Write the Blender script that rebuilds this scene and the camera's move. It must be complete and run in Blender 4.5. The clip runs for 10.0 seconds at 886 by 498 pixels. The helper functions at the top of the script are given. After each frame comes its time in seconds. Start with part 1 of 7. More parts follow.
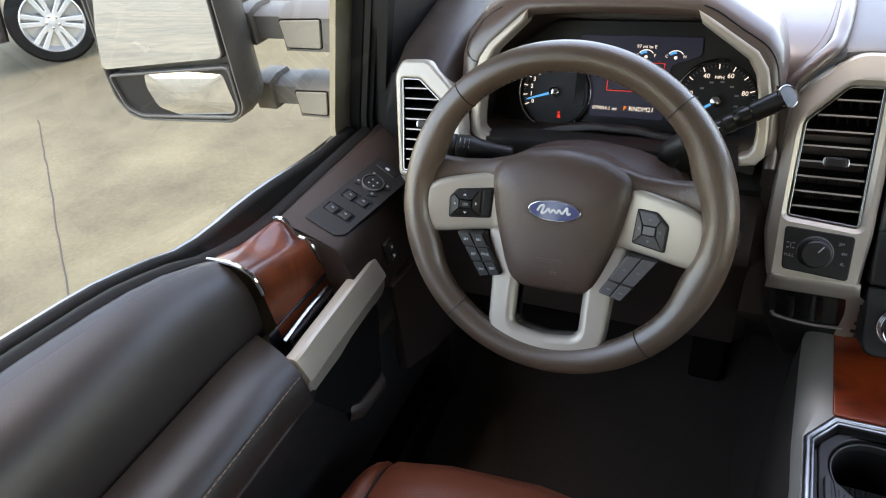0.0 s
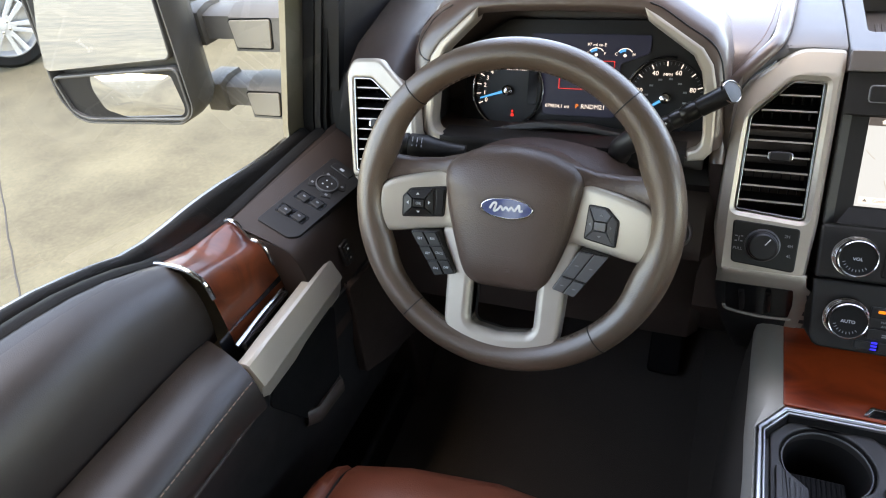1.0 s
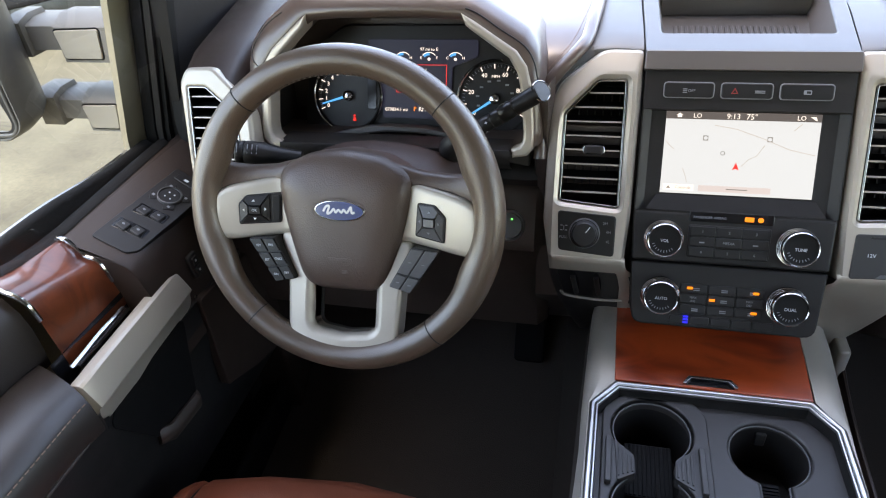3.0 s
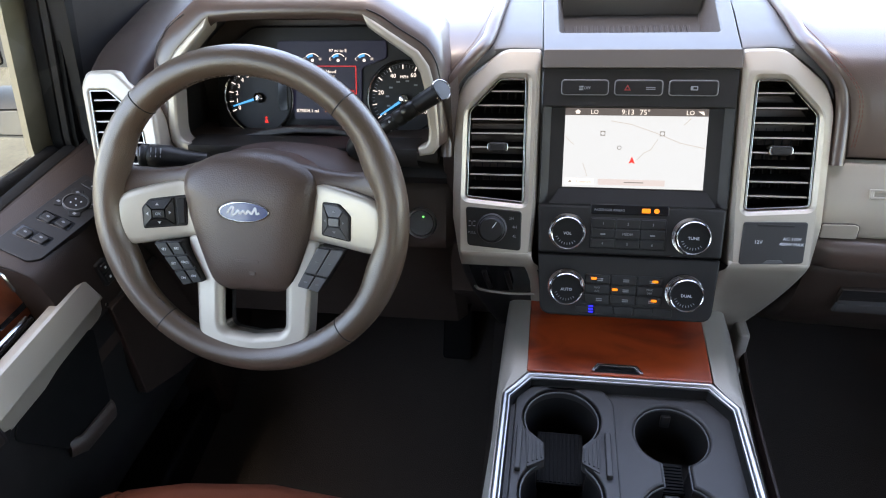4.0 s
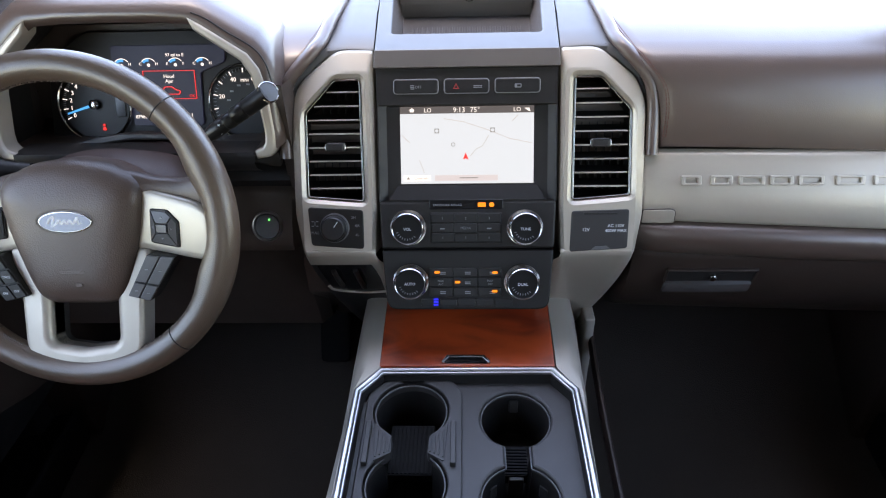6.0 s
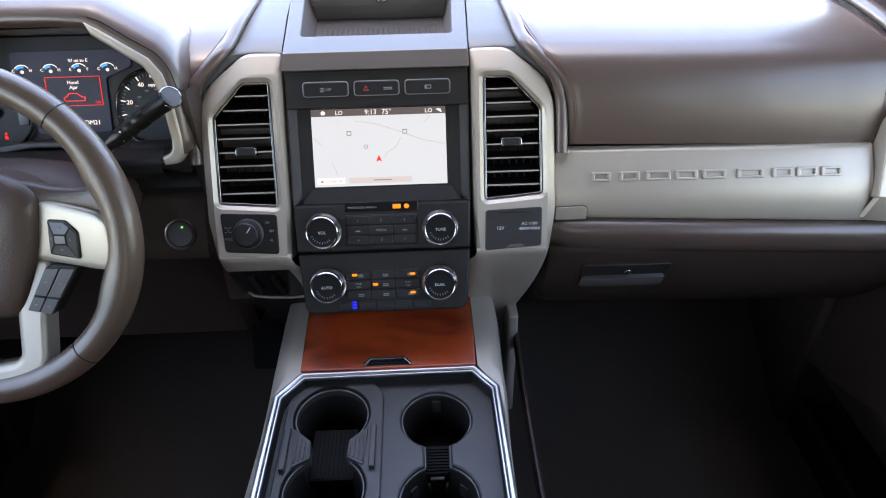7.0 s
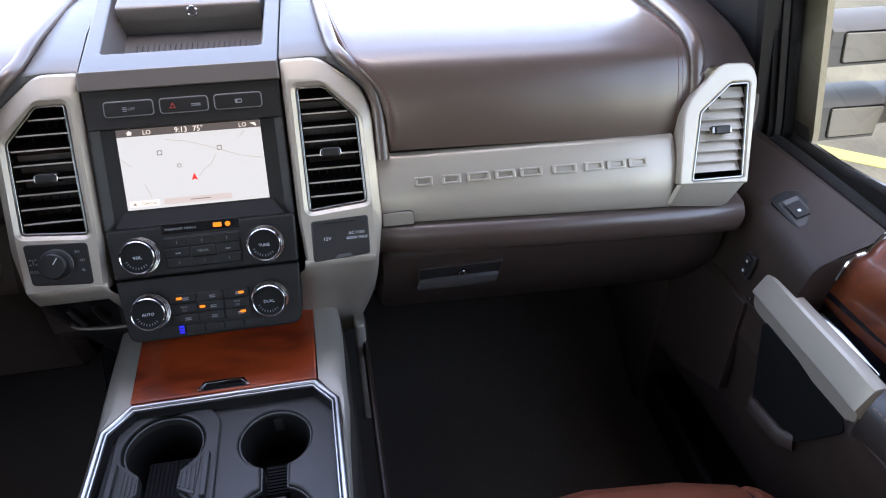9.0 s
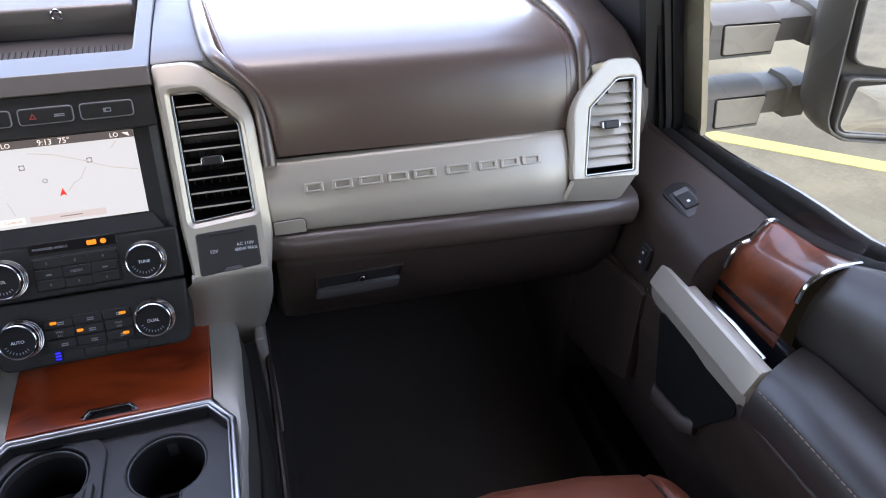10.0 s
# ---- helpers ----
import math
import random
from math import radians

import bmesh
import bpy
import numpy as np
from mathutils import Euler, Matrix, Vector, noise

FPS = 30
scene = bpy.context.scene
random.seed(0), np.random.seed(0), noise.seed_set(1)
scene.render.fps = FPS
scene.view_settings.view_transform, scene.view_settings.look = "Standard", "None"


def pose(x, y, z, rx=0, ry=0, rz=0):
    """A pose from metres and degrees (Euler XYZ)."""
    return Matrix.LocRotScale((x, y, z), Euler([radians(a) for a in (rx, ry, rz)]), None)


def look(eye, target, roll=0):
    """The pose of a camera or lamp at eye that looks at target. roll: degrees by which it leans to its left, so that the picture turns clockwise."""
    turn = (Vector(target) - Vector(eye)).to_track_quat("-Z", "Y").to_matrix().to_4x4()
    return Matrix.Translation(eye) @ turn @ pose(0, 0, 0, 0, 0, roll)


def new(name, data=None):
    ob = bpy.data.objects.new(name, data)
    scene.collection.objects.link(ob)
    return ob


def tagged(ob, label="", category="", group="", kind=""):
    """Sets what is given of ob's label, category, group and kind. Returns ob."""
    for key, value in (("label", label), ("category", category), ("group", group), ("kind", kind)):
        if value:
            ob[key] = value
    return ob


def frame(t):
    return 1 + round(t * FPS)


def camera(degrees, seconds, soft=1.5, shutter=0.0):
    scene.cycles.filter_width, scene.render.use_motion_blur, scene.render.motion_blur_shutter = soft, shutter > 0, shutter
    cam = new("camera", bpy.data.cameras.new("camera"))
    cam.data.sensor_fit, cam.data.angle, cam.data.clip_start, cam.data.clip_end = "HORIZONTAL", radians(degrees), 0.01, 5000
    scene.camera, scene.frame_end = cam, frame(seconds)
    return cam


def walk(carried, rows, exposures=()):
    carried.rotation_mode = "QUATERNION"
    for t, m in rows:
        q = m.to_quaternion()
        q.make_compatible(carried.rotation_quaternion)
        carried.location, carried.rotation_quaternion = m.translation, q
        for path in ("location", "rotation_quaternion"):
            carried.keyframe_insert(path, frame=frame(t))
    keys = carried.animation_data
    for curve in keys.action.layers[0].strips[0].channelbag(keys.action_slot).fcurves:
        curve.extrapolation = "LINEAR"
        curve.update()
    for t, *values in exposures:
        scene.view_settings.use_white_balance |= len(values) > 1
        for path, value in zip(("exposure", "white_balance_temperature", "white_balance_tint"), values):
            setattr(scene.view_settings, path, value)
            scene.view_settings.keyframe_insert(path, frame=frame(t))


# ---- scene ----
cam = camera(68.2, 10.0, soft=1.1)
EXPOSURES = [(0.0, 4.18, 9300, 18), (0.5, 4.18, 9300, 18), (1.0, 4.42, 9200, 18), (2.5, 4.36, 8900, 18), (4.5, 4.44, 8400, 19), (7.0, 4.30, 8200, 20), (10.0, 4.27, 8300, 23)]
PATH = [
    (0, (-0.267, -0.748, 1.846), (-1.054, 0.678, 0.686), -8.2),
    (0.5, (-0.263, -0.743, 1.838), (-1.025, 0.696, 0.678), -8.0),
    (1, (-0.252, -0.74, 1.836), (-0.953, 0.73, 0.675), -7.3),
    (1.5, (-0.233, -0.736, 1.837), (-0.881, 0.755, 0.672), -6.8),
    (2, (-0.214, -0.733, 1.835), (-0.79, 0.787, 0.67), -6.1),
    (2.5, (-0.192, -0.732, 1.834), (-0.701, 0.81, 0.667), -5.6),
    (4, (-0.107, -0.736, 1.83), (-0.409, 0.858, 0.661), -3.8),
    (4.5, (-0.082, -0.738, 1.827), (-0.325, 0.869, 0.661), -3.3),
    (5, (-0.048, -0.738, 1.828), (-0.236, 0.873, 0.657), -2.9),
    (5.5, (-0.024, -0.74, 1.826), (-0.161, 0.878, 0.659), -2.4),
    (7, (0.057, -0.742, 1.826), (0.104, 0.881, 0.658), -1.1),
    (7.5, (0.085, -0.741, 1.826), (0.184, 0.879, 0.657), -0.9),
    (8, (0.118, -0.746, 1.824), (0.274, 0.876, 0.665), -0.9),
    (8.5, (0.139, -0.747, 1.827), (0.366, 0.865, 0.666), -0.5),
    (9, (0.17, -0.751, 1.829), (0.474, 0.85, 0.67), -0.2),
    (9.5, (0.197, -0.75, 1.827), (0.585, 0.834, 0.67), 0.3),
    (10, (0.229, -0.746, 1.824), (0.713, 0.809, 0.664), 0.8),
]
walk(cam, [(t, look(eye, target, roll)) for t, eye, target, roll in PATH], EXPOSURES)
from mathutils.bvhtree import BVHTree

# ---- world and sun ----
SUN_EL, SUN_ROT = radians(80), radians(215)
world = bpy.data.worlds.new("sky")
scene.world = world
world.use_nodes = True
wn = world.node_tree.nodes
sky = wn.new("ShaderNodeTexSky")
sky.sky_type, sky.sun_disc, sky.sun_elevation, sky.sun_rotation = "NISHITA", False, SUN_EL, SUN_ROT
world.node_tree.links.new(sky.outputs[0], wn["Background"].inputs[0])
sky.dust_density, sky.air_density = 0.6, 1.0
wn["Background"].inputs[1].default_value = 0.15
sun = new("sun", bpy.data.lights.new("sun", "SUN"))
sun.data.energy, sun.data.angle, sun.data.color = 0.06, radians(10), (1.0, 0.93, 0.82)
sun_way = Vector((math.sin(SUN_ROT) * math.cos(SUN_EL), math.cos(SUN_ROT) * math.cos(SUN_EL), math.sin(SUN_EL)))
sun.matrix_basis = look(sun_way * 20, (0, 0, 0))


# ---- materials ----
LAMP = 0.070   # screens and tell-tales against the daylight
def mat(name, color, rough=0.5, metal=0.0, grain=0.0, size=400.0, vary=0.12, coat=0.0, kind="noise", spec=0.5, emit=None, coat_rough=0.06):
    """A surface with mottled colour at a coarse and a fine scale, uneven gloss and a fine relief."""
    m = bpy.data.materials.new(name)
    m.use_nodes = True
    t = m.node_tree
    b = t.nodes["Principled BSDF"]
    b.inputs["Base Color"].default_value = (*color, 1)
    b.inputs["Roughness"].default_value, b.inputs["Metallic"].default_value = rough, metal
    b.inputs["Coat Weight"].default_value, b.inputs["Coat Roughness"].default_value = coat, coat_rough
    b.inputs["Specular IOR Level"].default_value = spec
    if emit:
        b.inputs["Base Color"].default_value = (*[0.04 * c for c in color], 1)
        b.inputs["Emission Color"].default_value, b.inputs["Emission Strength"].default_value = (*color, 1), emit * LAMP
        return m
    tc = t.nodes.new("ShaderNodeTexCoord")
    if vary:
        coarse = t.nodes.new("ShaderNodeTexNoise")
        coarse.inputs["Scale"].default_value, coarse.inputs["Detail"].default_value = 9.0, 5.0
        ramp = t.nodes.new("ShaderNodeMapRange")
        ramp.inputs["To Min"].default_value, ramp.inputs["To Max"].default_value = 1 - vary, 1 + vary
        mix = t.nodes.new("ShaderNodeVectorMath")
        mix.operation = "SCALE"
        mix.inputs[0].default_value = color
        t.links.new(tc.outputs["Object"], coarse.inputs["Vector"])
        t.links.new(coarse.outputs["Fac"], ramp.inputs["Value"])
        t.links.new(ramp.outputs[0], mix.inputs["Scale"])
        t.links.new(mix.outputs[0], b.inputs["Base Color"])
        gloss = t.nodes.new("ShaderNodeMapRange")
        gloss.inputs["To Min"].default_value, gloss.inputs["To Max"].default_value = max(rough - 0.08, 0.02), min(rough + 0.08, 1)
        fine = t.nodes.new("ShaderNodeTexNoise")
        fine.inputs["Scale"].default_value, fine.inputs["Detail"].default_value = 45.0, 6.0
        t.links.new(tc.outputs["Object"], fine.inputs["Vector"])
        t.links.new(fine.outputs["Fac"], gloss.inputs["Value"])
        t.links.new(gloss.outputs[0], b.inputs["Roughness"])
    if grain:
        if kind == "leather":
            tex = t.nodes.new("ShaderNodeTexVoronoi")
            tex.feature, out = "SMOOTH_F1", "Distance"
        else:
            tex = t.nodes.new("ShaderNodeTexNoise")
            out = "Fac"
        tex.inputs["Scale"].default_value = size
        bump = t.nodes.new("ShaderNodeBump")
        bump.inputs["Strength"].default_value, bump.inputs["Distance"].default_value = grain, 0.0006
        t.links.new(tc.outputs["Object"], tex.inputs["Vector"])
        t.links.new(tex.outputs[out], bump.inputs["Height"])
        t.links.new(bump.outputs[0], b.inputs["Normal"])
    return m


def wood_mat(name, dark, light):
    m = mat(name, (0.2, 0.05, 0.02), 0.3, coat=0.5, vary=0)
    t = m.node_tree
    b = t.nodes["Principled BSDF"]
    tc, mp = t.nodes.new("ShaderNodeTexCoord"), t.nodes.new("ShaderNodeMapping")
    mp.inputs["Scale"].default_value = (4.0, 11.0, 11.0)
    mp.inputs["Rotation"].default_value = (0.3, 0.2, 0.35)
    wave = t.nodes.new("ShaderNodeTexNoise")
    wave.inputs["Scale"].default_value, wave.inputs["Detail"].default_value, wave.inputs["Distortion"].default_value = 1.6, 7.0, 1.4
    ramp = t.nodes.new("ShaderNodeValToRGB")
    ramp.color_ramp.elements[0].position, ramp.color_ramp.elements[0].color = 0.32, dark
    ramp.color_ramp.elements[1].position, ramp.color_ramp.elements[1].color = 0.62, light
    t.links.new(tc.outputs["Object"], mp.inputs[0])
    t.links.new(mp.outputs[0], wave.inputs["Vector"])
    t.links.new(wave.outputs["Fac"], ramp.inputs[0])
    t.links.new(ramp.outputs[0], b.inputs["Base Color"])
    return m


BROWN = mat("brown_leather", (0.078, 0.052, 0.042), 0.40, spec=0.6, coat=0.5, coat_rough=0.22, grain=0.2, size=900, kind="leather")
BROWN_HARD = mat("brown_moulded_plastic", (0.048, 0.034, 0.028), 0.44, grain=0.6, size=900)
DOOR_PAD = mat("charcoal_brown_leather", (0.025, 0.0195, 0.0170), 0.40, spec=0.55, grain=0.2, size=1000, kind="leather")
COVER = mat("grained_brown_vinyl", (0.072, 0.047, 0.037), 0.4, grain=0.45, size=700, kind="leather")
SILVER = mat("champagne_satin_paint", (0.40, 0.355, 0.295), 0.36, 0.35, grain=0.06, size=1500, vary=0.04)
TOP_GREY = mat("grey_satin_paint", (0.10, 0.103, 0.107), 0.46, 0.2, grain=0.06, size=1500, vary=0.04)
# Same champagne paint as SILVER, darkened for the shade low in the cab.
RAIL = mat("shaded_champagne_paint", (0.35, 0.32, 0.275), 0.4, 0.3, grain=0.06, size=1500, vary=0.05)
RIM = mat("taupe_wheel_leather", (0.086, 0.057, 0.039), 0.34, spec=0.7, coat=0.2, coat_rough=0.25, grain=0.4, size=800, kind="leather", vary=0.22)
BLACK = mat("black_plastic", (0.015, 0.0138, 0.0135), 0.44, spec=0.3, grain=0.3, size=1300)
GLOSS_BLACK = mat("gloss_black", (0.008, 0.008, 0.009), 0.15, vary=0.02)
GREY = mat("dark_grey_plastic", (0.036, 0.0335, 0.0325), 0.45, grain=0.3, size=1300)
PIANO = mat("semi_gloss_black", (0.009, 0.0085, 0.008), 0.32, spec=0.3, vary=0.05)
KNOB_FACE = mat("matt_black_face", (0.007, 0.007, 0.007), 0.5, spec=0.2, vary=0.05)
KEY = mat("key_plastic", (0.015, 0.0142, 0.014), 0.4, spec=0.3, grain=0.1, size=1500)
KEY_RIM = mat("pale_key_edge", (0.16, 0.16, 0.165), 0.35, vary=0.05)
KEY_GREY = mat("grey_key_plastic", (0.078, 0.077, 0.078), 0.4, grain=0.1, size=1500)
CHROME = mat("chrome", (0.48, 0.48, 0.48), 0.16, 1.0, vary=0.03)
DARK_CHROME = mat("dark_chrome", (0.30, 0.30, 0.29), 0.2, 1.0, vary=0.1)
BRIGHT_TRIM = mat("satin_bright_trim", (0.42, 0.42, 0.42), 0.32, 1.0, vary=0.05)
TRAY = mat("graphite_tray_plastic", (0.034, 0.031, 0.030), 0.44, grain=0.35, size=1200)
BIN = mat("pale_taupe_plastic", (0.085, 0.075, 0.070), 0.4, grain=0.3, size=1200)
BAND = mat("taupe_satin_plastic", (0.105, 0.092, 0.085), 0.34, spec=0.8, grain=0.1, size=1400)
SHELL = mat("weathered_grey_plastic", (0.15, 0.137, 0.118), 0.5, spec=0.3, grain=0.3, size=900, vary=0.2)
SHELL_PANEL = mat("grey_arm_panel", (0.3, 0.265, 0.21), 0.45, grain=0.3, size=900, vary=0.15)
SHELL_DARK = mat("dark_grey_mirror_plastic", (0.085, 0.078, 0.070), 0.42, grain=0.3, size=900, vary=0.2)
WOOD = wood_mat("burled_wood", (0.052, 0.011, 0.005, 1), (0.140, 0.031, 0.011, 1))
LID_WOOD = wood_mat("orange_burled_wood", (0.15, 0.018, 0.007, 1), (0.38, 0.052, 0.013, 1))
SHROUD = mat("red_brown_moulded_plastic", (0.046, 0.028, 0.024), 0.5, spec=0.35, grain=0.4, size=900)
SADDLE = mat("saddle_leather", (0.16, 0.042, 0.022), 0.42, grain=0.35, size=800, kind="leather")
CARPET = mat("black_carpet", (0.058, 0.049, 0.043), 0.95, grain=1.0, size=500, spec=0.1)
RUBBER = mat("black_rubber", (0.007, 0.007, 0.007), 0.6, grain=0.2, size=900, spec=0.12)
DOOR_HARD = mat("dark_door_plastic", (0.030, 0.0195, 0.0155), 0.46, spec=0.3, grain=0.6, size=900)
COVER_BLACK = mat("outlet_plastic", (0.018, 0.0168, 0.0165), 0.42, grain=0.3, size=1300)
THREAD = mat("tan_thread", (0.16, 0.10, 0.075), 0.8, vary=0.05)
RED_THREAD = mat("russet_thread", (0.11, 0.028, 0.02), 0.8, vary=0.05)
WHITE_MARK = mat("pale_marking", (0.55, 0.56, 0.58), 0.6, vary=0)
DIM_MARK = mat("dim_marking", (0.2, 0.205, 0.215), 0.6, vary=0)
RED_MARK = mat("red_marking", (0.3, 0.03, 0.025), 0.6, vary=0)
BLUE = mat("blue_enamel", (0.012, 0.028, 0.12), 0.25, coat=0.6, vary=0.03)
LIT_WHITE = mat("lit_white", (0.75, 0.78, 0.82), emit=1.1)
LIT_SCREEN = mat("lit_map", (0.66, 0.80, 0.95), emit=0.74)
LIT_GREY = mat("lit_map_grey", (0.22, 0.23, 0.25), emit=0.8)
LIT_ROAD = mat("lit_map_road", (0.5, 0.53, 0.56), emit=0.8)
LIT_DARK = mat("lit_bar", (0.10, 0.10, 0.11), emit=0.8)
LIT_RED = mat("lit_red", (0.75, 0.03, 0.025), emit=1.0)
LIT_AMBER = mat("lit_amber", (1.0, 0.27, 0.015), emit=1.05)
LIT_BLUE = mat("lit_blue", (0.004, 0.012, 1.0), emit=1.6)
LIT_CYAN = mat("lit_cyan", (0.03, 0.36, 0.9), emit=1.0)
LIT_NAVY = mat("lit_navy", (0.012, 0.014, 0.04), emit=0.55)
LIT_GREEN = mat("lit_green", (0.08, 0.8, 0.2), emit=1.2)
MIRROR = mat("mirror_glass", (0.9, 0.9, 0.9), 0.01, 1.0, vary=0)
TAN_PAINT = mat("tan_body_paint", (0.40, 0.33, 0.22), 0.32, 0.0, coat=0.6, vary=0.03)
HEADLINER = mat("headliner_cloth", (0.42, 0.40, 0.37), 0.95, grain=0.4, size=700)


def glass_mat(name, tint):
    m = bpy.data.materials.new(name)
    m.use_nodes = True
    t = m.node_tree
    t.nodes.remove(t.nodes["Principled BSDF"])
    a, g, x = t.nodes.new("ShaderNodeBsdfTransparent"), t.nodes.new("ShaderNodeBsdfGlossy"), t.nodes.new("ShaderNodeMixShader")
    a.inputs[0].default_value, g.inputs["Roughness"].default_value, x.inputs[0].default_value = (*tint, 1), 0.02, 0.05
    t.links.new(a.outputs[0], x.inputs[1])
    t.links.new(g.outputs[0], x.inputs[2])
    t.links.new(x.outputs[0], t.nodes["Material Output"].inputs[0])
    return m


GLASS = glass_mat("windscreen_glass", (0.84, 0.88, 0.88))
SIDE_DIMMER = glass_mat("side_dimming_tint", (0.53, 0.56, 0.55))
PRIVACY = glass_mat("rear_glass", (0.52, 0.54, 0.54))


def concrete_mat():
    m = mat("sunlit_concrete", (0.4, 0.36, 0.29), 0.85, grain=0.5, size=120, vary=0)
    t = m.node_tree
    b = t.nodes["Principled BSDF"]
    tc = t.nodes.new("ShaderNodeTexCoord")
    big, small = t.nodes.new("ShaderNodeTexNoise"), t.nodes.new("ShaderNodeTexNoise")
    big.inputs["Scale"].default_value, big.inputs["Detail"].default_value = 1.1, 9.0
    big.inputs["Roughness"].default_value = 0.62
    small.inputs["Scale"].default_value, small.inputs["Detail"].default_value = 38.0, 8.0
    ramp, ramp2 = t.nodes.new("ShaderNodeValToRGB"), t.nodes.new("ShaderNodeMapRange")
    ramp.color_ramp.elements[0].position, ramp.color_ramp.elements[0].color = 0.36, (0.102, 0.078, 0.040, 1)
    ramp.color_ramp.elements[1].position, ramp.color_ramp.elements[1].color = 0.6, (0.172, 0.138, 0.075, 1)
    ramp2.inputs["To Min"].default_value, ramp2.inputs["To Max"].default_value = 0.66, 1.25
    mix = t.nodes.new("ShaderNodeVectorMath")
    mix.operation = "SCALE"
    t.links.new(tc.outputs["Object"], big.inputs["Vector"])
    t.links.new(tc.outputs["Object"], small.inputs["Vector"])
    t.links.new(big.outputs["Fac"], ramp.inputs[0])
    t.links.new(small.outputs["Fac"], ramp2.inputs["Value"])
    t.links.new(ramp.outputs[0], mix.inputs[0])
    t.links.new(ramp2.outputs[0], mix.inputs["Scale"])
    # soft diagonal shadow bands, painted into the concrete's colour
    mp, shadow_noise, ramp3, shaded = t.nodes.new("ShaderNodeMapping"), t.nodes.new("ShaderNodeTexNoise"), t.nodes.new("ShaderNodeMapRange"), t.nodes.new("ShaderNodeVectorMath")
    mp.inputs["Rotation"].default_value, mp.inputs["Scale"].default_value = (0, 0, 0.75), (0.16, 0.75, 1.0)
    shadow_noise.inputs["Scale"].default_value, shadow_noise.inputs["Detail"].default_value = 1.0, 3.0
    ramp3.inputs["From Min"].default_value, ramp3.inputs["From Max"].default_value = 0.42, 0.58
    ramp3.inputs["To Min"].default_value, ramp3.inputs["To Max"].default_value = 0.78, 1.06
    shaded.operation = "SCALE"
    t.links.new(tc.outputs["Object"], mp.inputs[0])
    t.links.new(mp.outputs[0], shadow_noise.inputs["Vector"])
    t.links.new(shadow_noise.outputs["Fac"], ramp3.inputs["Value"])
    t.links.new(mix.outputs[0], shaded.inputs[0])
    t.links.new(ramp3.outputs[0], shaded.inputs["Scale"])
    t.links.new(shaded.outputs[0], b.inputs["Base Color"])
    return m


CONCRETE = concrete_mat()
YELLOW = mat("worn_yellow_line_paint", (0.32, 0.285, 0.075), 0.8, grain=0.4, size=150, vary=0.2)
CRACK = mat("dark_joint", (0.06, 0.05, 0.04), 0.9)


# ---- building helpers ----
class Plane:
    """A local plane: origin, right (u), up (v) and out (n)."""

    def __init__(self, o, u, v):
        self.o, self.u = Vector(o), Vector(u).normalized()
        v = Vector(v)
        self.v = (v - self.u * v.dot(self.u)).normalized()
        self.n = self.u.cross(self.v)

    def p(self, a, b, d=0.0):
        return self.o + self.u * a + self.v * b + self.n * d

    def at(self, a, b, d=0.0):
        f = Plane(self.p(a, b, d), self.u, self.v)
        return f

    def turn(self, deg):
        c, s = math.cos(radians(deg)), math.sin(radians(deg))
        return Plane(self.o, self.u * c + self.v * s, self.v * c - self.u * s)


def thing(name, label, category, kind="", group="", at=(0, 0, 0)):
    ob = new(name)
    ob.empty_display_size = 0.05
    ob.location = at
    return tagged(ob, label, category, group, kind)


def finish(bm, sharp=38):
    bmesh.ops.remove_doubles(bm, verts=bm.verts, dist=1e-6)
    bmesh.ops.recalc_face_normals(bm, faces=bm.faces)


def part(name, bm, material, parent=None, label="", sharp=38, flip=True):
    """Links a bmesh as one mesh object under a thing or a part."""
    if flip:
        finish(bm)
    me = bpy.data.meshes.new(name)
    layer = bm.faces.layers.int.get("cap")
    bm.faces.ensure_lookup_table()
    bm.faces.index_update()
    flat = {q.index for q in bm.faces if q[layer]} if layer else ()
    bm.to_mesh(me)
    bm.free()
    me.materials.append(material)
    me.shade_smooth()
    me.set_sharp_from_angle(angle=radians(sharp))
    for i in flat:
        me.polygons[i].use_smooth = False
    ob = new(name, me)
    if parent:
        ob.parent = parent
        p, off = parent, Vector((0, 0, 0))
        while p:
            off += p.location
            p = p.parent
        ob.matrix_parent_inverse = Matrix.Translation(-off) if parent.type == "EMPTY" else Matrix.Identity(4)
    return tagged(ob, label) if label else ob


def inset(poly, b):
    """The polygon moved inwards by b (outwards: minus), corner by corner."""
    n = len(poly)
    area = sum(poly[i][0] * poly[(i + 1) % n][1] - poly[(i + 1) % n][0] * poly[i][1] for i in range(n))
    s = 1 if area > 0 else -1
    out = []
    for i in range(n):
        a, c, d = Vector(poly[i - 1]), Vector(poly[i]), Vector(poly[(i + 1) % n])
        e1, e2 = (c - a).normalized(), (d - c).normalized()
        n1, n2 = Vector((-e1.y, e1.x)) * s, Vector((-e2.y, e2.x)) * s
        m = n1 + n2
        k = max(m.dot(n1), 0.35)
        out.append(tuple(c + m * (b / k)))
    return out


def safe(poly, r):
    """The largest inset up to r that folds no edge over."""
    for k in range(12):
        q, n = inset(poly, r), len(poly)
        if all((Vector(poly[(i + 1) % n]) - Vector(poly[i])).dot(Vector(q[(i + 1) % n]) - Vector(q[i])) >= 0 for i in range(n)):
            return r
        r *= 0.8
    return r


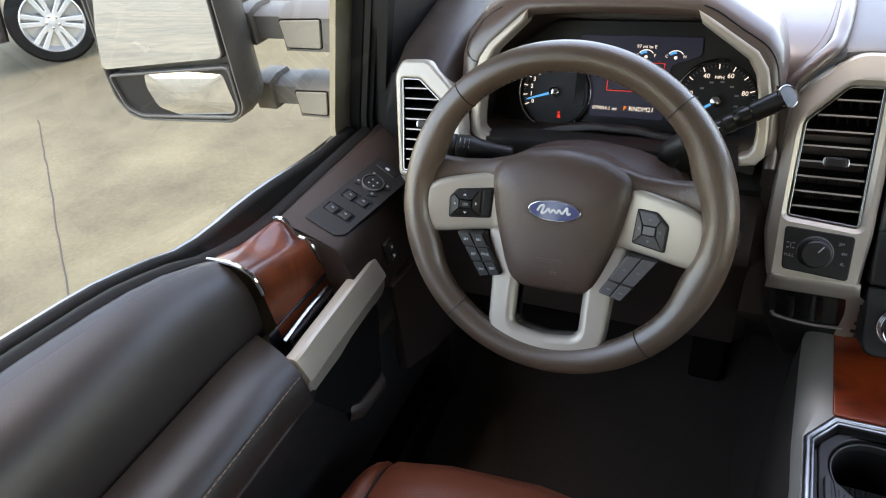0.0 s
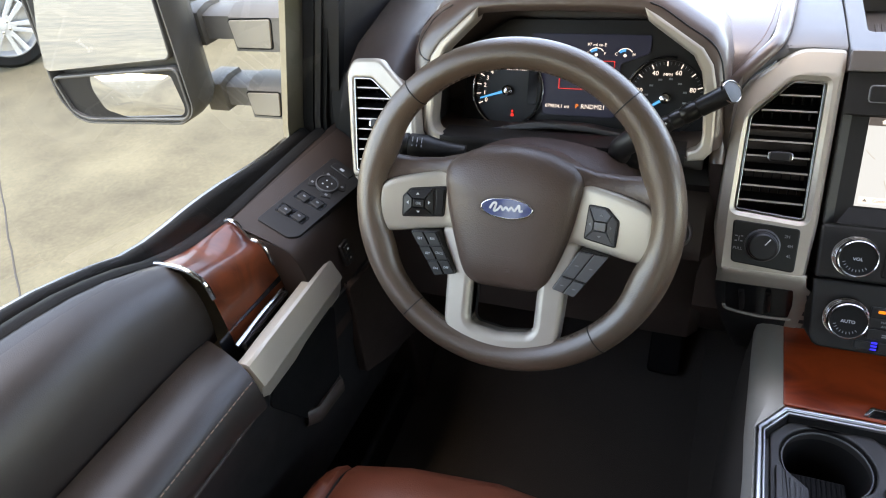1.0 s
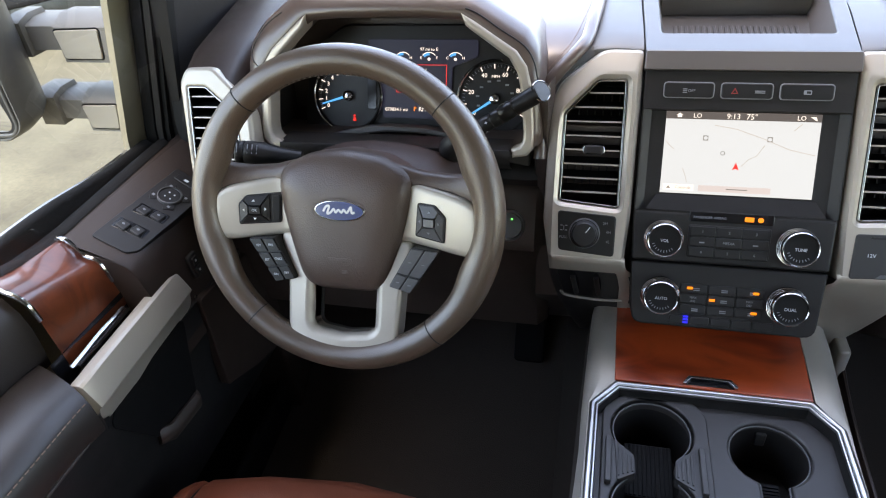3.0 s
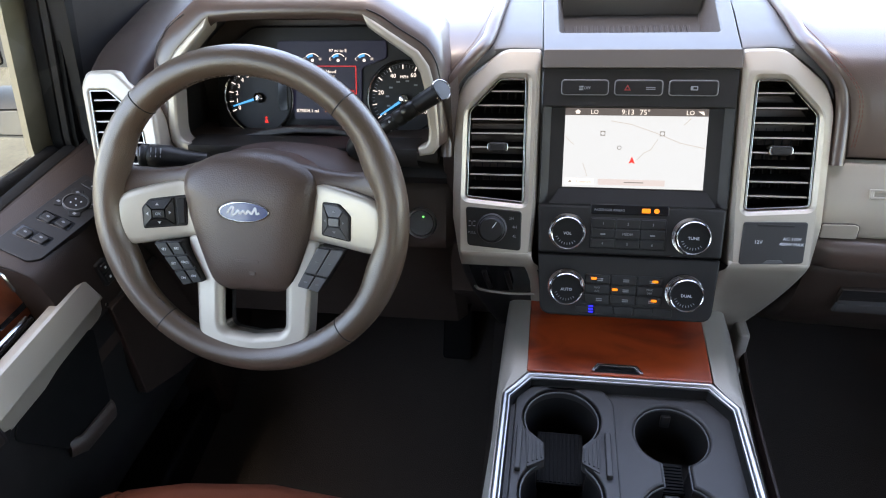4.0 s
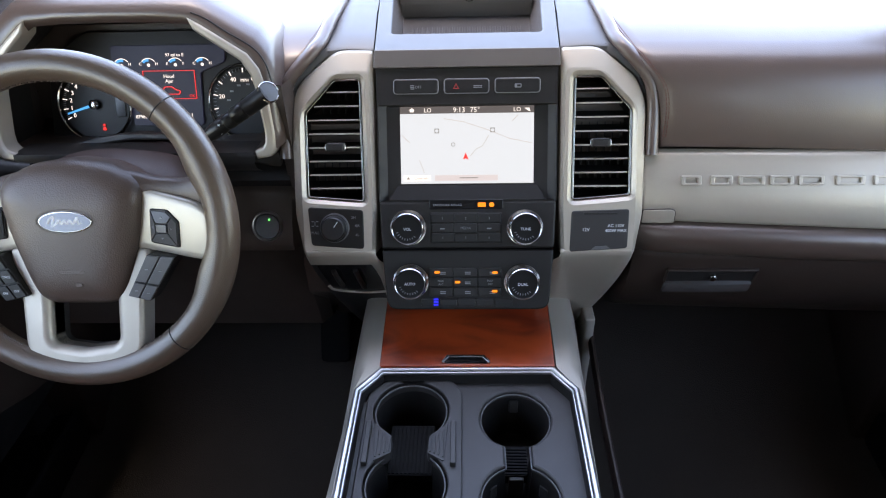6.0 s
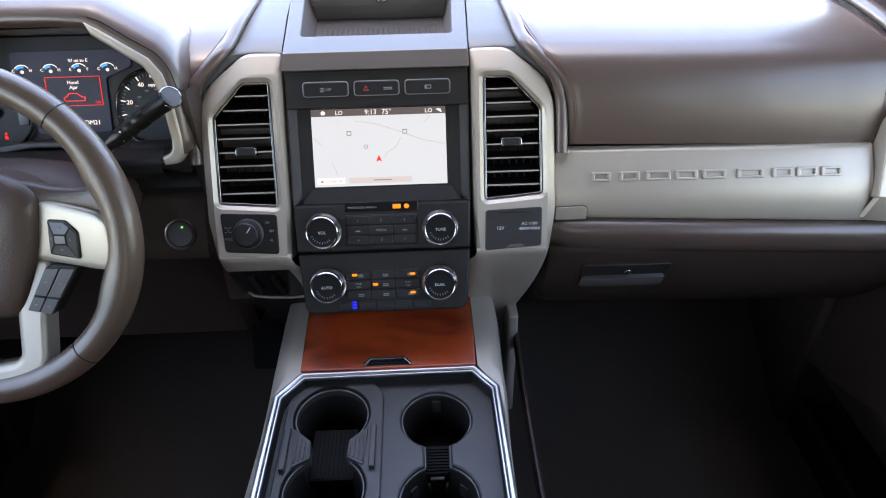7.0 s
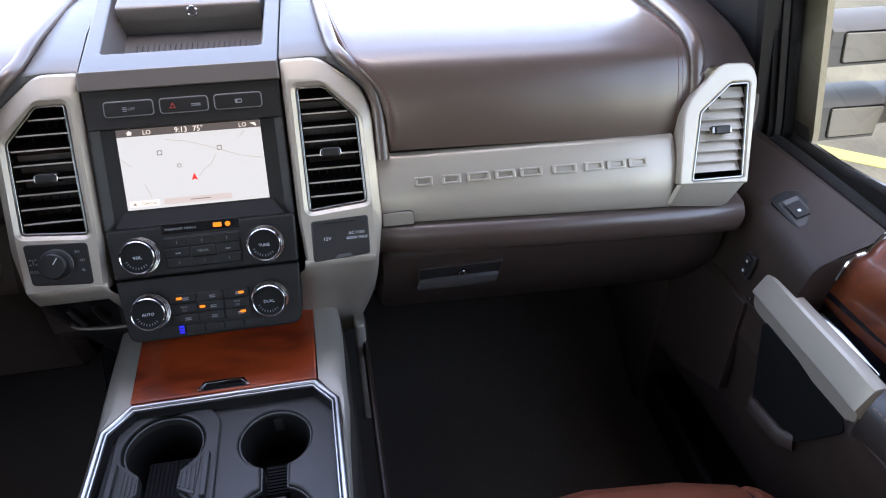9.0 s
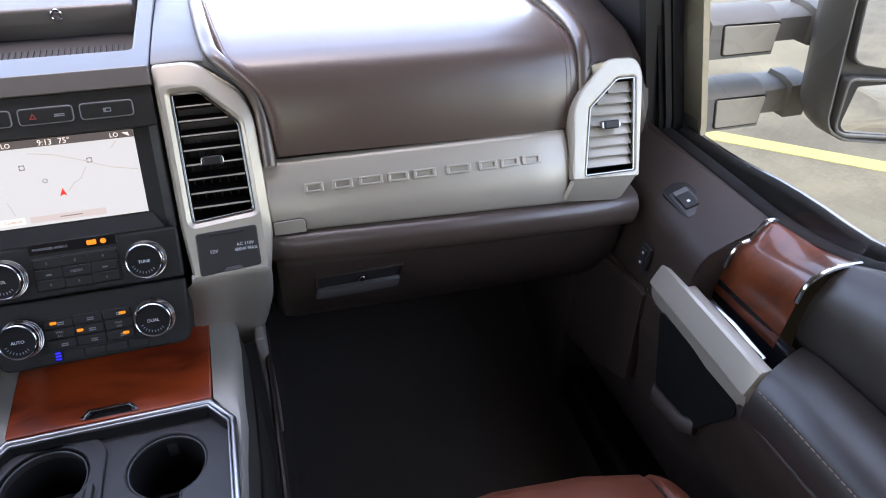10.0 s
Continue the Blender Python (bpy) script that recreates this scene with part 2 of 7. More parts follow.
def rounded(poly, r, steps=4):
    """The polygon with its corners rounded off; r: one radius or one a corner."""
    out, n = [], len(poly)
    for i in range(n):
        a, c, d = Vector(poly[i - 1]), Vector(poly[i]), Vector(poly[(i + 1) % n])
        q = r[i] if isinstance(r, (list, tuple)) else r
        q = min(q, (a - c).length * 0.48, (d - c).length * 0.48)
        s, e = c + (a - c).normalized() * q, c + (d - c).normalized() * q
        if q < 1e-5:
            out.append(tuple(c))
            continue
        for k in range(steps + 1):
            t = k / steps
            out.append(tuple(s * (1 - t) ** 2 + c * 2 * t * (1 - t) + e * t * t))
    return out


def rect(a0, b0, a1, b1):
    return [(a0, b0), (a1, b0), (a1, b1), (a0, b1)]


def ellipse(a, b, ra, rb, n=32, start=0.0):
    return [(a + ra * math.cos(start + i * math.tau / n), b + rb * math.sin(start + i * math.tau / n)) for i in range(n)]


def mirrored(poly):
    return [(-a, b) for a, b in reversed(poly)]


def slab(bm, outer, f, d0, d1, r=0.002, holes=(), hole_r=0.001, steps=3, back=True):
    """A plate from d0 to d1 above the frame f, with rounded front edges and holes through it."""
    def ring(poly, d):
        return [bm.verts.new(f.p(a, b, d)) for a, b in poly]

    def strip(r0, r1):
        n = len(r0)
        for i in range(n):
            bm.faces.new((r0[i], r0[(i + 1) % n], r1[(i + 1) % n], r1[i]))

    cap = bm.faces.layers.int.get("cap") or bm.faces.layers.int.new("cap")
    tops = []
    r = safe(outer, r)
    for poly, rad, sign in [(outer, r, 1)] + [(h, hole_r, -1) for h in holes]:
        rings = [ring(poly, d0)]
        for k in range(steps + 1):
            t = math.pi / 2 * k / steps
            rings.append(ring(inset(poly, sign * rad * (1 - math.cos(t))) if k else poly, d1 - rad + rad * math.sin(t)))
        for x, y in zip(rings, rings[1:]):
            strip(x, y)
        tops.append(rings[-1])
        if sign == 1 and back and not holes:
            bm.faces.new(rings[0])
    if holes:
        edges = []
        for top in tops:
            for i in range(len(top)):
                e = bm.edges.get((top[i], top[(i + 1) % len(top)]))
                edges.append(e)
        made = [q for q in bmesh.ops.triangle_fill(bm, use_beauty=True, use_dissolve=False, edges=edges)["geom"] if isinstance(q, bmesh.types.BMFace)]
    else:
        made = [bm.faces.new(tops[0])]
    for q in made:
        q[cap] = 1
    return bm


def plate(name, outer, f, d0, d1, material, parent, r=0.002, holes=(), hole_r=0.001, label="", steps=3):
    return part(name, slab(bmesh.new(), outer, f, d0, d1, r, holes, hole_r, steps), material, parent, label)


def loft(bm, rows, closed=False, caps=False):
    """A skin over rows of points (all of one length)."""
    vs = [[bm.verts.new(p) for p in row] for row in rows]
    n = len(vs[0])
    for a, b in zip(vs, vs[1:]):
        for i in range(n if closed else n - 1):
            bm.faces.new((a[i], a[(i + 1) % n], b[(i + 1) % n], b[i]))
    if caps:
        bm.faces.new(vs[0])
        bm.faces.new(list(reversed(vs[-1])))
    return bm


def smooth_path(points, steps=6):
    """Catmull-Rom through points."""
    pts = [Vector(p) for p in points]
    ext = [pts[0] * 2 - pts[1]] + pts + [pts[-1] * 2 - pts[-2]]
    out = []
    for i in range(1, len(ext) - 2):
        a, b, c, d = ext[i - 1:i + 3]
        for k in range(steps):
            t = k / steps
            out.append(0.5 * (2 * b + (c - a) * t + (2 * a - 5 * b + 4 * c - d) * t * t + (3 * b - a - 3 * c + d) * t ** 3))
    return out + [pts[-1]]


def tube(bm, path, ra, rb=None, n=12, up=(0, 0, 1), closed=False, caps=True):
    """A tube of oval section (ra across, rb along up) along a path."""
    rb, path, up, rows = rb or ra, [Vector(p) for p in path], Vector(up), []
    m = len(path)
    for i, p in enumerate(path):
        t = (path[(i + 1) % m] - path[i - 1]) if closed else (path[min(i + 1, m - 1)] - path[max(i - 1, 0)])
        t.normalize()
        s = t.cross(up).normalized()
        w = s.cross(t)
        rows.append([p + s * ra * math.cos(k * math.tau / n) + w * rb * math.sin(k * math.tau / n) for k in range(n)])
    if closed:
        rows.append(rows[0])
    return loft(bm, rows, closed=True, caps=caps and not closed)


def lathe(bm, profile, f, n=32, caps=True):
    """Turns a profile of (radius, height) round the normal of f."""
    rows = [[f.p(r * math.cos(k * math.tau / n), r * math.sin(k * math.tau / n), d) for k in range(n)] for r, d in profile]
    loft(bm, rows, closed=True)
    if caps and profile[0][1] <= min(d for r, d in profile) + 1e-6:
        bm.faces.new([bm.verts.new(q) for q in rows[0]])
    if caps:
        bm.faces.new([bm.verts.new(q) for q in rows[-1]])
    return bm


def block(bm, lo, hi, r=0.003):
    """A box between two corners, with rounded edges."""
    f = Plane((0, 0, lo[2]), (1, 0, 0), (0, 1, 0))
    return slab(bm, rounded(rect(lo[0], lo[1], hi[0], hi[1]), r, 3), f, 0, hi[2] - lo[2], min(r, (hi[2] - lo[2]) / 2))


def words(text, f, size, material, parent, name="lettering", depth=0.0003, align="CENTER", wide=1.0):
    """Lettering that stands on the frame f, centred on its origin."""
    c = bpy.data.curves.new(name, "FONT")
    c.body, c.size, c.align_x, c.align_y, c.extrude = text, size, align, "CENTER", depth
    c.resolution_u = 2
    ob = bpy.data.objects.new(name, c)
    scene.collection.objects.link(ob)
    bpy.context.view_layer.update()
    me = bpy.data.meshes.new_from_object(ob)
    bpy.data.objects.remove(ob)
    m = Matrix((f.u * wide, f.v, f.n)).transposed().to_4x4()
    m.translation = f.o
    me.transform(m)
    bm = bmesh.new()
    bm.from_mesh(me)
    bpy.data.meshes.remove(me)
    return part(name, bm, material, parent, flip=False)


def stitches(bm, path, length=0.005, gap=0.0025, w=0.0007):
    """A row of short stitches along a path."""
    pts = [Vector(p) for p in path]
    run, on = [], True
    seg, acc = [pts[0]], 0.0
    for a, b in zip(pts, pts[1:]):
        d, way, pos = (b - a).length, (b - a).normalized(), 0.0
        while pos < d:
            need = (length if on else gap) - acc
            if pos + need <= d:
                pos += need
                q = a + way * pos
                if on:
                    run.append((seg[0], q))
                seg, acc, on = [q], 0.0, not on
            else:
                acc += d - pos
                pos = d
    for a, b in run:
        tube(bm, [a, b], w, n=5)
    return bm


def drape(ob, eye, points, lift=0.0006):
    """Points moved along the line from eye until they lie on the mesh of ob."""
    bm = bmesh.new()
    bm.from_mesh(ob.data)
    tree, out = BVHTree.FromBMesh(bm), []
    bm.free()
    for p in smooth_path(points, 8):
        way = (p - Vector(eye)).normalized()
        hit = tree.ray_cast(Vector(eye), way)[0]
        if hit:
            out.append(hit - way * lift)
    return out


# ---- outside ----
def ground():
    bm = bmesh.new()
    xs = [-400, -60, -20, -10, -5, 0, 5, 10, 20, 60, 400]
    loft(bm, [[(x, y, 0) for x in xs] for y in xs])
    g = tagged(part("ground", bm, CONCRETE), "sunlit tan concrete parking lot", "ground", kind="structure")
    bm = bmesh.new()
    slab(bm, [(2.65, 2.66), (2.74, 2.77), (5.6, 0.25), (5.5, 0.14)], Plane((0, 0, 0.0), (1, 0, 0), (0, 1, 0)), 0, 0.004, 0.001)
    part("painted_line", bm, YELLOW, g, "worn yellow painted line")
    rng = random.Random(5)
    path = []
    for k in range(40):
        t = k / 39
        path.append((-6.4 + 4.6 * t + rng.uniform(-0.005, 0.005), 2.95 - 3.25 * t + rng.uniform(-0.005, 0.005), 0.001))
    part("joint", tube(bmesh.new(), path[8:], 0.005, 0.003, n=6), CRACK, g, "dark cracked slab joint")
    return g


def parked_car():
    car = thing("parked_car", "dark parked car with silver alloy wheels", "car", at=(-7.6, 4.3, 0))
    f = Plane((-6.56, 3.52, 0), (0.56, 0.83, 0), (0, 0, 1))  # u along the car, n towards the truck
    prof = [(-0.75, 0.3), (-0.8, 0.62), (-0.7, 0.82), (0.35, 0.95), (0.85, 1.4), (2.6, 1.42), (3.3, 0.98), (3.75, 0.9), (3.8, 0.35),
            (3.25, 0.3), (3.2, 0.62), (2.98, 0.76), (2.72, 0.76), (2.5, 0.62), (2.45, 0.3), (0.42, 0.3), (0.38, 0.62), (0.2, 0.78), (-0.1, 0.8), (-0.35, 0.66), (-0.42, 0.3)]
    body_paint = mat("charcoal_car_paint", (0.02, 0.021, 0.024), 0.25, 0.3, coat=0.8, vary=0.03)
    part("body", slab(bmesh.new(), prof, f, -1.75, 0.08, 0.05), body_paint, car)
    glass = mat("tinted_car_glass", (0.01, 0.012, 0.013), 0.05, vary=0)
    for poly in ([(0.5, 0.98), (0.92, 1.32), (1.6, 1.34), (1.6, 0.99)], [(1.7, 0.99), (1.7, 1.34), (2.5, 1.34), (3.0, 1.0)]):
        plate("side_window", rounded(poly, 0.04), f, 0.07, 0.09, glass, car, 0.004)
    alloy = mat("silver_alloy", (0.5, 0.5, 0.5), 0.35, 0.6, vary=0.05)
    for u in (0.0, 2.84):
        w = f.at(u, 0.392, 0.10)
        tyre = part("wheel", lathe(bmesh.new(), [(0.24, -0.2), (0.34, -0.2), (0.392, -0.15), (0.392, -0.04), (0.36, 0.0), (0.285, 0.005), (0.275, -0.03)], w, 48, caps=False), RUBBER, car, "black tyre on silver alloy rim")
        bm = bmesh.new()
        lathe(bm, [(0.283, 0.002), (0.272, 0.008), (0.260, -0.02), (0.25, -0.12), (0.02, -0.13)], w, 40, caps=False)
        part("rim", bm, alloy, tyre)
        for k in range(6):
            s = w.turn(75 + 60 * k)
            slab_poly = rounded([(-0.036, 0.05), (0.036, 0.05), (0.068, 0.268), (0.016, 0.268), (0.006, 0.11), (-0.006, 0.11), (-0.016, 0.268), (-0.068, 0.268)], 0.006, 2)
            plate("spoke", slab_poly, s, -0.05, -0.005, alloy, tyre, 0.006)
        part("hub_cap", lathe(bmesh.new(), [(0.075, -0.05), (0.07, -0.004), (0.035, 0.0), (0.03, 0.008), (0.005, 0.01)], w, 24), alloy, tyre)
        for k in range(5):
            a = math.tau * (k + 0.5) / 5
            part("wheel_nut", lathe(bmesh.new(), [(0.012, -0.02), (0.012, 0.004), (0.006, 0.006)], w.at(0.055 * math.cos(a), 0.055 * math.sin(a)), 8), CHROME, tyre)
    return car


# ---- the cab: body shell that closes the place ----
def cab_shell():
    shell = thing("cab_shell", "tan pickup cab body with roof, pillars and headliner", "vehicle cab", "structure")
    # roof and headliner
    rows = []
    for y, z in ((-0.02, 1.93), (-0.3, 1.975), (-0.9, 1.99), (-1.6, 1.98), (-2.2, 1.93)):
        rows.append([(x * (0.72 if abs(x) < 1 else 0.7), y, z - 0.05 * abs(x) ** 3) for x in (-1, -0.7, -0.35, 0, 0.35, 0.7, 1)])
    bm = loft(bmesh.new(), rows)
    part("headliner", bm, HEADLINER, shell)
    bm = loft(bmesh.new(), [[(x * 1.04, y + (0.04 if y > -0.1 else 0), z + 0.045) for x, y, z in row] for row in rows])
    part("roof_panel", bm, TAN_PAINT, shell)
    # windscreen pillars and rear pillars, both sides
    for s in (-1, 1):
        p = smooth_path([(s * 0.80, 0.36, 1.50), (s * 0.775, 0.22, 1.68), (s * 0.735, 0.06, 1.84), (s * 0.70, -0.06, 1.95)], 5)
        part("windscreen_pillar", tube(bmesh.new(), p, 0.05, 0.035, 12, (s, 0, 0)), BROWN_HARD, shell)
        part("roof_rail", tube(bmesh.new(), [(s * 0.71, -0.02, 1.94), (s * 0.73, -1.0, 1.955), (s * 0.72, -2.2, 1.92)], 0.055, 0.07, 12, (s, 0, 0)), HEADLINER, shell)
        part("door_pillar", slab(bmesh.new(), rounded([(-0.95, 0.9), (-0.95, 1.45), (-1.0, 1.95), (-1.2, 1.95), (-1.15, 1.45), (-1.15, 0.9)], 0.02), Plane((s * 0.80, 0, 0), (0, 1, 0), (0, 0, 1)), -0.05 , 0.05, 0.01), BROWN_HARD, shell)
        part("rear_side_panel", slab(bmesh.new(), [(-2.2, 0.75), (-2.2, 1.43), (-1.14, 1.43), (-1.14, 0.75)], Plane((s * 0.84, 0, 0), (0, 1, 0), (0, 0, 1)), -0.04, 0.04, 0.01), DOOR_PAD, shell)
        part("firewall_side", slab(bmesh.new(), [(0.04, 0.6), (0.04, 1.36), (0.12, 1.37), (0.8, 1.45), (0.8, 0.6)], Plane((s * 0.86, 0, 0), (0, 1, 0), (0, 0, 1)), -0.03, 0.05, 0.01), BLACK, shell)
    for s in (-1, 1):
        bm = bmesh.new()
        block(bm, (min(s * 0.735, s * 0.90), 0.085, 0.76), (max(s * 0.735, s * 0.90), 0.30, 1.36), 0.01)
        part("kick_panel", bm, DOOR_HARD, shell)
    part("rear_wall", slab(bmesh.new(), rect(-0.9, 0.75, 0.9, 2.0), Plane((0, -2.2, 0), (1, 0, 0), (0, 0, 1)), -0.04, 0.02, 0.01,
         holes=[rounded(rect(-0.6, 1.45, 0.6, 1.86), 0.05)]), DOOR_PAD, shell)
    part("firewall", slab(bmesh.new(), rect(-0.9, 0.75, 0.9, 1.48), Plane((0, 0.72, 0), (1, 0, 0), (0, 0, 1)), -0.04, 0.02, 0.01), BLACK, shell)
    # unseen glass behind the front doors, added to dim the light from the rear
    for s in (-1, 1):
        part("rear_side_glass", loft(bmesh.new(), [[(s * 0.83, y, 1.42), (s * 0.78, y, 1.7), (s * 0.735, y, 1.95)] for y in (-2.2, -1.15)]), PRIVACY, shell, "unseen rear glass, tinted to dim light from behind")
    part("rear_glass", slab(bmesh.new(), rect(-0.62, 1.43, 0.62, 1.88), Plane((0, -2.21, 0), (1, 0, 0), (0, 0, 1)), -0.006, 0, 0.001), PRIVACY, shell, "unseen rear glass, tinted to dim light from behind")
    # outer side behind the front doors
    for s in (-1, 1):
        for nm, y0, y1 in (("rear_door_skin", -1.015, -2.09), ("bed_side", -2.12, -4.1)):
            rows = [[(s * x, y, z) for x, z in ((0.935, 1.455), (0.962, 1.448), (0.985, 1.39), (1.012, 1.2), (1.022, 0.9), (0.99, 0.66))] for y in (y0, (y0 + y1) / 2, y1)]
            part(nm, loft(bmesh.new(), rows), TAN_PAINT, shell)
        for y in (-0.86, -1.93):
            pts = smooth_path([(s * 1.012, y + 0.10, 1.25), (s * 1.045, y + 0.07, 1.252), (s * 1.05, y, 1.253), (s * 1.045, y - 0.07, 1.252), (s * 1.012, y - 0.10, 1.25)], 5)
            part("outer_door_handle", tube(bmesh.new(), pts, 0.010, 0.016, 12, (0, 0, 1)), CHROME, shell, "bright outer door handle")
    # bonnet ahead of the windscreen
    part("bonnet", loft(bmesh.new(), [[(x, y, z - 0.06 * x * x) for x in (-0.95, -0.6, -0.2, 0.2, 0.6, 0.95)] for y, z in ((0.74, 1.47), (1.2, 1.46), (1.9, 1.40), (2.1, 1.2), (2.12, 0.6))]), TAN_PAINT, shell)
    rows = []
    for k in range(7):
        t = k / 6
        rows.append([(x * (0.80 - 0.12 * t), 0.78 - 0.80 * t - 0.10 * x * x, 1.49 + 0.44 * t) for x in (-1, -0.6, -0.2, 0.2, 0.6, 1)])
    pane = part("windscreen", loft(bmesh.new(), rows), GLASS, shell)
    pane.visible_shadow = False
    return shell


def cab_floor():
    bm = bmesh.new()
    xs = [-0.93, -0.7, -0.4, -0.2, -0.14, 0.14, 0.2, 0.4, 0.7, 0.93]
    loft(bm, [[(x, y, z + (0.1 if abs(x) < 0.15 else 0)) for x in xs] for y, z in ((-2.2, 0.80), (-0.5, 0.78), (0.1, 0.78), (0.35, 0.95), (0.7, 1.25))])
    return tagged(part("floor", bm, CARPET), "black carpeted cab floor with raised tunnel", "floor", kind="structure")


# ---- dashboard ----
S = Plane((0, -0.002, 1.40), (1, 0, 0), (0, 0.4505, 0.8928))      # face of the centre stack
H = Plane((-0.438, 0.035, 1.52), (1, 0, 0), (0, 0.276, 0.961))    # mouth of the instrument hood
G = Plane((-0.423, 0.118, 1.468), (1, 0, 0), (0, 0.37, 0.93))     # gauge faces
dash = thing("dashboard", "dark brown leather dashboard with satin champagne trim", "dashboard")


def dash_body():
    def prism(x0, x1, prof):
        bm = bmesh.new()
        return loft(bm, [[(x, y, z) for y, z in prof] for x in (x0, x1)], closed=True, caps=True)

    side = [(0.075, 1.49), (0.055, 1.43), (0.055, 1.34), (0.07, 1.22), (0.2, 1.06), (0.7, 1.05), (0.74, 1.46), (0.3, 1.53)]
    bm = prism(-0.715, -0.63, side)
    loft(bm, [[(x, y, z) for y, z in side] for x in (0.10, 0.80)], closed=True, caps=True)
    behind = [(0.17, 1.56), (0.15, 1.43), (0.06, 1.36), (0.07, 1.22), (0.2, 1.06), (0.7, 1.05), (0.74, 1.46), (0.35, 1.56)]
    loft(bm, [[(x, y, z) for y, z in behind] for x in (-0.63, -0.24)], closed=True, caps=True)
    mid = [(0.05, 1.46), (0.02, 1.30), (0.02, 1.2), (0.2, 1.0), (0.7, 1.05), (0.74, 1.46), (0.45, 1.50), (0.30, 1.50)]
    loft(bm, [[(x, y, z) for y, z in mid] for x in (-0.24, 0.10)], closed=True, caps=True)
    part("core", bm, BROWN_HARD, dash, "dark brown moulded lower dashboard", 25)
    part("end_seal", prism(-0.80, -0.715, [(y + 0.02, z) for y, z in side]), RUBBER, dash, "black rubber-sealed end of the dashboard", 25)


def passenger_pad():
    # the edge beside the centre stack follows the roll; y0 is the lower front edge
    rows = []
    lean = [0.2435, 0.2435, 0.2438, 0.2435, 0.239, 0.231, 0.220, 0.209, 0.198, 0.187, 0.172, 0.155]
    xs = [0.0, 0.0025, 0.007, 0.02, 0.36, 0.48, 0.60, 0.64, 0.655, 0.661]
    drop = [0.010, 0.003, 0.0007, 0, 0, 0, 0, 0.001, 0.004, 0.012]
    for x, d in zip(xs, drop):
        xf = x if x > 0.3 else 0.2435 + x
        y0 = 0.024 - 0.07 * max(xf - 0.24, 0) ** 1.1
        prof = [(y0 + 0.012, 1.430), (y0, 1.436), (y0 + 0.001, 1.45), (y0 + 0.007, 1.48), (y0 + 0.014, 1.506), (y0 + 0.0195, 1.519), (y0 + 0.027, 1.532),
                (y0 + 0.038, 1.5435), (y0 + 0.060, 1.553), (y0 + 0.14, 1.5605), (y0 + 0.3, 1.564), (y0 + 0.5, 1.565)]
        rows.append([(x if x > 0.3 else e + x, y + d, z - d) for (y, z), e in zip(prof, lean)])
    pad = part("passenger_pad", loft(bmesh.new(), rows), BROWN, dash, "smooth dark brown leather dash pad with stitched edges", 50)
    eye = (0.2, -0.75, 1.9)
    for off in (0.0, 0.006):
        left = [(x + 0.0062 + 0.5 * off, y, z) for x, y, z in ((0.2435, 0.03, 1.445), (0.2435, 0.035, 1.482), (0.239, 0.04, 1.506), (0.231, 0.046, 1.519), (0.220, 0.054, 1.531), (0.209, 0.068, 1.541), (0.198, 0.09, 1.549), (0.187, 0.164, 1.560), (0.176, 0.28, 1.565))]
        right = [(0.640 - off, 0.0, 1.445), (0.642 - off, 0.01, 1.49), (0.645 - off, 0.035, 1.53), (0.650 - off, 0.08, 1.555), (0.656 - off, 0.2, 1.566), (0.660 - off, 0.3, 1.566)]
        for path in (left, right):
            part("pad_stitching", stitches(bmesh.new(), drape(pad, eye, path, 0.0002), 0.004, 0.0018, 0.0005), RED_THREAD, pad)
    pts = [(0.662, 0.008, 1.432), (0.663, 0.004, 1.45), (0.663, 0.014, 1.49), (0.664, 0.030, 1.528), (0.665, 0.050, 1.548), (0.667, 0.09, 1.559), (0.672, 0.2, 1.566), (0.680, 0.34, 1.571), (0.685, 0.5, 1.577)]
    part("trim_roll", tube(bmesh.new(), smooth_path(pts, 5), 0.011, 0.009, 14, (0, -0.6, 0.8)), BROWN, dash, "raised brown leather roll")
    # pad between the instrument hood and the centre stack
    rows = []
    for y, x0, x1, z in ((0.045, -0.250, -0.2445, 1.480), (0.058, -0.252, -0.240, 1.507), (0.068, -0.254, -0.230, 1.522), (0.080, -0.258, -0.214, 1.536), (0.10, -0.268, -0.200, 1.549), (0.14, -0.30, -0.190, 1.559), (0.26, -0.40, -0.178, 1.568), (0.5, -0.46, -0.16, 1.576)):
        rows.append([(x0 + (x1 - x0) * k / 5, y, z + 0.003 * math.sin(math.pi * k / 5)) for k in range(6)])
    inner = part("driver_pad", loft(bmesh.new(), rows), BROWN, dash, "brown leather pad beside the instrument hood", 60)
    path = [(-0.237, 0.068, 1.522), (-0.221, 0.08, 1.538), (-0.207, 0.10, 1.550), (-0.197, 0.14, 1.560), (-0.185, 0.26, 1.567)]
    part("pad_stitching", stitches(bmesh.new(), drape(inner, (-0.1, -0.75, 1.9), path, 0.0002), 0.0045, 0.0016, 0.0004), THREAD, inner)
    bm = bmesh.new()
    loft(bm, [[(x, y, z) for x, y in ((-0.246, 0.10), (-0.245, 0.036), (-0.243, 0.030), (-0.228, 0.022), (-0.222, 0.05))] for z in (1.30, 1.38, 1.46, 1.525)])
    part("side_strip", bm, BROWN_HARD, dash, "dark brown strip beside the centre stack")


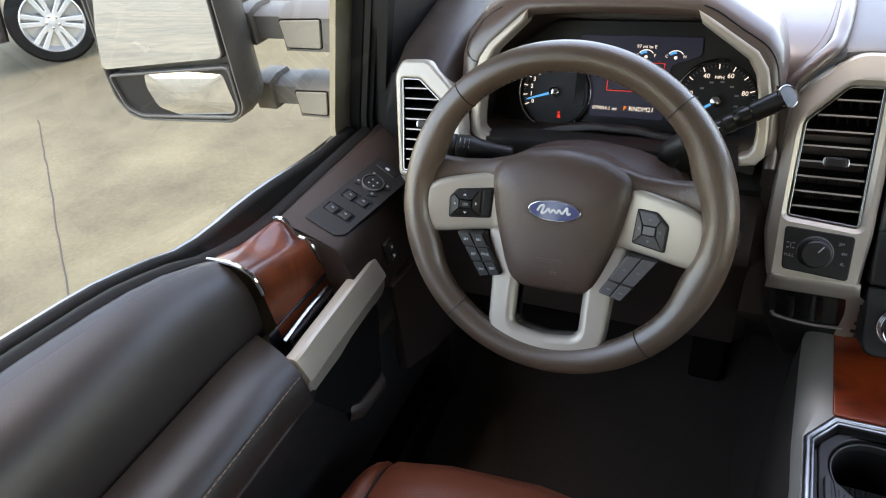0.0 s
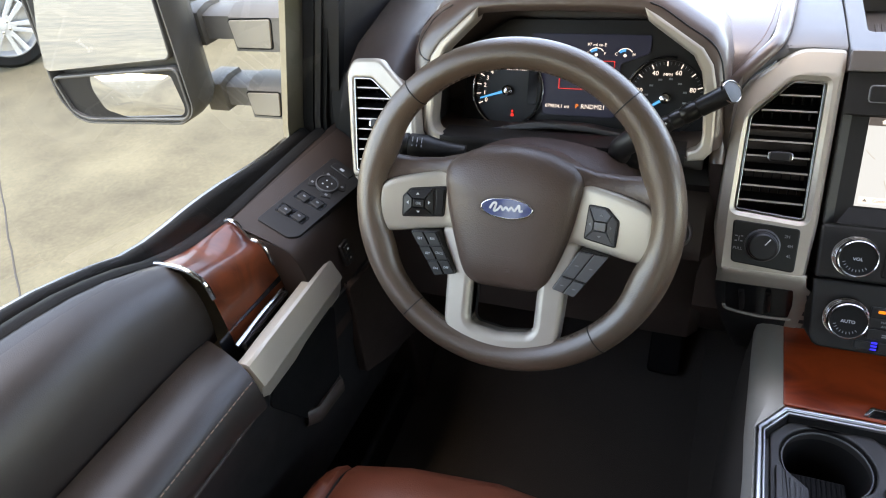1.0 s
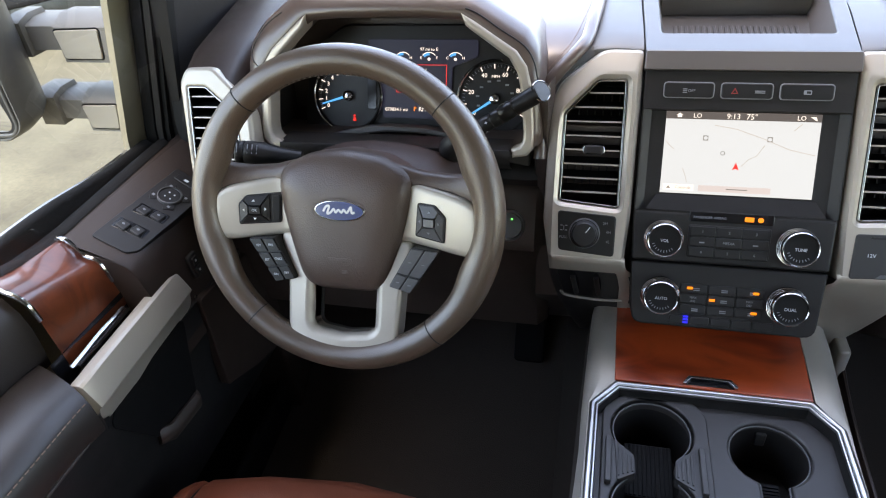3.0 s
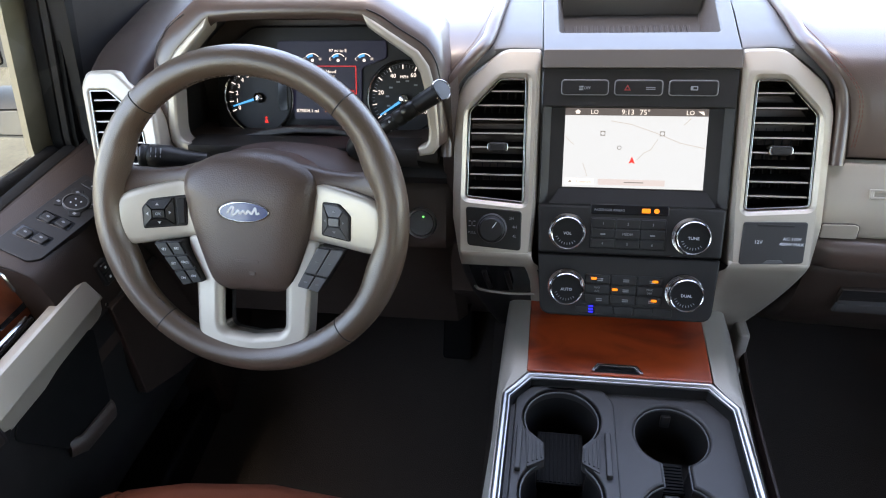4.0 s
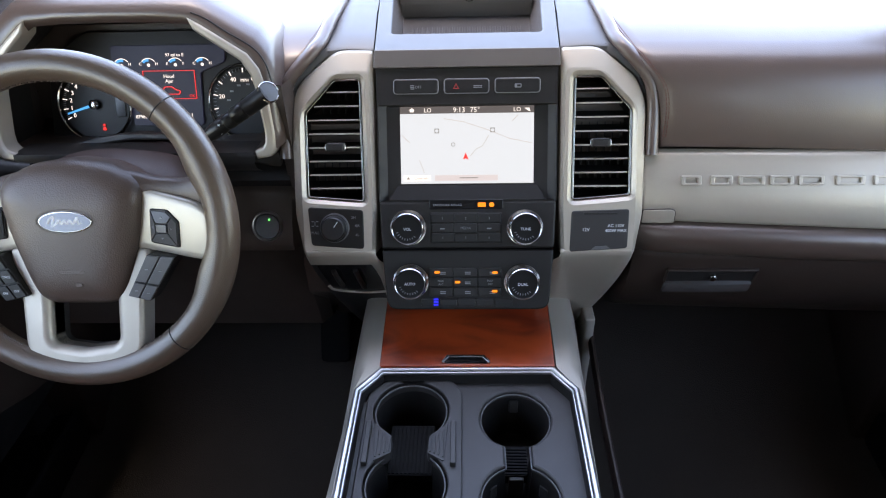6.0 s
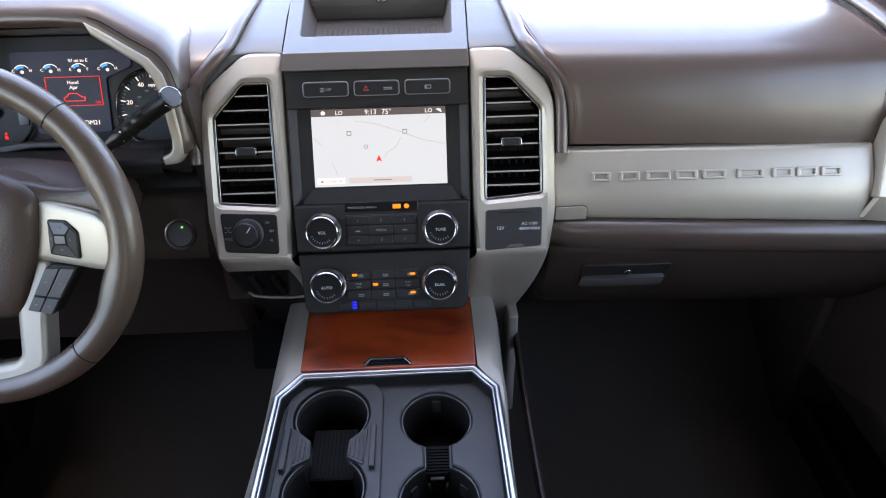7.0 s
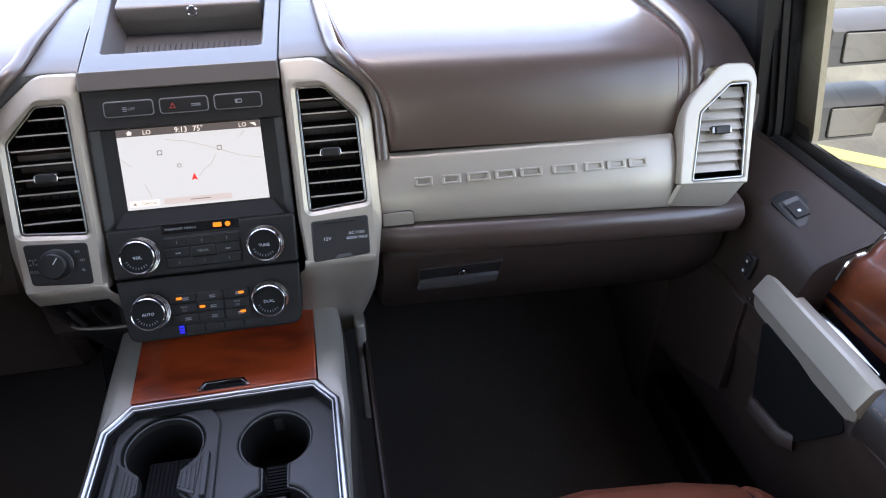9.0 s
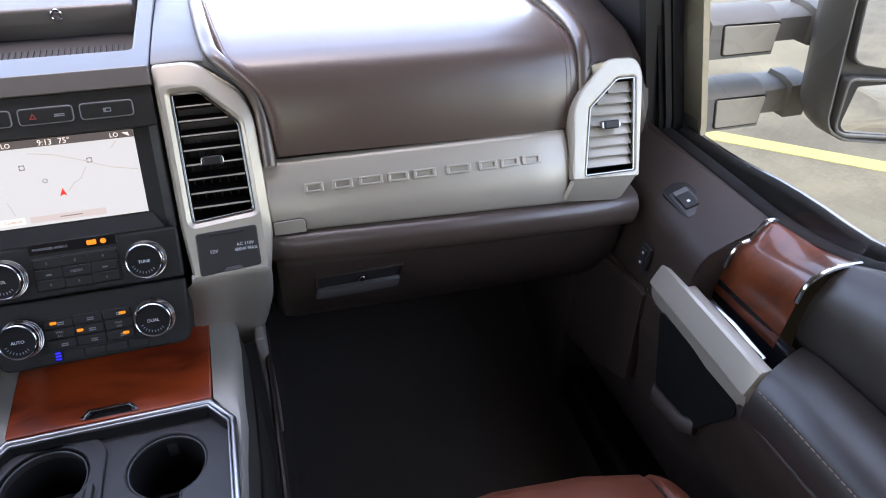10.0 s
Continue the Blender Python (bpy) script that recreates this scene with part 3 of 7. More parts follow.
def pad_roll():
    """The raised roll between the pad and the centre stack, on both sides of it."""
    for s in (1, -1):
        pts = [(s * 0.2365, 0.020, 1.426), (s * 0.2368, 0.039, 1.468), (s * 0.2358, 0.048, 1.490), (s * 0.230, 0.055, 1.512), (s * 0.2195, 0.061, 1.5265), (s * 0.2055, 0.070, 1.540), (s * 0.1935, 0.082, 1.5505), (s * 0.1868, 0.104, 1.556), (s * 0.1808, 0.157, 1.568), (s * 0.169, 0.30, 1.580), (s * 0.155, 0.45, 1.588)]
        part("trim_roll", tube(bmesh.new(), smooth_path(pts, 5), 0.0085, 0.0075, 12, (0, -0.6, 0.8)), BROWN, dash, "raised brown leather roll")


def centre_top():
    """Satin top of the centre stack with its open storage bin."""
    f = Plane((0, 0.0765, 1.5465), (1, 0, 0), (0, 0.975, 0.22))
    outer = rounded([(-0.117, 0.0), (0.117, 0.0), (0.128, 0.36), (-0.128, 0.36)], 0.003)
    hole = rounded([(-0.098, 0.040), (0.098, 0.040), (0.108, 0.30), (-0.108, 0.30)], 0.006)
    plate("bin_surround", outer, f, -0.03, 0.002, TOP_GREY, dash, 0.002, [hole], 0.003, "grey satin stack top round the bin")
    g = f.at(0, 0, -0.040)
    bin_floor = plate("bin_floor", rounded([(-0.09, 0.05), (0.09, 0.05), (0.1, 0.30), (-0.1, 0.30)], 0.006), g, -0.004, 0, GREY, dash, 0.001, label="ribbed bin floor")
    for k in range(22):
        plate("mat_rib", rect(-0.078 + k * 0.0072, 0.06, -0.074 + k * 0.0072, 0.125), g, 0, 0.0016, GREY, bin_floor, 0.0006)
    bm = bmesh.new()
    top = inset(hole, 0.0)
    low = rounded([(-0.088, 0.052), (0.088, 0.052), (0.098, 0.29), (-0.098, 0.29)], 0.006)
    loft(bm, [[f.p(a, b, 0.0) for a, b in top], [g.p(a, b, 0.0) for a, b in low]], closed=True)
    part("bin_wall", bm, BIN, dash)
    lid = plate("bin_lid", rounded(rect(-0.096, 0.150, 0.096, 0.30), 0.006), f, -0.016, 0.004, BIN, dash, 0.005, label="taupe bin lid with a round button")
    plate("bin_back", rect(-0.094, 0.156, 0.094, 0.19), f, -0.042, -0.015, BIN, dash, 0.002)
    part("lid_button", lathe(bmesh.new(), [(0.008, -0.004), (0.008, 0.002), (0.0065, 0.0032), (0.0055, 0.0022), (0.001, 0.0022)], Plane(f.p(0.004, 0.1505, -0.005), f.u, f.n), 24), CHROME, lid)
    # shoulders beside it
    for s in (1, -1):
        rows = []
        for y, z, x0, x1 in ((0.0845, 1.536, 0.119, 0.184), (0.0845, 1.546, 0.119, 0.184), (0.0875, 1.5492, 0.119, 0.184), (0.12, 1.557, 0.120, 0.1795), (0.166, 1.567, 0.122, 0.1745), (0.25, 1.578, 0.124, 0.168), (0.43, 1.585, 0.130, 0.152)):
            rows.append([(s * x0, y, z - 0.02), (s * x0, y, z), (s * (x0 + x1) / 2, y, z + 0.002), (s * (x1 - 0.006), y, z), (s * x1, y, z - 0.003), (s * (x1 + 0.004), y, z - 0.012)])
        part("stack_shoulder", loft(bmesh.new(), rows), TOP_GREY, dash, "grey satin shoulder beside the bin")
        edge = [S.p(s * u, v, -0.0135) for u, v in ((0.166, 0.1725), (0.180, 0.1625), (0.195, 0.1505), (0.208, 0.139), (0.2175, 0.129), (0.2245, 0.112))]
        roll = [Vector((s * x, y, z)) for x, y, z in ((0.184, 0.0885, 1.5485), (0.193, 0.082, 1.5415), (0.203, 0.0775, 1.532), (0.214, 0.072, 1.5205), (0.222, 0.066, 1.509), (0.2285, 0.058, 1.493))]
        part("shoulder_fillet", loft(bmesh.new(), [[a, a.lerp(r, 0.5) + Vector((0, -0.001, 0.001)), r] for a, r in zip(smooth_path(edge, 3), smooth_path(roll, 3))]), TOP_GREY, dash, "", 60)


def vent(parent, f, opening, rows, knob, slat_mat, nslat, kn_u, shut=False):
    """A grille: dark well, slats with pale edges, a slider knob; opening is a polygon in f."""
    us, vs = [a for a, b in opening], [b for a, b in opening]
    ring_in = inset(opening, 0.0025)
    bm = slab(bmesh.new(), opening, f, -0.045, 0.0015, 0.001, [ring_in], 0.0008)
    part("bezel", bm, DARK_CHROME, parent, "thin bright vent bezel")
    bm = bmesh.new()
    loft(bm, [[f.p(a, b, -0.001) for a, b in ring_in], [f.p(a, b, -0.05) for a, b in ring_in]], closed=True)
    bm.faces.new([bm.verts.new(f.p(a, b, -0.05)) for a, b in ring_in])
    part("duct", bm, RUBBER, parent)

    def span(v):
        hits = []
        n = len(ring_in)
        for i in range(n):
            (a0, b0), (a1, b1) = ring_in[i], ring_in[(i + 1) % n]
            if (b0 - v) * (b1 - v) < 0:
                hits.append(a0 + (a1 - a0) * (v - b0) / (b1 - b0))
        return min(hits), max(hits)

    lo, hi = min(vs) + 0.012, max(vs) - 0.004
    for k in range(nslat):
        v = lo + (hi - lo) * (k + 0.35) / nslat
        a0, a1 = span(v)
        bm = bmesh.new()
        pts = []
        for d, h in ((-0.010, 0.0078), (-0.004, -0.0050), (-0.003, -0.0064), (-0.005, -0.0064), (-0.012, 0.0078)) if shut else ((-0.030, 0.0085), (-0.004, 0.0006), (-0.002, -0.0012), (-0.004, -0.0022), (-0.030, 0.006)):
            pts.append((d, v + h))
        loft(bm, [[f.p(a, b, d) for d, b in pts] for a in (a0 + 0.0006, a1 - 0.0006)], closed=True, caps=True)
        part("slat", bm, slat_mat if shut else RUBBER, parent)
        if shut:
            continue
        bm = bmesh.new()
        loft(bm, [[f.p(a, v + b, d) for d, b in ((-0.006, 0.0010), (-0.0015, 0.0006), (-0.0012, -0.0011), (-0.006, -0.0019))] for a in (a0 + 0.001, a1 - 0.001)], closed=True, caps=True)
        part("slat_edge", bm, SILVER, parent)
    for k in range(7):
        u = min(us) + (max(us) - min(us)) * (k + 0.7) / 7.4
        inside = [v for v in (lo + j * (hi - lo) / 24 for j in range(24)) if span(v)[0] + 0.003 < u < span(v)[1] - 0.003]
        if inside:
            plate("vane", rect(u - 0.0008, min(inside), u + 0.0008, max(inside)), f, -0.045, -0.033, BLACK, parent, 0.0004)
    kv = knob
    plate("slider", rounded(rect(kn_u - 0.011, kv - 0.0055, kn_u + 0.011, kv + 0.006), 0.003), f, -0.012, 0.007, BLACK, parent, 0.002)
    plate("slider_tip", rounded(rect(kn_u - 0.0135, kv - 0.0048, kn_u + 0.0135, kv + 0.0048), 0.003), f, -0.012, 0.0045, CHROME, parent, 0.001)


SURR = [(0.1185, 0.1705), (0.166, 0.1715), (0.2165, 0.131), (0.2285, 0.100), (0.2285, -0.045), (0.2185, -0.0945), (0.1225, -0.0955), (0.1182, -0.027), (0.1182, 0.146)]
CREST = [(0.1252, 0.1412), (0.1660, 0.1408), (0.2105, 0.0985), (0.2150, 0.0760), (0.2160, -0.020), (0.2145, -0.0905), (0.1265, -0.0915), (0.1235, -0.027), (0.1245, 0.130)]
VENT = [(0.1355, 0.1325), (0.170, 0.1325), (0.2085, 0.0915), (0.2095, -0.0185), (0.1345, -0.0245)]


def cheek(s, x, t, out=0.0):
    """A point of the cheek under a vent surround: x 0 to 1 outwards, t 0 to 1 downwards."""
    v = -0.0945 - 0.083 * t
    u0 = 0.1215 - 0.012 * min(1.0, 3 * max(t, 0.0))
    u1 = 0.2165 - 0.014 * t - 0.03 * t * t
    p = S.p(s * (u0 + (u1 - u0) * x), v, 0.003)
    way = (p - Vector((s * 0.13, -0.75, 1.83))).normalized()
    return p + way * (0.17 * max(t, 0.0) ** 1.05 - out + 0.02 * max(0, x - 0.95) / 0.09)


def stack_sides():
    for s in (1, -1):
        v = VENT if s > 0 else mirrored(VENT)
        radii = [0.006, 0.013, 0.013, 0.013, 0.006, 0.003, 0.003, 0.008, 0.004]
        bm = bmesh.new()
        o, c = rounded(SURR, radii), rounded(CREST, radii)
        # from the joint up over the broad bevel to the crest, then the flat field
        rings = []
        for blend, d in ((0.0, -0.07), (0.0, -0.020), (0.03, -0.0125), (0.09, -0.0070), (0.18, -0.0040), (0.92, 0.0032), (1.0, 0.004)):
            rings.append([bm.verts.new(S.p(s * (p[0] + (q[0] - p[0]) * blend), p[1] + (q[1] - p[1]) * blend, d)) for p, q in zip(o, c)])
        hole = rounded(v, 0.005)
        wide = inset(hole, -0.0062)
        field = [[bm.verts.new(S.p(a, b, d)) for a, b in poly] for poly, d in ((wide, 0.004), (inset(hole, -0.0012), 0.0002), (hole, -0.004), (hole, -0.05))]
        for chain in (rings, field):
            for x, y in zip(chain, chain[1:]):
                for i in range(len(x)):
                    bm.faces.new((x[i], x[(i + 1) % len(x)], y[(i + 1) % len(x)], y[i]))
        edges = [bm.edges.get((r[i], r[(i + 1) % len(r)])) for r in (rings[-1], field[0]) for i in range(len(r))]
        bmesh.ops.triangle_fill(bm, use_beauty=True, use_dissolve=False, edges=edges)
        part("stack_surround", bm, SILVER, dash, "satin champagne vent surround with a broad bevel", 20)
        grille = thing("air_vent", "tall open air vent with bright-edged black slats and a slider", "air vent", group="dashboard air vents", at=S.p(s * 0.17, 0.05))
        vent(grille, S.at(0, 0, -0.0008), rounded(v, 0.005), 8, 0.047 if s < 0 else 0.049, BLACK, 8, s * 0.170)
        # cheek below, falling back towards the floor
        rows = []
        cuts = [-0.09, -0.06, -0.02, 0.03, 0.08, 0.15] if s < 0 else [-0.09, -0.06, -0.02, 0.04] + [k / 10 for k in range(1, 12)]
        for t in cuts:
            lap = 0.0022 if t > -0.08 else -0.002
            rows.append([cheek(s, x, t, lap if 0 < x < 1 else lap - 0.003) for x in ((0.0, 0.02, 0.06, 0.2, 0.5, 0.8, 0.95, 0.985, 1.0) if t < 0.1 else (-0.06, 0.0, 0.03, 0.2, 0.5, 0.8, 0.93, 0.98, 1.0))])
        part("lower_cheek", loft(bmesh.new(), rows), SILVER, dash, "satin champagne lower cheek", 60)
        if s < 0:
            # The driver's cheek is black below its champagne top strip.
            rows = [[cheek(s, x, 0.15 + 0.95 * k / 8) for x in (-0.06, 0.0, 0.03, 0.2, 0.5, 0.8, 0.95, 1.0)] for k in range(9)]
            part("lower_cheek_black", loft(bmesh.new(), rows), BLACK, dash, "black lower part of the driver's cheek", 60)
            rows = [[cheek(s, x, 0.13 + 0.97 * k / 8, 0.0025 if 0 < x < 0.15 else 0.0) for x in (-0.06, 0.0, 0.02, 0.10, 0.14, 0.155)] for k in range(9)]
            part("inner_strip", loft(bmesh.new(), rows), SILVER, dash, "satin champagne strip beside the climate panel", 60)
    # flat black sheet painted as the shaded switch slot in the driver's cheek
    rows = [[cheek(-1, x, t, 0.0015) for x in (0.10, 0.3, 0.5, 0.7, 0.9)] for t in (0.16, 0.35, 0.56)]
    slot = part("slot_shade", loft(bmesh.new(), rows), GLOSS_BLACK, dash, "flat black sheet for the shade in the switch slot")
    edge = [cheek(-1, x, t, 0.003) for x, t in ((0.93, 0.50), (0.90, 0.55), (0.7, 0.585), (0.4, 0.6), (0.1, 0.585))]
    part("slot_lip", tube(bmesh.new(), smooth_path(edge, 4), 0.0022, 0.0022, 8, (0, 0, 1)), RAIL, slot)
    for x in (0.72, 0.42):
        a, q = cheek(-1, x, 0.24, 0.004), cheek(-1, x, 0.5, 0.012)
        part("slot_lever", tube(bmesh.new(), [a, a.lerp(q, 0.5) + Vector((0, -0.004, 0.003)), q], 0.0045, 0.0035, 10, (1, 0, 0)), BLACK, slot)
    # four-wheel-drive selector
    sel = thing("drive_selector", "black four-wheel-drive selector panel with a round dial", "selector switch", at=S.p(-0.172, -0.058))
    plate("panel", rounded([(-0.209, -0.030), (-0.136, -0.034), (-0.136, -0.086), (-0.2055, -0.081)], 0.005), S, -0.01, 0.0055, PIANO, sel, 0.0015)
    k = S.at(-0.174, -0.0575, 0.005)
    part("dial", lathe(bmesh.new(), [(0.0185, 0), (0.018, 0.004), (0.0165, 0.005), (0.0155, 0.014), (0.014, 0.0155), (0.001, 0.0155)], k, 36), KEY, sel)
    part("dial_ring", lathe(bmesh.new(), [(0.0195, -0.001), (0.0195, 0.0015), (0.0185, 0.0022)], k, 36, caps=False), KEY_GREY, sel)
    plate("dial_mark", rect(-0.0006, 0.003, 0.0006, 0.012), k.turn(-35), 0.0155, 0.0160, WHITE_MARK, sel, 0.0001)
    words("2H", S.at(-0.149, -0.044, 0.0056), 0.005, DIM_MARK, sel)
    words("4H", S.at(-0.1445, -0.055, 0.0056), 0.005, DIM_MARK, sel)
    words("4L", S.at(-0.1445, -0.067, 0.0056), 0.005, DIM_MARK, sel)
    words("PULL", S.at(-0.2000, -0.064, 0.0056), 0.0048, DIM_MARK, sel)
    for a, b in ((-0.203, -0.055), (-0.197, -0.055), (-0.203, -0.049), (-0.197, -0.049)):
        plate("axle_mark", rect(a - 0.0014, b - 0.0006, a + 0.0014, b + 0.0006), S, 0.0055, 0.0058, DIM_MARK, sel, 0.0001)
    plate("axle_mark", rect(-0.2004, -0.055, -0.1996, -0.049), S, 0.0055, 0.0058, DIM_MARK, sel, 0.0001)
    # power outlets
    pw = thing("power_outlet", "dark grey hinged power outlet cover, closed", "power outlet", at=S.p(0.17, -0.062))
    plate("cover", rounded([(0.1345, -0.0375), (0.2085, -0.0355), (0.2070, -0.0865), (0.1325, -0.0915)], 0.004), S, -0.01, 0.0055, COVER_BLACK, pw, 0.0015)
    plate("hinge_slot", rect(0.150, -0.0425, 0.193, -0.0400), S, 0.0055, 0.0063, BLACK, pw, 0.0002)
    plate("finger_notch", [(0.160, -0.0885), (0.185, -0.0870), (0.180, -0.083), (0.165, -0.084)], S, 0.0055, 0.0066, KEY_GREY, pw, 0.0004)
    words("12V", S.at(0.153, -0.062, 0.0057), 0.0062, WHITE_MARK, pw)
    words("AC 110V", S.at(0.1915, -0.057, 0.0057), 0.0056, WHITE_MARK, pw)
    words("400W MAX", S.at(0.1915, -0.0635, 0.0057), 0.0056, WHITE_MARK, pw)


def icon_bars(f, parent, u, v, w, h, material, n=2):
    for k in range(n):
        plate("symbol", rect(u - w / 2, v - h / 2 + k * h / n, u + w / 2, v - h / 2 + (k + 0.55) * h / n), f, 0, 0.0004, material, parent, 0.0001)


def knob(name, u, v, parent, text):
    f = S.at(u, v, 0.001)
    steps = [(0.0238, -0.003), (0.0238, 0.0028), (0.0234, 0.0034), (0.0228, 0.0035), (0.0228, 0.0066), (0.0224, 0.0072), (0.0219, 0.0073), (0.0219, 0.0106), (0.0215, 0.0112), (0.0211, 0.0113), (0.0211, 0.0160), (0.0206, 0.0186), (0.0198, 0.0194), (0.0190, 0.0188)]
    base = part(name, lathe(bmesh.new(), steps, f, 48, caps=False), CHROME, parent, "stepped bright metal knob with a black face", 25)
    part("face", lathe(bmesh.new(), [(0.0191, 0.0188), (0.0183, 0.0178), (0.0150, 0.0172), (0.001, 0.0172)], f, 40), KNOB_FACE, base)
    words(text, f.at(0, -0.0005, 0.0174), 0.0052, WHITE_MARK, base)
    for k in range(9):
        a = radians(200 + 14 * k)
        plate("tick", rect(-0.0004, -0.0014, 0.0004, 0.0014), f.at(0.0138 * math.cos(a), 0.0138 * math.sin(a)).turn(math.degrees(a) - 90), 0.0172, 0.0175, DIM_MARK, base, 0.0001)
    return base


def centre_stack():
    plate("upper_band", rounded([(-0.1178, 0.145), (0.1178, 0.145), (0.1165, 0.1675), (-0.1165, 0.1675)], 0.002), S, -0.06, 0.0045, BAND, dash, 0.004, label="taupe satin band over the centre stack")
    stack = thing("centre_fascia", "black centre stack fascia with three oblong push keys", "control panel", at=S.p(0, 0.12))
    plate("fascia", [(-0.1155, 0.1445), (-0.1155, 0.0), (-0.1155, -0.0245), (0.1155, -0.0245), (0.1155, 0.1445)], S, -0.06, 0.0, BLACK, stack, 0.001,
                  holes=[rounded(rect(-0.114, -0.0235, 0.114, 0.0985), 0.003)], hole_r=0.0015)
    for u0, u1 in ((-0.0925, -0.0366), (-0.0281, 0.0277), (0.0362, 0.0922)):
        key = plate("push_key", rounded(rect(u0, 0.1135, u1, 0.1305), 0.004), S, -0.002, 0.0022, KEY, stack, 0.0012, label="black oblong push key")
        plate("key_rim", rounded(rect(u0 - 0.001, 0.1125, u1 + 0.001, 0.1315), 0.005), S, -0.002, 0.0016, KEY_RIM, key, 0.0006)
    tri_f = S.at(-0.0135, 0.1215, 0.0023)
    plate("hazard_symbol", [(-0.004, -0.003), (0.004, -0.003), (0, 0.004)], tri_f, 0, 0.0004, RED_MARK, stack, 0.0001, holes=[[(-0.0022, -0.0019), (0.0022, -0.0019), (0, 0.0019)]], hole_r=0.0001)
    words("OFF", S.at(-0.0615, 0.121, 0.0023), 0.0048, DIM_MARK, stack)
    icon_bars(S.at(0, 0, 0.0022), stack, -0.069, 0.1215, 0.005, 0.006, DIM_MARK, 3)
    icon_bars(S.at(0, 0, 0.0022).turn(0), stack, 0.0140, 0.1215, 0.011, 0.004, DIM_MARK, 2)
    plate("symbol", rounded(rect(0.0605, 0.1190, 0.0690, 0.1240), 0.0012), S, 0.0022, 0.0026, DIM_MARK, stack, 0.0001, holes=[rect(0.0635, 0.1202, 0.0680, 0.1228)], hole_r=0.0001)
    # screen
    unit = thing("touch_screen", "lit touch screen showing a pale map in a black bezel", "touch screen", at=S.p(0, 0.04))
    bz = plate("bezel", rounded(rect(-0.1138, -0.0235, 0.1138, 0.0985), 0.003), S, -0.03, -0.008, BLACK, unit, 0.001, label="black screen bezel")
    for s in (1, -1):
        bm = bmesh.new()
        loft(bm, [[S.p(s * 0.1138, v, -0.0005), S.p(s * 0.104, v, -0.0075)] for v in (-0.0235, 0.0985)])
        part("bezel_side", bm, BLACK, bz)
    bm = bmesh.new()
    loft(bm, [[S.p(-0.1138, -0.0235, 0.0), S.p(0.1138, -0.0235, 0.0)], [S.p(-0.102, -0.0222, 0.001), S.p(0.102, -0.0222, 0.001)], [S.p(-0.0905, -0.0035, -0.0065), S.p(0.0905, -0.0035, -0.0065)]])
    part("bezel_lip", bm, BLACK, bz, sharp=10)
    f = S.at(0, 0, -0.0078)
    scr = plate("display", rect(-0.0865, -0.0015, 0.0862, 0.0975), f, -0.002, 0.0004, LIT_SCREEN, unit, 0.0003, label="lit pale map")
    g = f.at(0, 0, 0.0005)
    plate("status_bar", rect(-0.0865, 0.0885, 0.0862, 0.0975), g, 0, 0.0002, LIT_DARK, scr, 0.0001)
    for text, u, sz in (("9:13", -0.010, 0.0092), ("75°", 0.0105, 0.0092), ("LO", -0.0505, 0.0076), ("LO", 0.0645, 0.0076)):
        words(text, g.at(u, 0.0925, 0.0003), sz, LIT_WHITE, scr)
    plate("home_symbol", [(-0.0735, 0.0905), (-0.0685, 0.0905), (-0.0685, 0.093), (-0.0672, 0.093), (-0.071, 0.0958), (-0.0748, 0.093), (-0.0735, 0.093)], g, 0.0002, 0.0005, LIT_WHITE, scr, 0.0001)
    plate("signal_symbol", [(0.0735, 0.0945), (0.0800, 0.0945), (0.0815, 0.0900), (0.0795, 0.0905)], g, 0.0002, 0.0005, LIT_WHITE, scr, 0.0001)
    plate("position_arrow", [(-0.0055, 0.0295), (-0.0018, 0.031), (0.002, 0.0295), (-0.0018, 0.0385)], g, 0, 0.0004, LIT_RED, scr, 0.0001)
    plate("map_button", rect(-0.083, 0.002, -0.0475, 0.0095), g, 0, 0.0002, LIT_WHITE, scr, 0.0001)
    words("Controls", g.at(-0.0600, 0.0057, 0.0003), 0.0052, LIT_GREY, scr)
    plate("map_button_mark", [(-0.0795, 0.0042), (-0.0745, 0.0042), (-0.077, 0.0078)], g, 0.0002, 0.0004, LIT_GREY, scr, 0.0001)
    plate("map_search_bar", rect(-0.042, 0.002, 0.040, 0.0095), g, 0, 0.0002, mat("lit_bar_grey", (0.62, 0.64, 0.72), emit=0.76), scr, 0.0001)
    plate("map_search_text", rect(-0.010, 0.0052, 0.014, 0.0064), g, 0.0002, 0.0004, LIT_GREY, scr, 0.0001)
    for path in ([(-0.03, 0.082), (-0.005, 0.078), (0.025, 0.068), (0.055, 0.056), (0.084, 0.050)], [(-0.062, 0.029), (-0.058, 0.019), (-0.056, 0.0125)], [(-0.085, 0.062), (-0.078, 0.055), (-0.074, 0.052)], [(0.058, 0.078), (0.066, 0.086)], [(0.004, 0.034), (0.012, 0.043), (0.02, 0.047), (0.028, 0.06)]):
        part("map_road", tube(bmesh.new(), [g.p(a, b, 0.0002) for a, b in path], 0.0004, 0.0002, 4, S.n), LIT_ROAD, scr)
    for u, v in ((-0.039, 0.0665), (0.033, 0.0670)):
        plate("map_symbol", rect(u - 0.003, v - 0.003, u + 0.003, v + 0.003), g, 0, 0.0003, LIT_GREY, scr, 0.0001, holes=[ellipse(u, v, 0.0024, 0.0022, 10)], hole_r=0.0001)
    plate("map_symbol", ellipse(-0.018, 0.049, 0.0028, 0.0026, 14), g, 0, 0.0003, LIT_GREY, scr, 0.0001, holes=[ellipse(-0.018, 0.049, 0.002, 0.0018, 12)], hole_r=0.0001)
    # media panel
    med = thing("radio_panel", "black radio control panel with two bright knobs", "radio", at=S.p(0, -0.055))
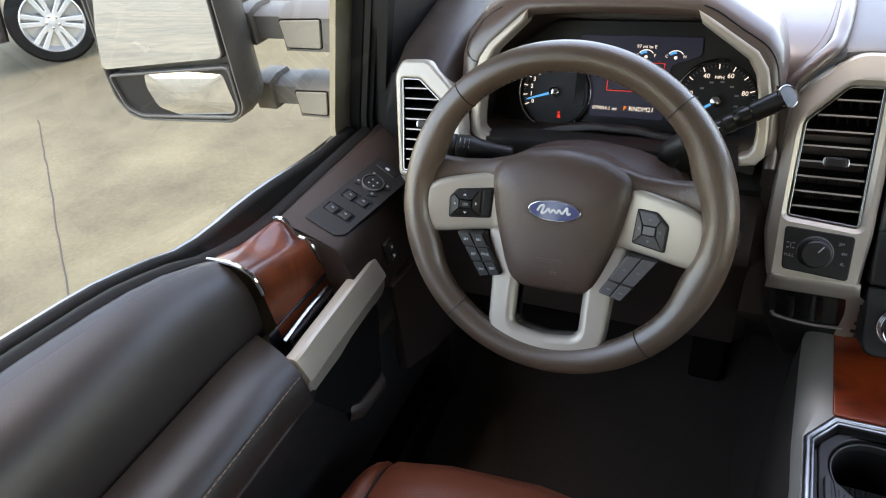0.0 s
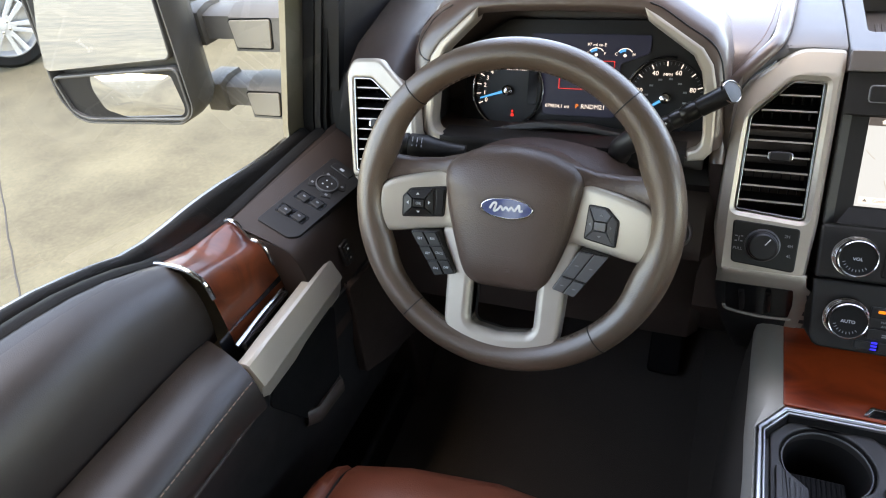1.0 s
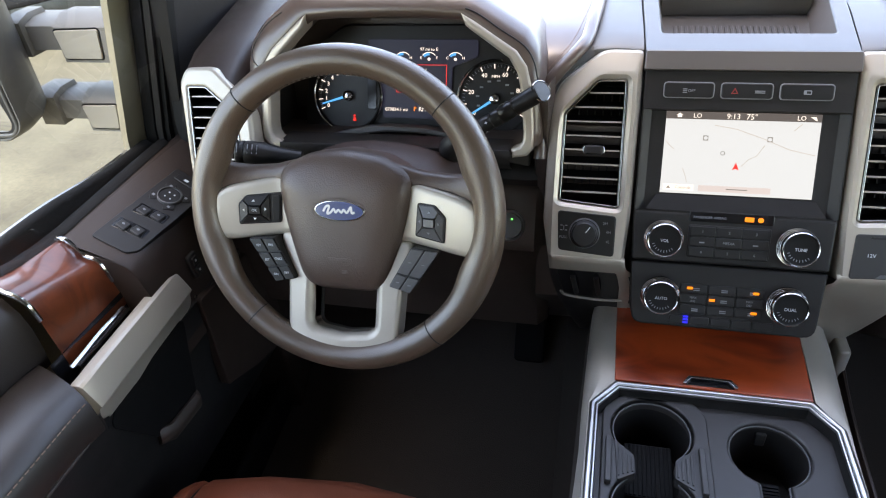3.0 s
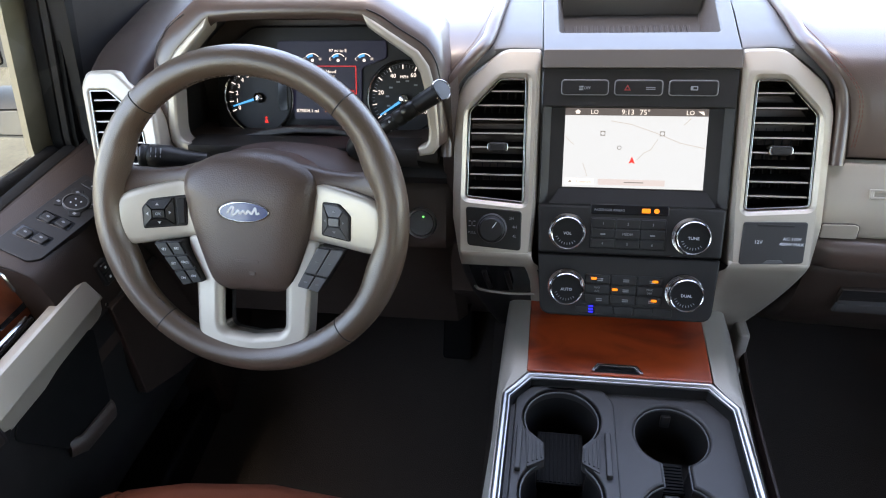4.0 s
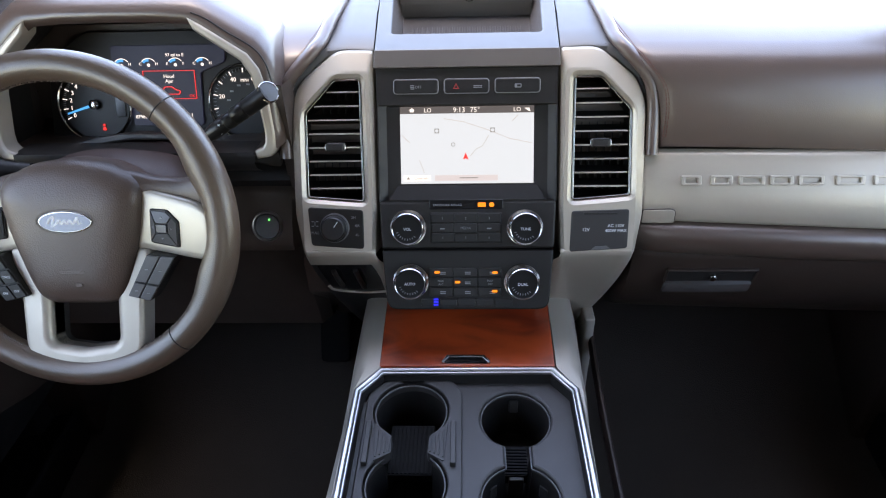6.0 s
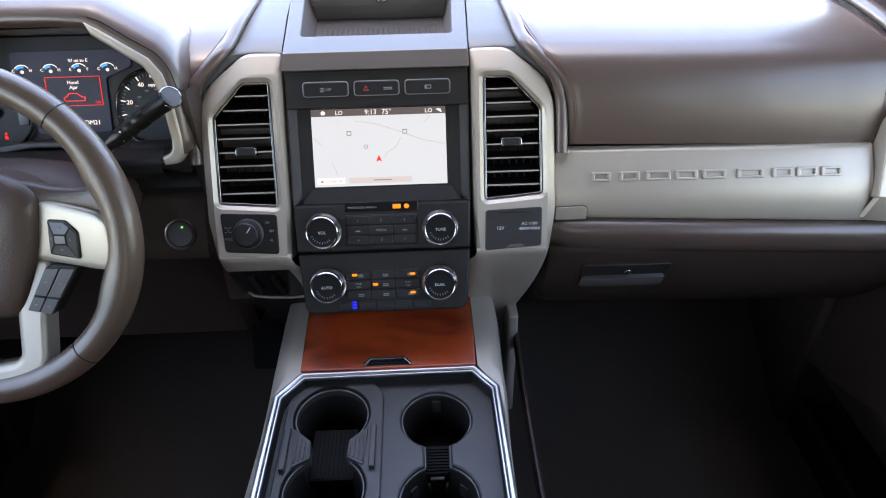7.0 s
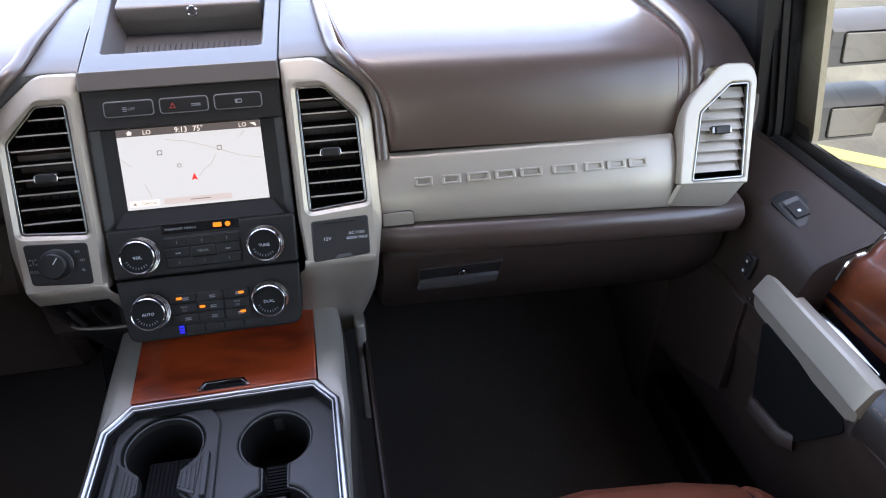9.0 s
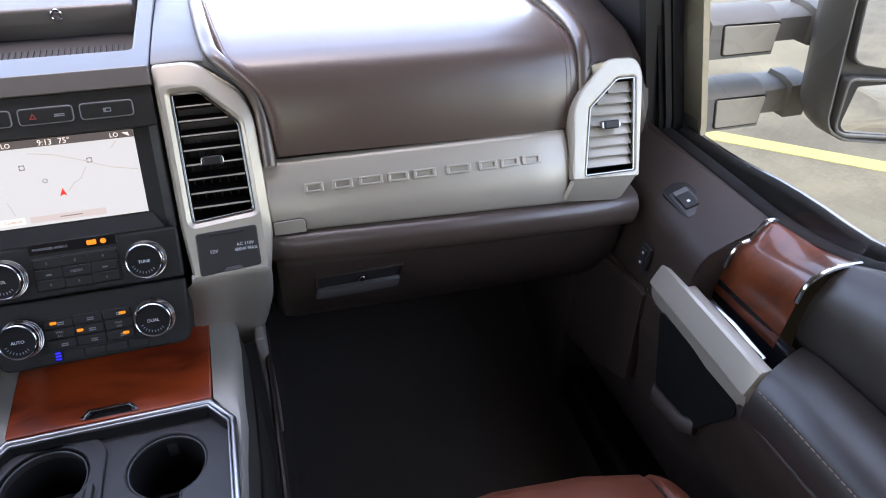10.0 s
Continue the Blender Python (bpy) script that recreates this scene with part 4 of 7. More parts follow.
    plate("panel", rounded([(-0.1155, -0.0245), (0.1155, -0.0245), (0.1135, -0.0865), (-0.1135, -0.0865)], 0.004), S, -0.05, 0.001, BLACK, med, 0.003)
    ind = plate("indicator_window", rounded(rect(-0.0495, -0.0345, 0.0465, -0.0220), 0.002), S, 0, 0.0018, GLOSS_BLACK, med, 0.0006)
    words("PASSENGER AIRBAG", S.at(-0.026, -0.0290, 0.002), 0.0042, DIM_MARK, ind)
    plate("belt_light", rounded(rect(0.0135, -0.0315, 0.0240, -0.0258), 0.001), S, 0.0018, 0.0022, LIT_AMBER, ind, 0.0001)
    plate("airbag_light", ellipse(0.0315, -0.0287, 0.0034, 0.0031, 16), S, 0.0018, 0.0022, LIT_AMBER, ind, 0.0001)
    knob("volume_knob", -0.0775, -0.058, med, "VOL")
    knob("tune_knob", 0.0745, -0.0585, med, "TUNE")
    plate("preset_frame", rounded(rect(-0.0492, -0.0790, 0.0450, -0.0385), 0.003), S, 0, 0.0022, KEY, med, 0.0012, label="black preset key block")
    for r in range(3):
        for c in range(3):
            u0, u1 = -0.0475 + c * 0.0305, -0.0475 + (c + 1) * 0.0305 - 0.001
            v1 = -0.0402 - r * 0.0128
            key = plate("preset_key", rounded(rect(u0, v1 - 0.0118, u1, v1), 0.0015), S, 0.001, 0.0036 if (r, c) != (1, 1) else 0.0048, KEY, med, 0.001)
            t = [["1", "2", "3"], ["", "MEDIA", ""], ["4", "5", "6"]][r][c]
            if t:
                words(t, S.at((u0 + u1) / 2, v1 - 0.006, 0.0037 if t != "MEDIA" else 0.0049), 0.0046, DIM_MARK, key)
            else:
                icon_bars(S.at(0, 0, 0.0036), key, (u0 + u1) / 2, v1 - 0.006, 0.006, 0.003, DIM_MARK, 1)
    # climate panel
    cl = thing("climate_panel", "black climate control panel with lit amber lamps", "climate control", at=S.p(0, -0.13))
    plate("panel", rounded([(-0.1135, -0.0885), (0.1135, -0.0885), (0.1075, -0.1695), (-0.1075, -0.1695)], [0.004, 0.004, 0.014, 0.014]), S, -0.05, -0.001, BLACK, cl, 0.003)
    knob("driver_temperature_knob", -0.0755, -0.130, cl, "AUTO")
    knob("passenger_temperature_knob", 0.0715, -0.131, cl, "DUAL")
    for r in range(3):
        for c in range(3):
            u0, u1 = -0.0515 + c * 0.0328, -0.0515 + (c + 1) * 0.0328 - 0.0015
            v1 = -0.1128 - r * 0.0131
            key = plate("climate_key", rounded(rect(u0, v1 - 0.0118, u1, v1), 0.002), S, -0.002, 0.0014, KEY, cl, 0.001)
            if (r, c) in ((1, 0), (1, 2)):
                words("MAX", S.at((u0 + u1) / 2, v1 - 0.004, 0.0015), 0.0038, DIM_MARK, key)
                words("A/C" if c == 0 else "DEF", S.at((u0 + u1) / 2, v1 - 0.0085, 0.0015), 0.0038, DIM_MARK, key)
            else:
                icon_bars(S.at(0, 0, 0.0014), key, (u0 + u1) / 2 + 0.003, v1 - 0.006, 0.0075, 0.0045, DIM_MARK, 2)
    for u, v in ((-0.0406, -0.118), (0.0359, -0.1187), (-0.0136, -0.1314), (0.0356, -0.1438)):
        plate("amber_lamp", rounded(rect(u - 0.0035, v - 0.0016, u + 0.0035, v + 0.0016), 0.001), S, 0.001, 0.0022, LIT_AMBER, cl, 0.0002)
    for c in range(5):
        u0 = -0.062 + c * 0.0245
        plate("lower_key", rounded(rect(u0, -0.1645, u0 + 0.023, -0.1545), 0.002), S, -0.002, 0.0014, KEY, cl, 0.001)
    for k in range(3):
        plate("blue_lamp", rounded(rect(-0.0455, -0.1634 + k * 0.0038, -0.0395, -0.1614 + k * 0.0038), 0.0006), S, 0.001, 0.0022, LIT_BLUE, cl, 0.0002)


def passenger_front():
    """Satin panel, padded ledge and glove box before the passenger."""
    rows = []
    curve = ((0.0, 0.010), (0.0, 0.0), (0.03, -0.0035), (0.10, -0.009), (0.2, -0.0160), (0.3, -0.0222), (0.4, -0.0273), (0.5, -0.0313), (0.6, -0.0343), (0.7, -0.0365), (0.8, -0.0380), (0.92, -0.0388), (0.98, -0.0365), (1.0, -0.031), (1.0, -0.005))
    for x, back in ((0.2245, 0.010), (0.2250, 0.004), (0.2275, 0.001), (0.231, 0.0), (0.30, 0.0), (0.37, 0.0), (0.43, 0.0), (0.50, 0.0), (0.57, 0.0), (0.624, 0.0), (0.629, 0.001), (0.6315, 0.004), (0.632, 0.010)):
        yt, zt = 0.026 - 0.0855 * (x - 0.2325), 1.427 + 0.025 * (x - 0.2325)
        rows.append([(x, yt + dy + back, zt + (1.344 - zt) * k) for k, dy in curve])
    pan = part("satin_panel", loft(bmesh.new(), rows), SILVER, dash, "wide satin champagne panel with embossed marks", 50)
    # embossed marks, one for each character
    f = Plane((0.43, -0.0169, 1.401), (1, -0.0855, 0.012), (0, 0.55, 1))
    for u0, u1 in ((-0.1572, -0.1324), (-0.1211, -0.0948), (-0.0873, -0.0556), (-0.0495, -0.0215), (-0.0155, 0.0149), (0.0286, 0.0621), (0.0728, 0.0987), (0.1033, 0.1294), (0.1332, 0.1601)):
        m, w = (u0 + u1) / 2, (u1 - u0) / 2
        g = f.at(m, 0.0055 + 0.0253 * m).turn(1.45)
        rim_o = rounded(rect(-w, -0.0062, w, 0.0062), 0.002, 2)
        rim_i = rounded(rect(-w + 0.0045, -0.0030, w - 0.0045, 0.0030), 0.001, 2)
        plate("embossed_mark", rim_o, g, -0.004, 0.0026, SILVER, pan, 0.0010, [rim_i], 0.0010)
    h = Plane((0.25, -0.0155, 1.355), (1, -0.0855, 0), (0, 0.10, 1))
    lid = rounded([(-0.0215, 0.0075), (0.0135, 0.0100), (0.0185, 0.0085), (0.0195, 0.0040), (0.0195, -0.0090), (-0.0215, -0.0108)], 0.002)
    plate("small_flap", lid, h, -0.006, 0.0012, SILVER, pan, 0.0010)
    plate("flap_gap", inset(lid, -0.0009), h, -0.006, 0.0003, BROWN_HARD, pan, 0.0002)
    # padded ledge
    rows = []
    for x, y0 in ((0.215, 0.0), (0.222, -0.020), (0.25, -0.028), (0.45, -0.046), (0.65, -0.060), (0.735, -0.064), (0.742, -0.05), (0.748, -0.01)):
        prof = [(0.03, 1.3435), (y0 + 0.016, 1.3435), (y0 + 0.006, 1.341), (y0 + 0.001, 1.335), (y0, 1.326), (y0 + 0.002, 1.314), (y0 + 0.006, 1.303), (y0 + 0.014, 1.295), (0.05, 1.288)]
        rows.append([(x, y, z) for y, z in prof])
    part("padded_ledge", loft(bmesh.new(), rows), BROWN, dash, "padded brown ledge over the glove box", 60)
    # glove box
    g = Plane((0.43, -0.0245, 1.24), (1, -0.045, 0), (0, -0.15, 1))
    box_rows = []
    for z, y in ((1.310, -0.010), (1.304, -0.019), (1.29, -0.0205), (1.26, -0.0165), (1.235, -0.011), (1.21, 0.000), (1.185, 0.017), (1.15, 0.048), (1.11, 0.10), (1.07, 0.17), (1.05, 0.3)):
        box_rows.append([(0.215, y + 0.03, z)] + [(x, y - 0.045 * (x - 0.24) + e, z) for x, e in ((0.225, 0.004), (0.24, 0.0), (0.40, 0.0), (0.56, 0.0), (0.70, 0.0), (0.73, 0.004))] + [(0.745, y + 0.03, z)])
    # Same plastic as the dashboard; the darker DOOR_HARD paints in its shade.
    gl = thing("glove_box", "brown moulded glove box, darkened for shade, closed", "glove box", at=(0.46, 0.0, 1.2))
    part("door", loft(bmesh.new(), box_rows), DOOR_HARD, gl, "brown moulded lid in the darker door plastic", 50)
    rim = rounded([(-0.157, 0.0335), (-0.035, 0.0375), (-0.040, 0.0080), (-0.158, 0.0080)], 0.003)
    plate("handle_rim", rim, g, -0.006, 0.0035, DOOR_HARD, gl, 0.0015, [inset(rim, 0.0022)], 0.001)
    # Flat black plate paints in the dark of the finger cavity.
    plate("handle_shade", inset(rim, 0.002), g, -0.006, 0.0008, BLACK, gl, 0.0004, label="flat black plate for the shade in the pull cavity")
    rows = []
    for k, lift in ((0.0, 0.0), (0.015, 0.0035), (0.5, 0.0045), (0.985, 0.0035), (1.0, 0.0)):
        rows.append([g.p(-0.159 + 0.117 * k + c, v + 0.0045 * k, d + lift) for v, d, c in ((0.0110, -0.004, 0.002), (0.0085, 0.002, 0.002), (0.003, 0.0042, 0.0), (-0.0045, 0.0038, -0.001), (-0.0068, 0.0, -0.001))])
    part("pull", loft(bmesh.new(), rows), GREY, gl, "dark grey finger pull")
    part("lock", lathe(bmesh.new(), [(0.0052, 0.0), (0.0052, 0.004), (0.004, 0.005), (0.0005, 0.0045)], g.at(-0.094, 0.0205), 20), DARK_CHROME, gl)
    part("keyhole", slab(bmesh.new(), rect(-0.0004, -0.002, 0.0004, 0.002), g.at(-0.094, 0.0205).turn(50), 0.0045, 0.0052, 0.0001, steps=1), BLACK, gl)


def end_vent(s):
    f = Plane((0.69, -0.02, 1.45) if s > 0 else (-0.669, -0.012, 1.4665), (1, -0.04 * s, 0), (0, 0.44, 0.9))
    # outline and opening as seen on the passenger's side; u outwards
    o = [(0.000, 0.083), (0.041, 0.082), (0.051, 0.062), (0.0375, -0.0775), (-0.0605, -0.0735), (-0.0525, 0.024), (-0.039, 0.045)]
    w = [(0.012, 0.057), (0.039, 0.057), (0.031, -0.0695), (-0.043, -0.070), (-0.0305, 0.021)]
    low = [(-0.0605, -0.0735, 0.004), (0.0375, -0.0775, 0.004)], [(-0.0685, -0.1000, -0.012), (0.0215, -0.1060, -0.012)], [(-0.0640, -0.1040, -0.018), (0.0160, -0.1100, -0.018)], [(-0.056, -0.1030, -0.06), (0.012, -0.1080, -0.06)]
    if s < 0:
        o, w = mirrored(o), mirrored(w)
    sur = plate("end_vent_surround", rounded(o, [0.012, 0.012, 0.012, 0.003, 0.003, 0.014, 0.010] if s > 0 else 0.008), f, -0.07, 0.006, SILVER, dash, 0.0075, [rounded(w, 0.004)], 0.003, "satin champagne end vent surround")
    rows = []
    for a, b in low:
        rows.append([f.p(s * (a[0] + (b[0] - a[0]) * k), a[1] + (b[1] - a[1]) * k, a[2] - (0.006 if k in (0.0, 1.0) else 0.0)) for k in (0.0, 0.04, 0.25, 0.5, 0.75, 0.96, 1.0)])
    part("lower_facet", loft(bmesh.new(), rows), SILVER, sur, sharp=30)
    grille = thing("air_vent", "closed end vent with champagne slats and a slider" if s > 0 else "open end vent with bright-edged black slats", "air vent", group="dashboard air vents", at=f.o)
    vent(grille, f.at(0, 0, 0.004), rounded(w, 0.004), 8, -0.004, SILVER if s > 0 else BLACK, 8, s * -0.001, s > 0)
    # brown shoulder between this vent and the pad, running forward
    rows = []
    for y, z, x0, x1 in ((0.012, 1.518, 0.655, 0.746), (0.03, 1.530, 0.655, 0.754), (0.10, 1.548, 0.66, 0.768), (0.25, 1.560, 0.67, 0.79), (0.5, 1.566, 0.65, 0.82)):
        rows.append([(s * (x0 + 0.004), y, z - 0.03), (s * (x0 + 0.010), y, z - 0.004), (s * (x0 + 0.02), y, z + 0.006), (s * (x1 - 0.02), y, z + 0.002), (s * x1, y, z - 0.015), (s * (x1 + 0.006), y, z - 0.14)])
    if s < 0:
        rows = [[(x + 0.020, y, z) for x, y, z in row[:-1]] for row in rows]
    part("end_shoulder", loft(bmesh.new(), rows), DOOR_HARD, dash, "dark brown moulded end of the dashboard", 50)


def hood():
    """Leather hood over the instruments with its satin blades."""
    half = [(0.0, 0.082), (0.06, 0.0815), (0.098, 0.079), (0.108, 0.073), (0.150, 0.036), (0.163, 0.018), (0.169, -0.005), (0.173, -0.06), (0.172, -0.078), (0.160, -0.086), (0.12, -0.090), (0.0, -0.092)]
    def wide(a, b):
        """The mouth reaches further on the side of the centre stack."""
        return a + 0.018 * min(1.0, max(0.0, (a - 0.098) / 0.05))

    ring = [(wide(a, b), b) for a, b in half] + [(-a, b) for a, b in reversed(half[1:-1])]

    def off(amount, up=0.0, slim=1.0):
        """The mouth grown outwards; slim draws it in on the side of the centre stack."""
        return [(a * (1 + amount / (0.17 if a < 0 else 0.34)) * (slim if a > 0 else 1.0), b + (amount if b > -0.03 else amount * 0.2) + up) for a, b in ring]

    def rr(poly, d):
        return [H.p(a, b, d) for a, b in poly]

    bm = bmesh.new()
    rows = [rr(off(-0.004), -0.005), rr(off(0.0), 0.004), rr(off(0.004), 0.0065), rr(off(0.010), 0.0055), rr(off(0.018), 0.0015), rr(off(0.0235, 0.002), -0.005), rr(off(0.0275, 0.003), -0.016), rr(off(0.0335, 0.005, 0.99), -0.04), rr(off(0.044, 0.007, 0.95), -0.09), rr(off(0.05, 0.004, 0.83), -0.16), rr(off(0.05, -0.002, 0.68), -0.23), rr(off(0.055, -0.03, 0.4), -0.4)]
    hd = part("instrument_hood", loft(bm, rows, closed=True), BROWN, dash, "dark brown leather instrument hood", 60)
    eye = (-0.252, -0.74, 1.836)
    sewn = [(-0.579, 0.06, 1.604), (-0.593, 0.06, 1.596), (-0.608, 0.06, 1.585), (-0.622, 0.06, 1.569), (-0.633, 0.06, 1.552), (-0.634, 0.06, 1.54), (-0.629, 0.06, 1.532), (-0.621, 0.06, 1.529)]
    part("hood_stitching", stitches(bmesh.new(), drape(hd, eye, sewn), 0.0045, 0.0022, 0.0008), THREAD, hd)
    inner = [(x + 0.004, y, z - 0.003) for x, y, z in sewn]
    outer = [(-0.586, 0.06, 1.610), (-0.602, 0.06, 1.59), (-0.62, 0.06, 1.572), (-0.637, 0.06, 1.553), (-0.654, 0.06, 1.535), (-0.661, 0.06, 1.524), (-0.66, 0.06, 1.516)]
    right = [H.p(wide(a, b) + 0.007, b + 0.005, 0.02) for a, b in ((0.100, 0.083), (0.112, 0.076), (0.130, 0.060), (0.152, 0.042), (0.165, 0.024), (0.172, -0.003))]
    for line in (inner, outer, right):
        hits = drape(hd, eye, line, 0.0)
        if len(hits) > 3:
            part("seam", tube(bmesh.new(), hits, 0.0011, 0.0011, 6, (0, 0, 1)), BLACK, hd, "dark leather seam")
    bm = bmesh.new()
    rows = [rr(off(-0.003), -0.002), rr(off(0.002), -0.03), rr(off(0.012), -0.10)]
    part("hood_lining", loft(bm, rows, closed=True), BLACK, dash, "black lining of the hood")
    rows = [[H.p(a, v, d) for v, d in ((-0.074, -0.03), (-0.079, 0.0), (-0.082, 0.0085), (-0.095, 0.0095), (-0.104, 0.002), (-0.112, -0.02))] for a in np.linspace(-0.152, 0.165, 12)]
    part("lower_brim", loft(bmesh.new(), rows), BLACK, dash, "black moulding under the instruments", 50)
    for s in (1, -1):
        path = [(0.100, 0.083), (0.112, 0.074), (0.152, 0.040), (0.165, 0.022), (0.172, -0.003), (0.1765, -0.058), (0.176, -0.078), (0.168, -0.088), (0.150, -0.091)]
        inner = [(0.1045, 0.068), (0.110, 0.0625), (0.144, 0.031), (0.153, 0.014), (0.158, -0.006), (0.163, -0.058), (0.162, -0.070), (0.158, -0.076), (0.148, -0.080)]
        poly = path + list(reversed(inner))
        poly = [(wide(a, b), b) for a, b in poly] if s > 0 else mirrored(poly)
        plate("hood_blade", poly, H, -0.02, 0.0085, SILVER, dash, 0.0035, label="satin champagne blade beside the instruments")


def instruments():
    ic = thing("instrument_cluster", "black instrument cluster with two dials and a lit screen", "instrument cluster", at=G.o)
    plate("panel", rounded([(-0.175, -0.075), (0.175, -0.075), (0.165, 0.055), (0.11, 0.095), (-0.11, 0.095), (-0.165, 0.055)], 0.01), G, -0.02, -0.004, BLACK, ic, 0.002)

    def dial(u, r, marks, a0, a1, needle, unit):
        f = G.at(u, -0.004, 0)
        face = part("dial_face", lathe(bmesh.new(), [(r - 0.003, -0.006), (r - 0.004, -0.001), (0.001, -0.001)], f, 48), KEY, ic, "black dial with white figures")
        bm = bmesh.new()
        for a, b in (((95, 250), (-50, 60)) if u < 0 else ((80, 300), )):
            pts = [f.p(r * math.cos(radians(q)), r * math.sin(radians(q)), 0.0015) for q in np.linspace(a, b, 40)]
            tube(bm, pts, 0.0019, 0.0026, 8, f.n)
        part("dial_rim", bm, CHROME, face, "bright dial rim")
        n = len(marks)
        for i, t in enumerate(marks):
            q = radians(a0 + (a1 - a0) * i / (n - 1))
            if t:
                words(t, f.at((r - 0.017) * math.cos(q), (r - 0.017) * math.sin(q), 0), 0.0084, LIT_WHITE, face)
            bmx = slab(bmesh.new(), rect(-0.0006, r - 0.011, 0.0006, r - 0.005), f.turn(math.degrees(q) - 90), -0.001, 0.0004, 0.0001)
            part("tick", bmx, LIT_WHITE, face)
        fine = 40 if u > 0 else 30
        for i in range(fine + 1):
            q = a0 + (a1 - a0) * i / fine
            part("fine_tick", slab(bmesh.new(), rect(-0.0003, r - 0.009, 0.0003, r - 0.0055), f.turn(q - 90), -0.001, 0.0003, 0.0001, steps=1), DIM_MARK, face)
        if u > 0:
            for i in range(8):
                q = radians(a0 + (a1 - a0) * (i + 0.4) / 8)
                plate("small_figure", rect(-0.0024, -0.0012, 0.0024, 0.0012), f.at((r - 0.027) * math.cos(q), (r - 0.027) * math.sin(q)), -0.001, 0.0002, DIM_MARK, face, 0.0001)
        q = needle
        nd = f.turn(q)
        plate("needle", [(0.006, -0.0019), (r - 0.010, -0.0010), (r - 0.010, 0.0010), (0.006, 0.0019)], nd, 0.002, 0.0032, LIT_CYAN, face, 0.0003, label="lit blue needle")
        part("needle_cap", lathe(bmesh.new(), [(0.0075, -0.001), (0.007, 0.006), (0.005, 0.0075), (0.0005, 0.0075)], f, 20), CHROME, face)
        words(unit, f.at(0.012 if u < 0 else 0.0, 0.03, 0), 0.0058, LIT_WHITE, face)
        return face

    t = dial(-0.103, 0.0520, ["0", "1", "2", "3", "4", "5", ""], 205, 100, 197, "RPM X 1000")
    dial(0.1135, 0.0520, ["0", "", "20", "", "40", "", "60", "", "80", "", "100"], 215, -30, 213, "MPH")
    plate("belt_lamp", ellipse(-0.0945, -0.0325, 0.0016, 0.0016, 14), G, -0.001, 0.0008, LIT_RED, ic, 0.0002, label="lit red belt reminder")
    plate("belt_lamp", rounded([(-0.0970, -0.0400), (-0.0915, -0.0400), (-0.0923, -0.0378), (-0.0930, -0.0350), (-0.0956, -0.0350), (-0.0962, -0.0378)], 0.001, 2), G, -0.001, 0.0008, LIT_RED, ic, 0.0002)
    plate("fuel_strip", rounded(rect(-0.0735, -0.022, -0.0600, 0.030), 0.003), G, -0.001, 0.001, GLOSS_BLACK, ic, 0.0005)
    scr = plate("message_screen", rounded([(-0.050, -0.034), (0.050, -0.034), (0.052, 0.038), (0.088, 0.052), (0.088, 0.075), (-0.072, 0.075), (-0.072, 0.040), (-0.056, 0.030)], 0.004), G, -0.003, -0.0008, LIT_NAVY, ic, 0.0004, label="lit navy message screen")
    box_o = rect(-0.030, 0.002, 0.044, 0.041)
    plate("warning_frame", box_o, G, -0.001, 0.0003, LIT_RED, scr, 0.0001, [inset(box_o, 0.0009)], 0.0001)
    words("Hood", G.at(0.007, 0.033, 0), 0.0066, LIT_WHITE, scr)
    words("Ajar", G.at(0.007, 0.0265, 0), 0.0066, LIT_WHITE, scr)
    car = rounded([(-0.007, 0.008), (0.020, 0.008), (0.022, 0.0135), (0.015, 0.0155), (0.010, 0.0195), (-0.001, 0.0195), (-0.004, 0.0150), (-0.009, 0.0135)], 0.002)
    plate("warning_symbol", car, G, -0.001, 0.0003, LIT_RED, scr, 0.0001, [inset(car, 0.0014)], 0.0001)
    words("OK", G.at(0.0375, 0.006, 0), 0.0055, LIT_RED, scr)
    words("079834.1 mi", G.at(-0.030, -0.022, 0), 0.0068, LIT_WHITE, scr)
    words("P", G.at(-0.002, -0.021, 0), 0.0086, LIT_AMBER, scr)
    words("RNDM21", G.at(0.020, -0.021, 0), 0.0086, LIT_WHITE, scr)
    for k, (a, b) in enumerate((("C", "H"), ("C", "H"), ("E", "F"), ("C", "H"))):
        u = -0.058 + 0.038 * k
        f = G.at(u, 0.049, 0)
        part("small_gauge", tube(bmesh.new(), [f.p(0.0105 * math.cos(radians(q)), 0.0085 * math.sin(radians(q)), 0) for q in np.linspace(150, 30, 14)], 0.0006, 0.0004, 4, G.n), LIT_WHITE, scr)
        part("gauge_bar", tube(bmesh.new(), [f.p(0.0085 * math.cos(radians(q)), 0.0062 * math.sin(radians(q)), 0) for q in np.linspace(150, 85 if k else 70, 10)], 0.0018, 0.0004, 4, G.n), LIT_CYAN, scr)
        words(a, f.at(-0.0115, 0.001, 0), 0.0055, LIT_WHITE, scr)
        words(b, f.at(0.0115, 0.001, 0), 0.0055, LIT_WHITE, scr)
        plate("gauge_symbol", ellipse(0, -0.0005, 0.0022, 0.0022, 12), f, -0.001, 0.0002, LIT_WHITE, scr, 0.0001)
    words("97 mi to E", G.at(0.018, 0.0615, 0), 0.0062, LIT_WHITE, scr)
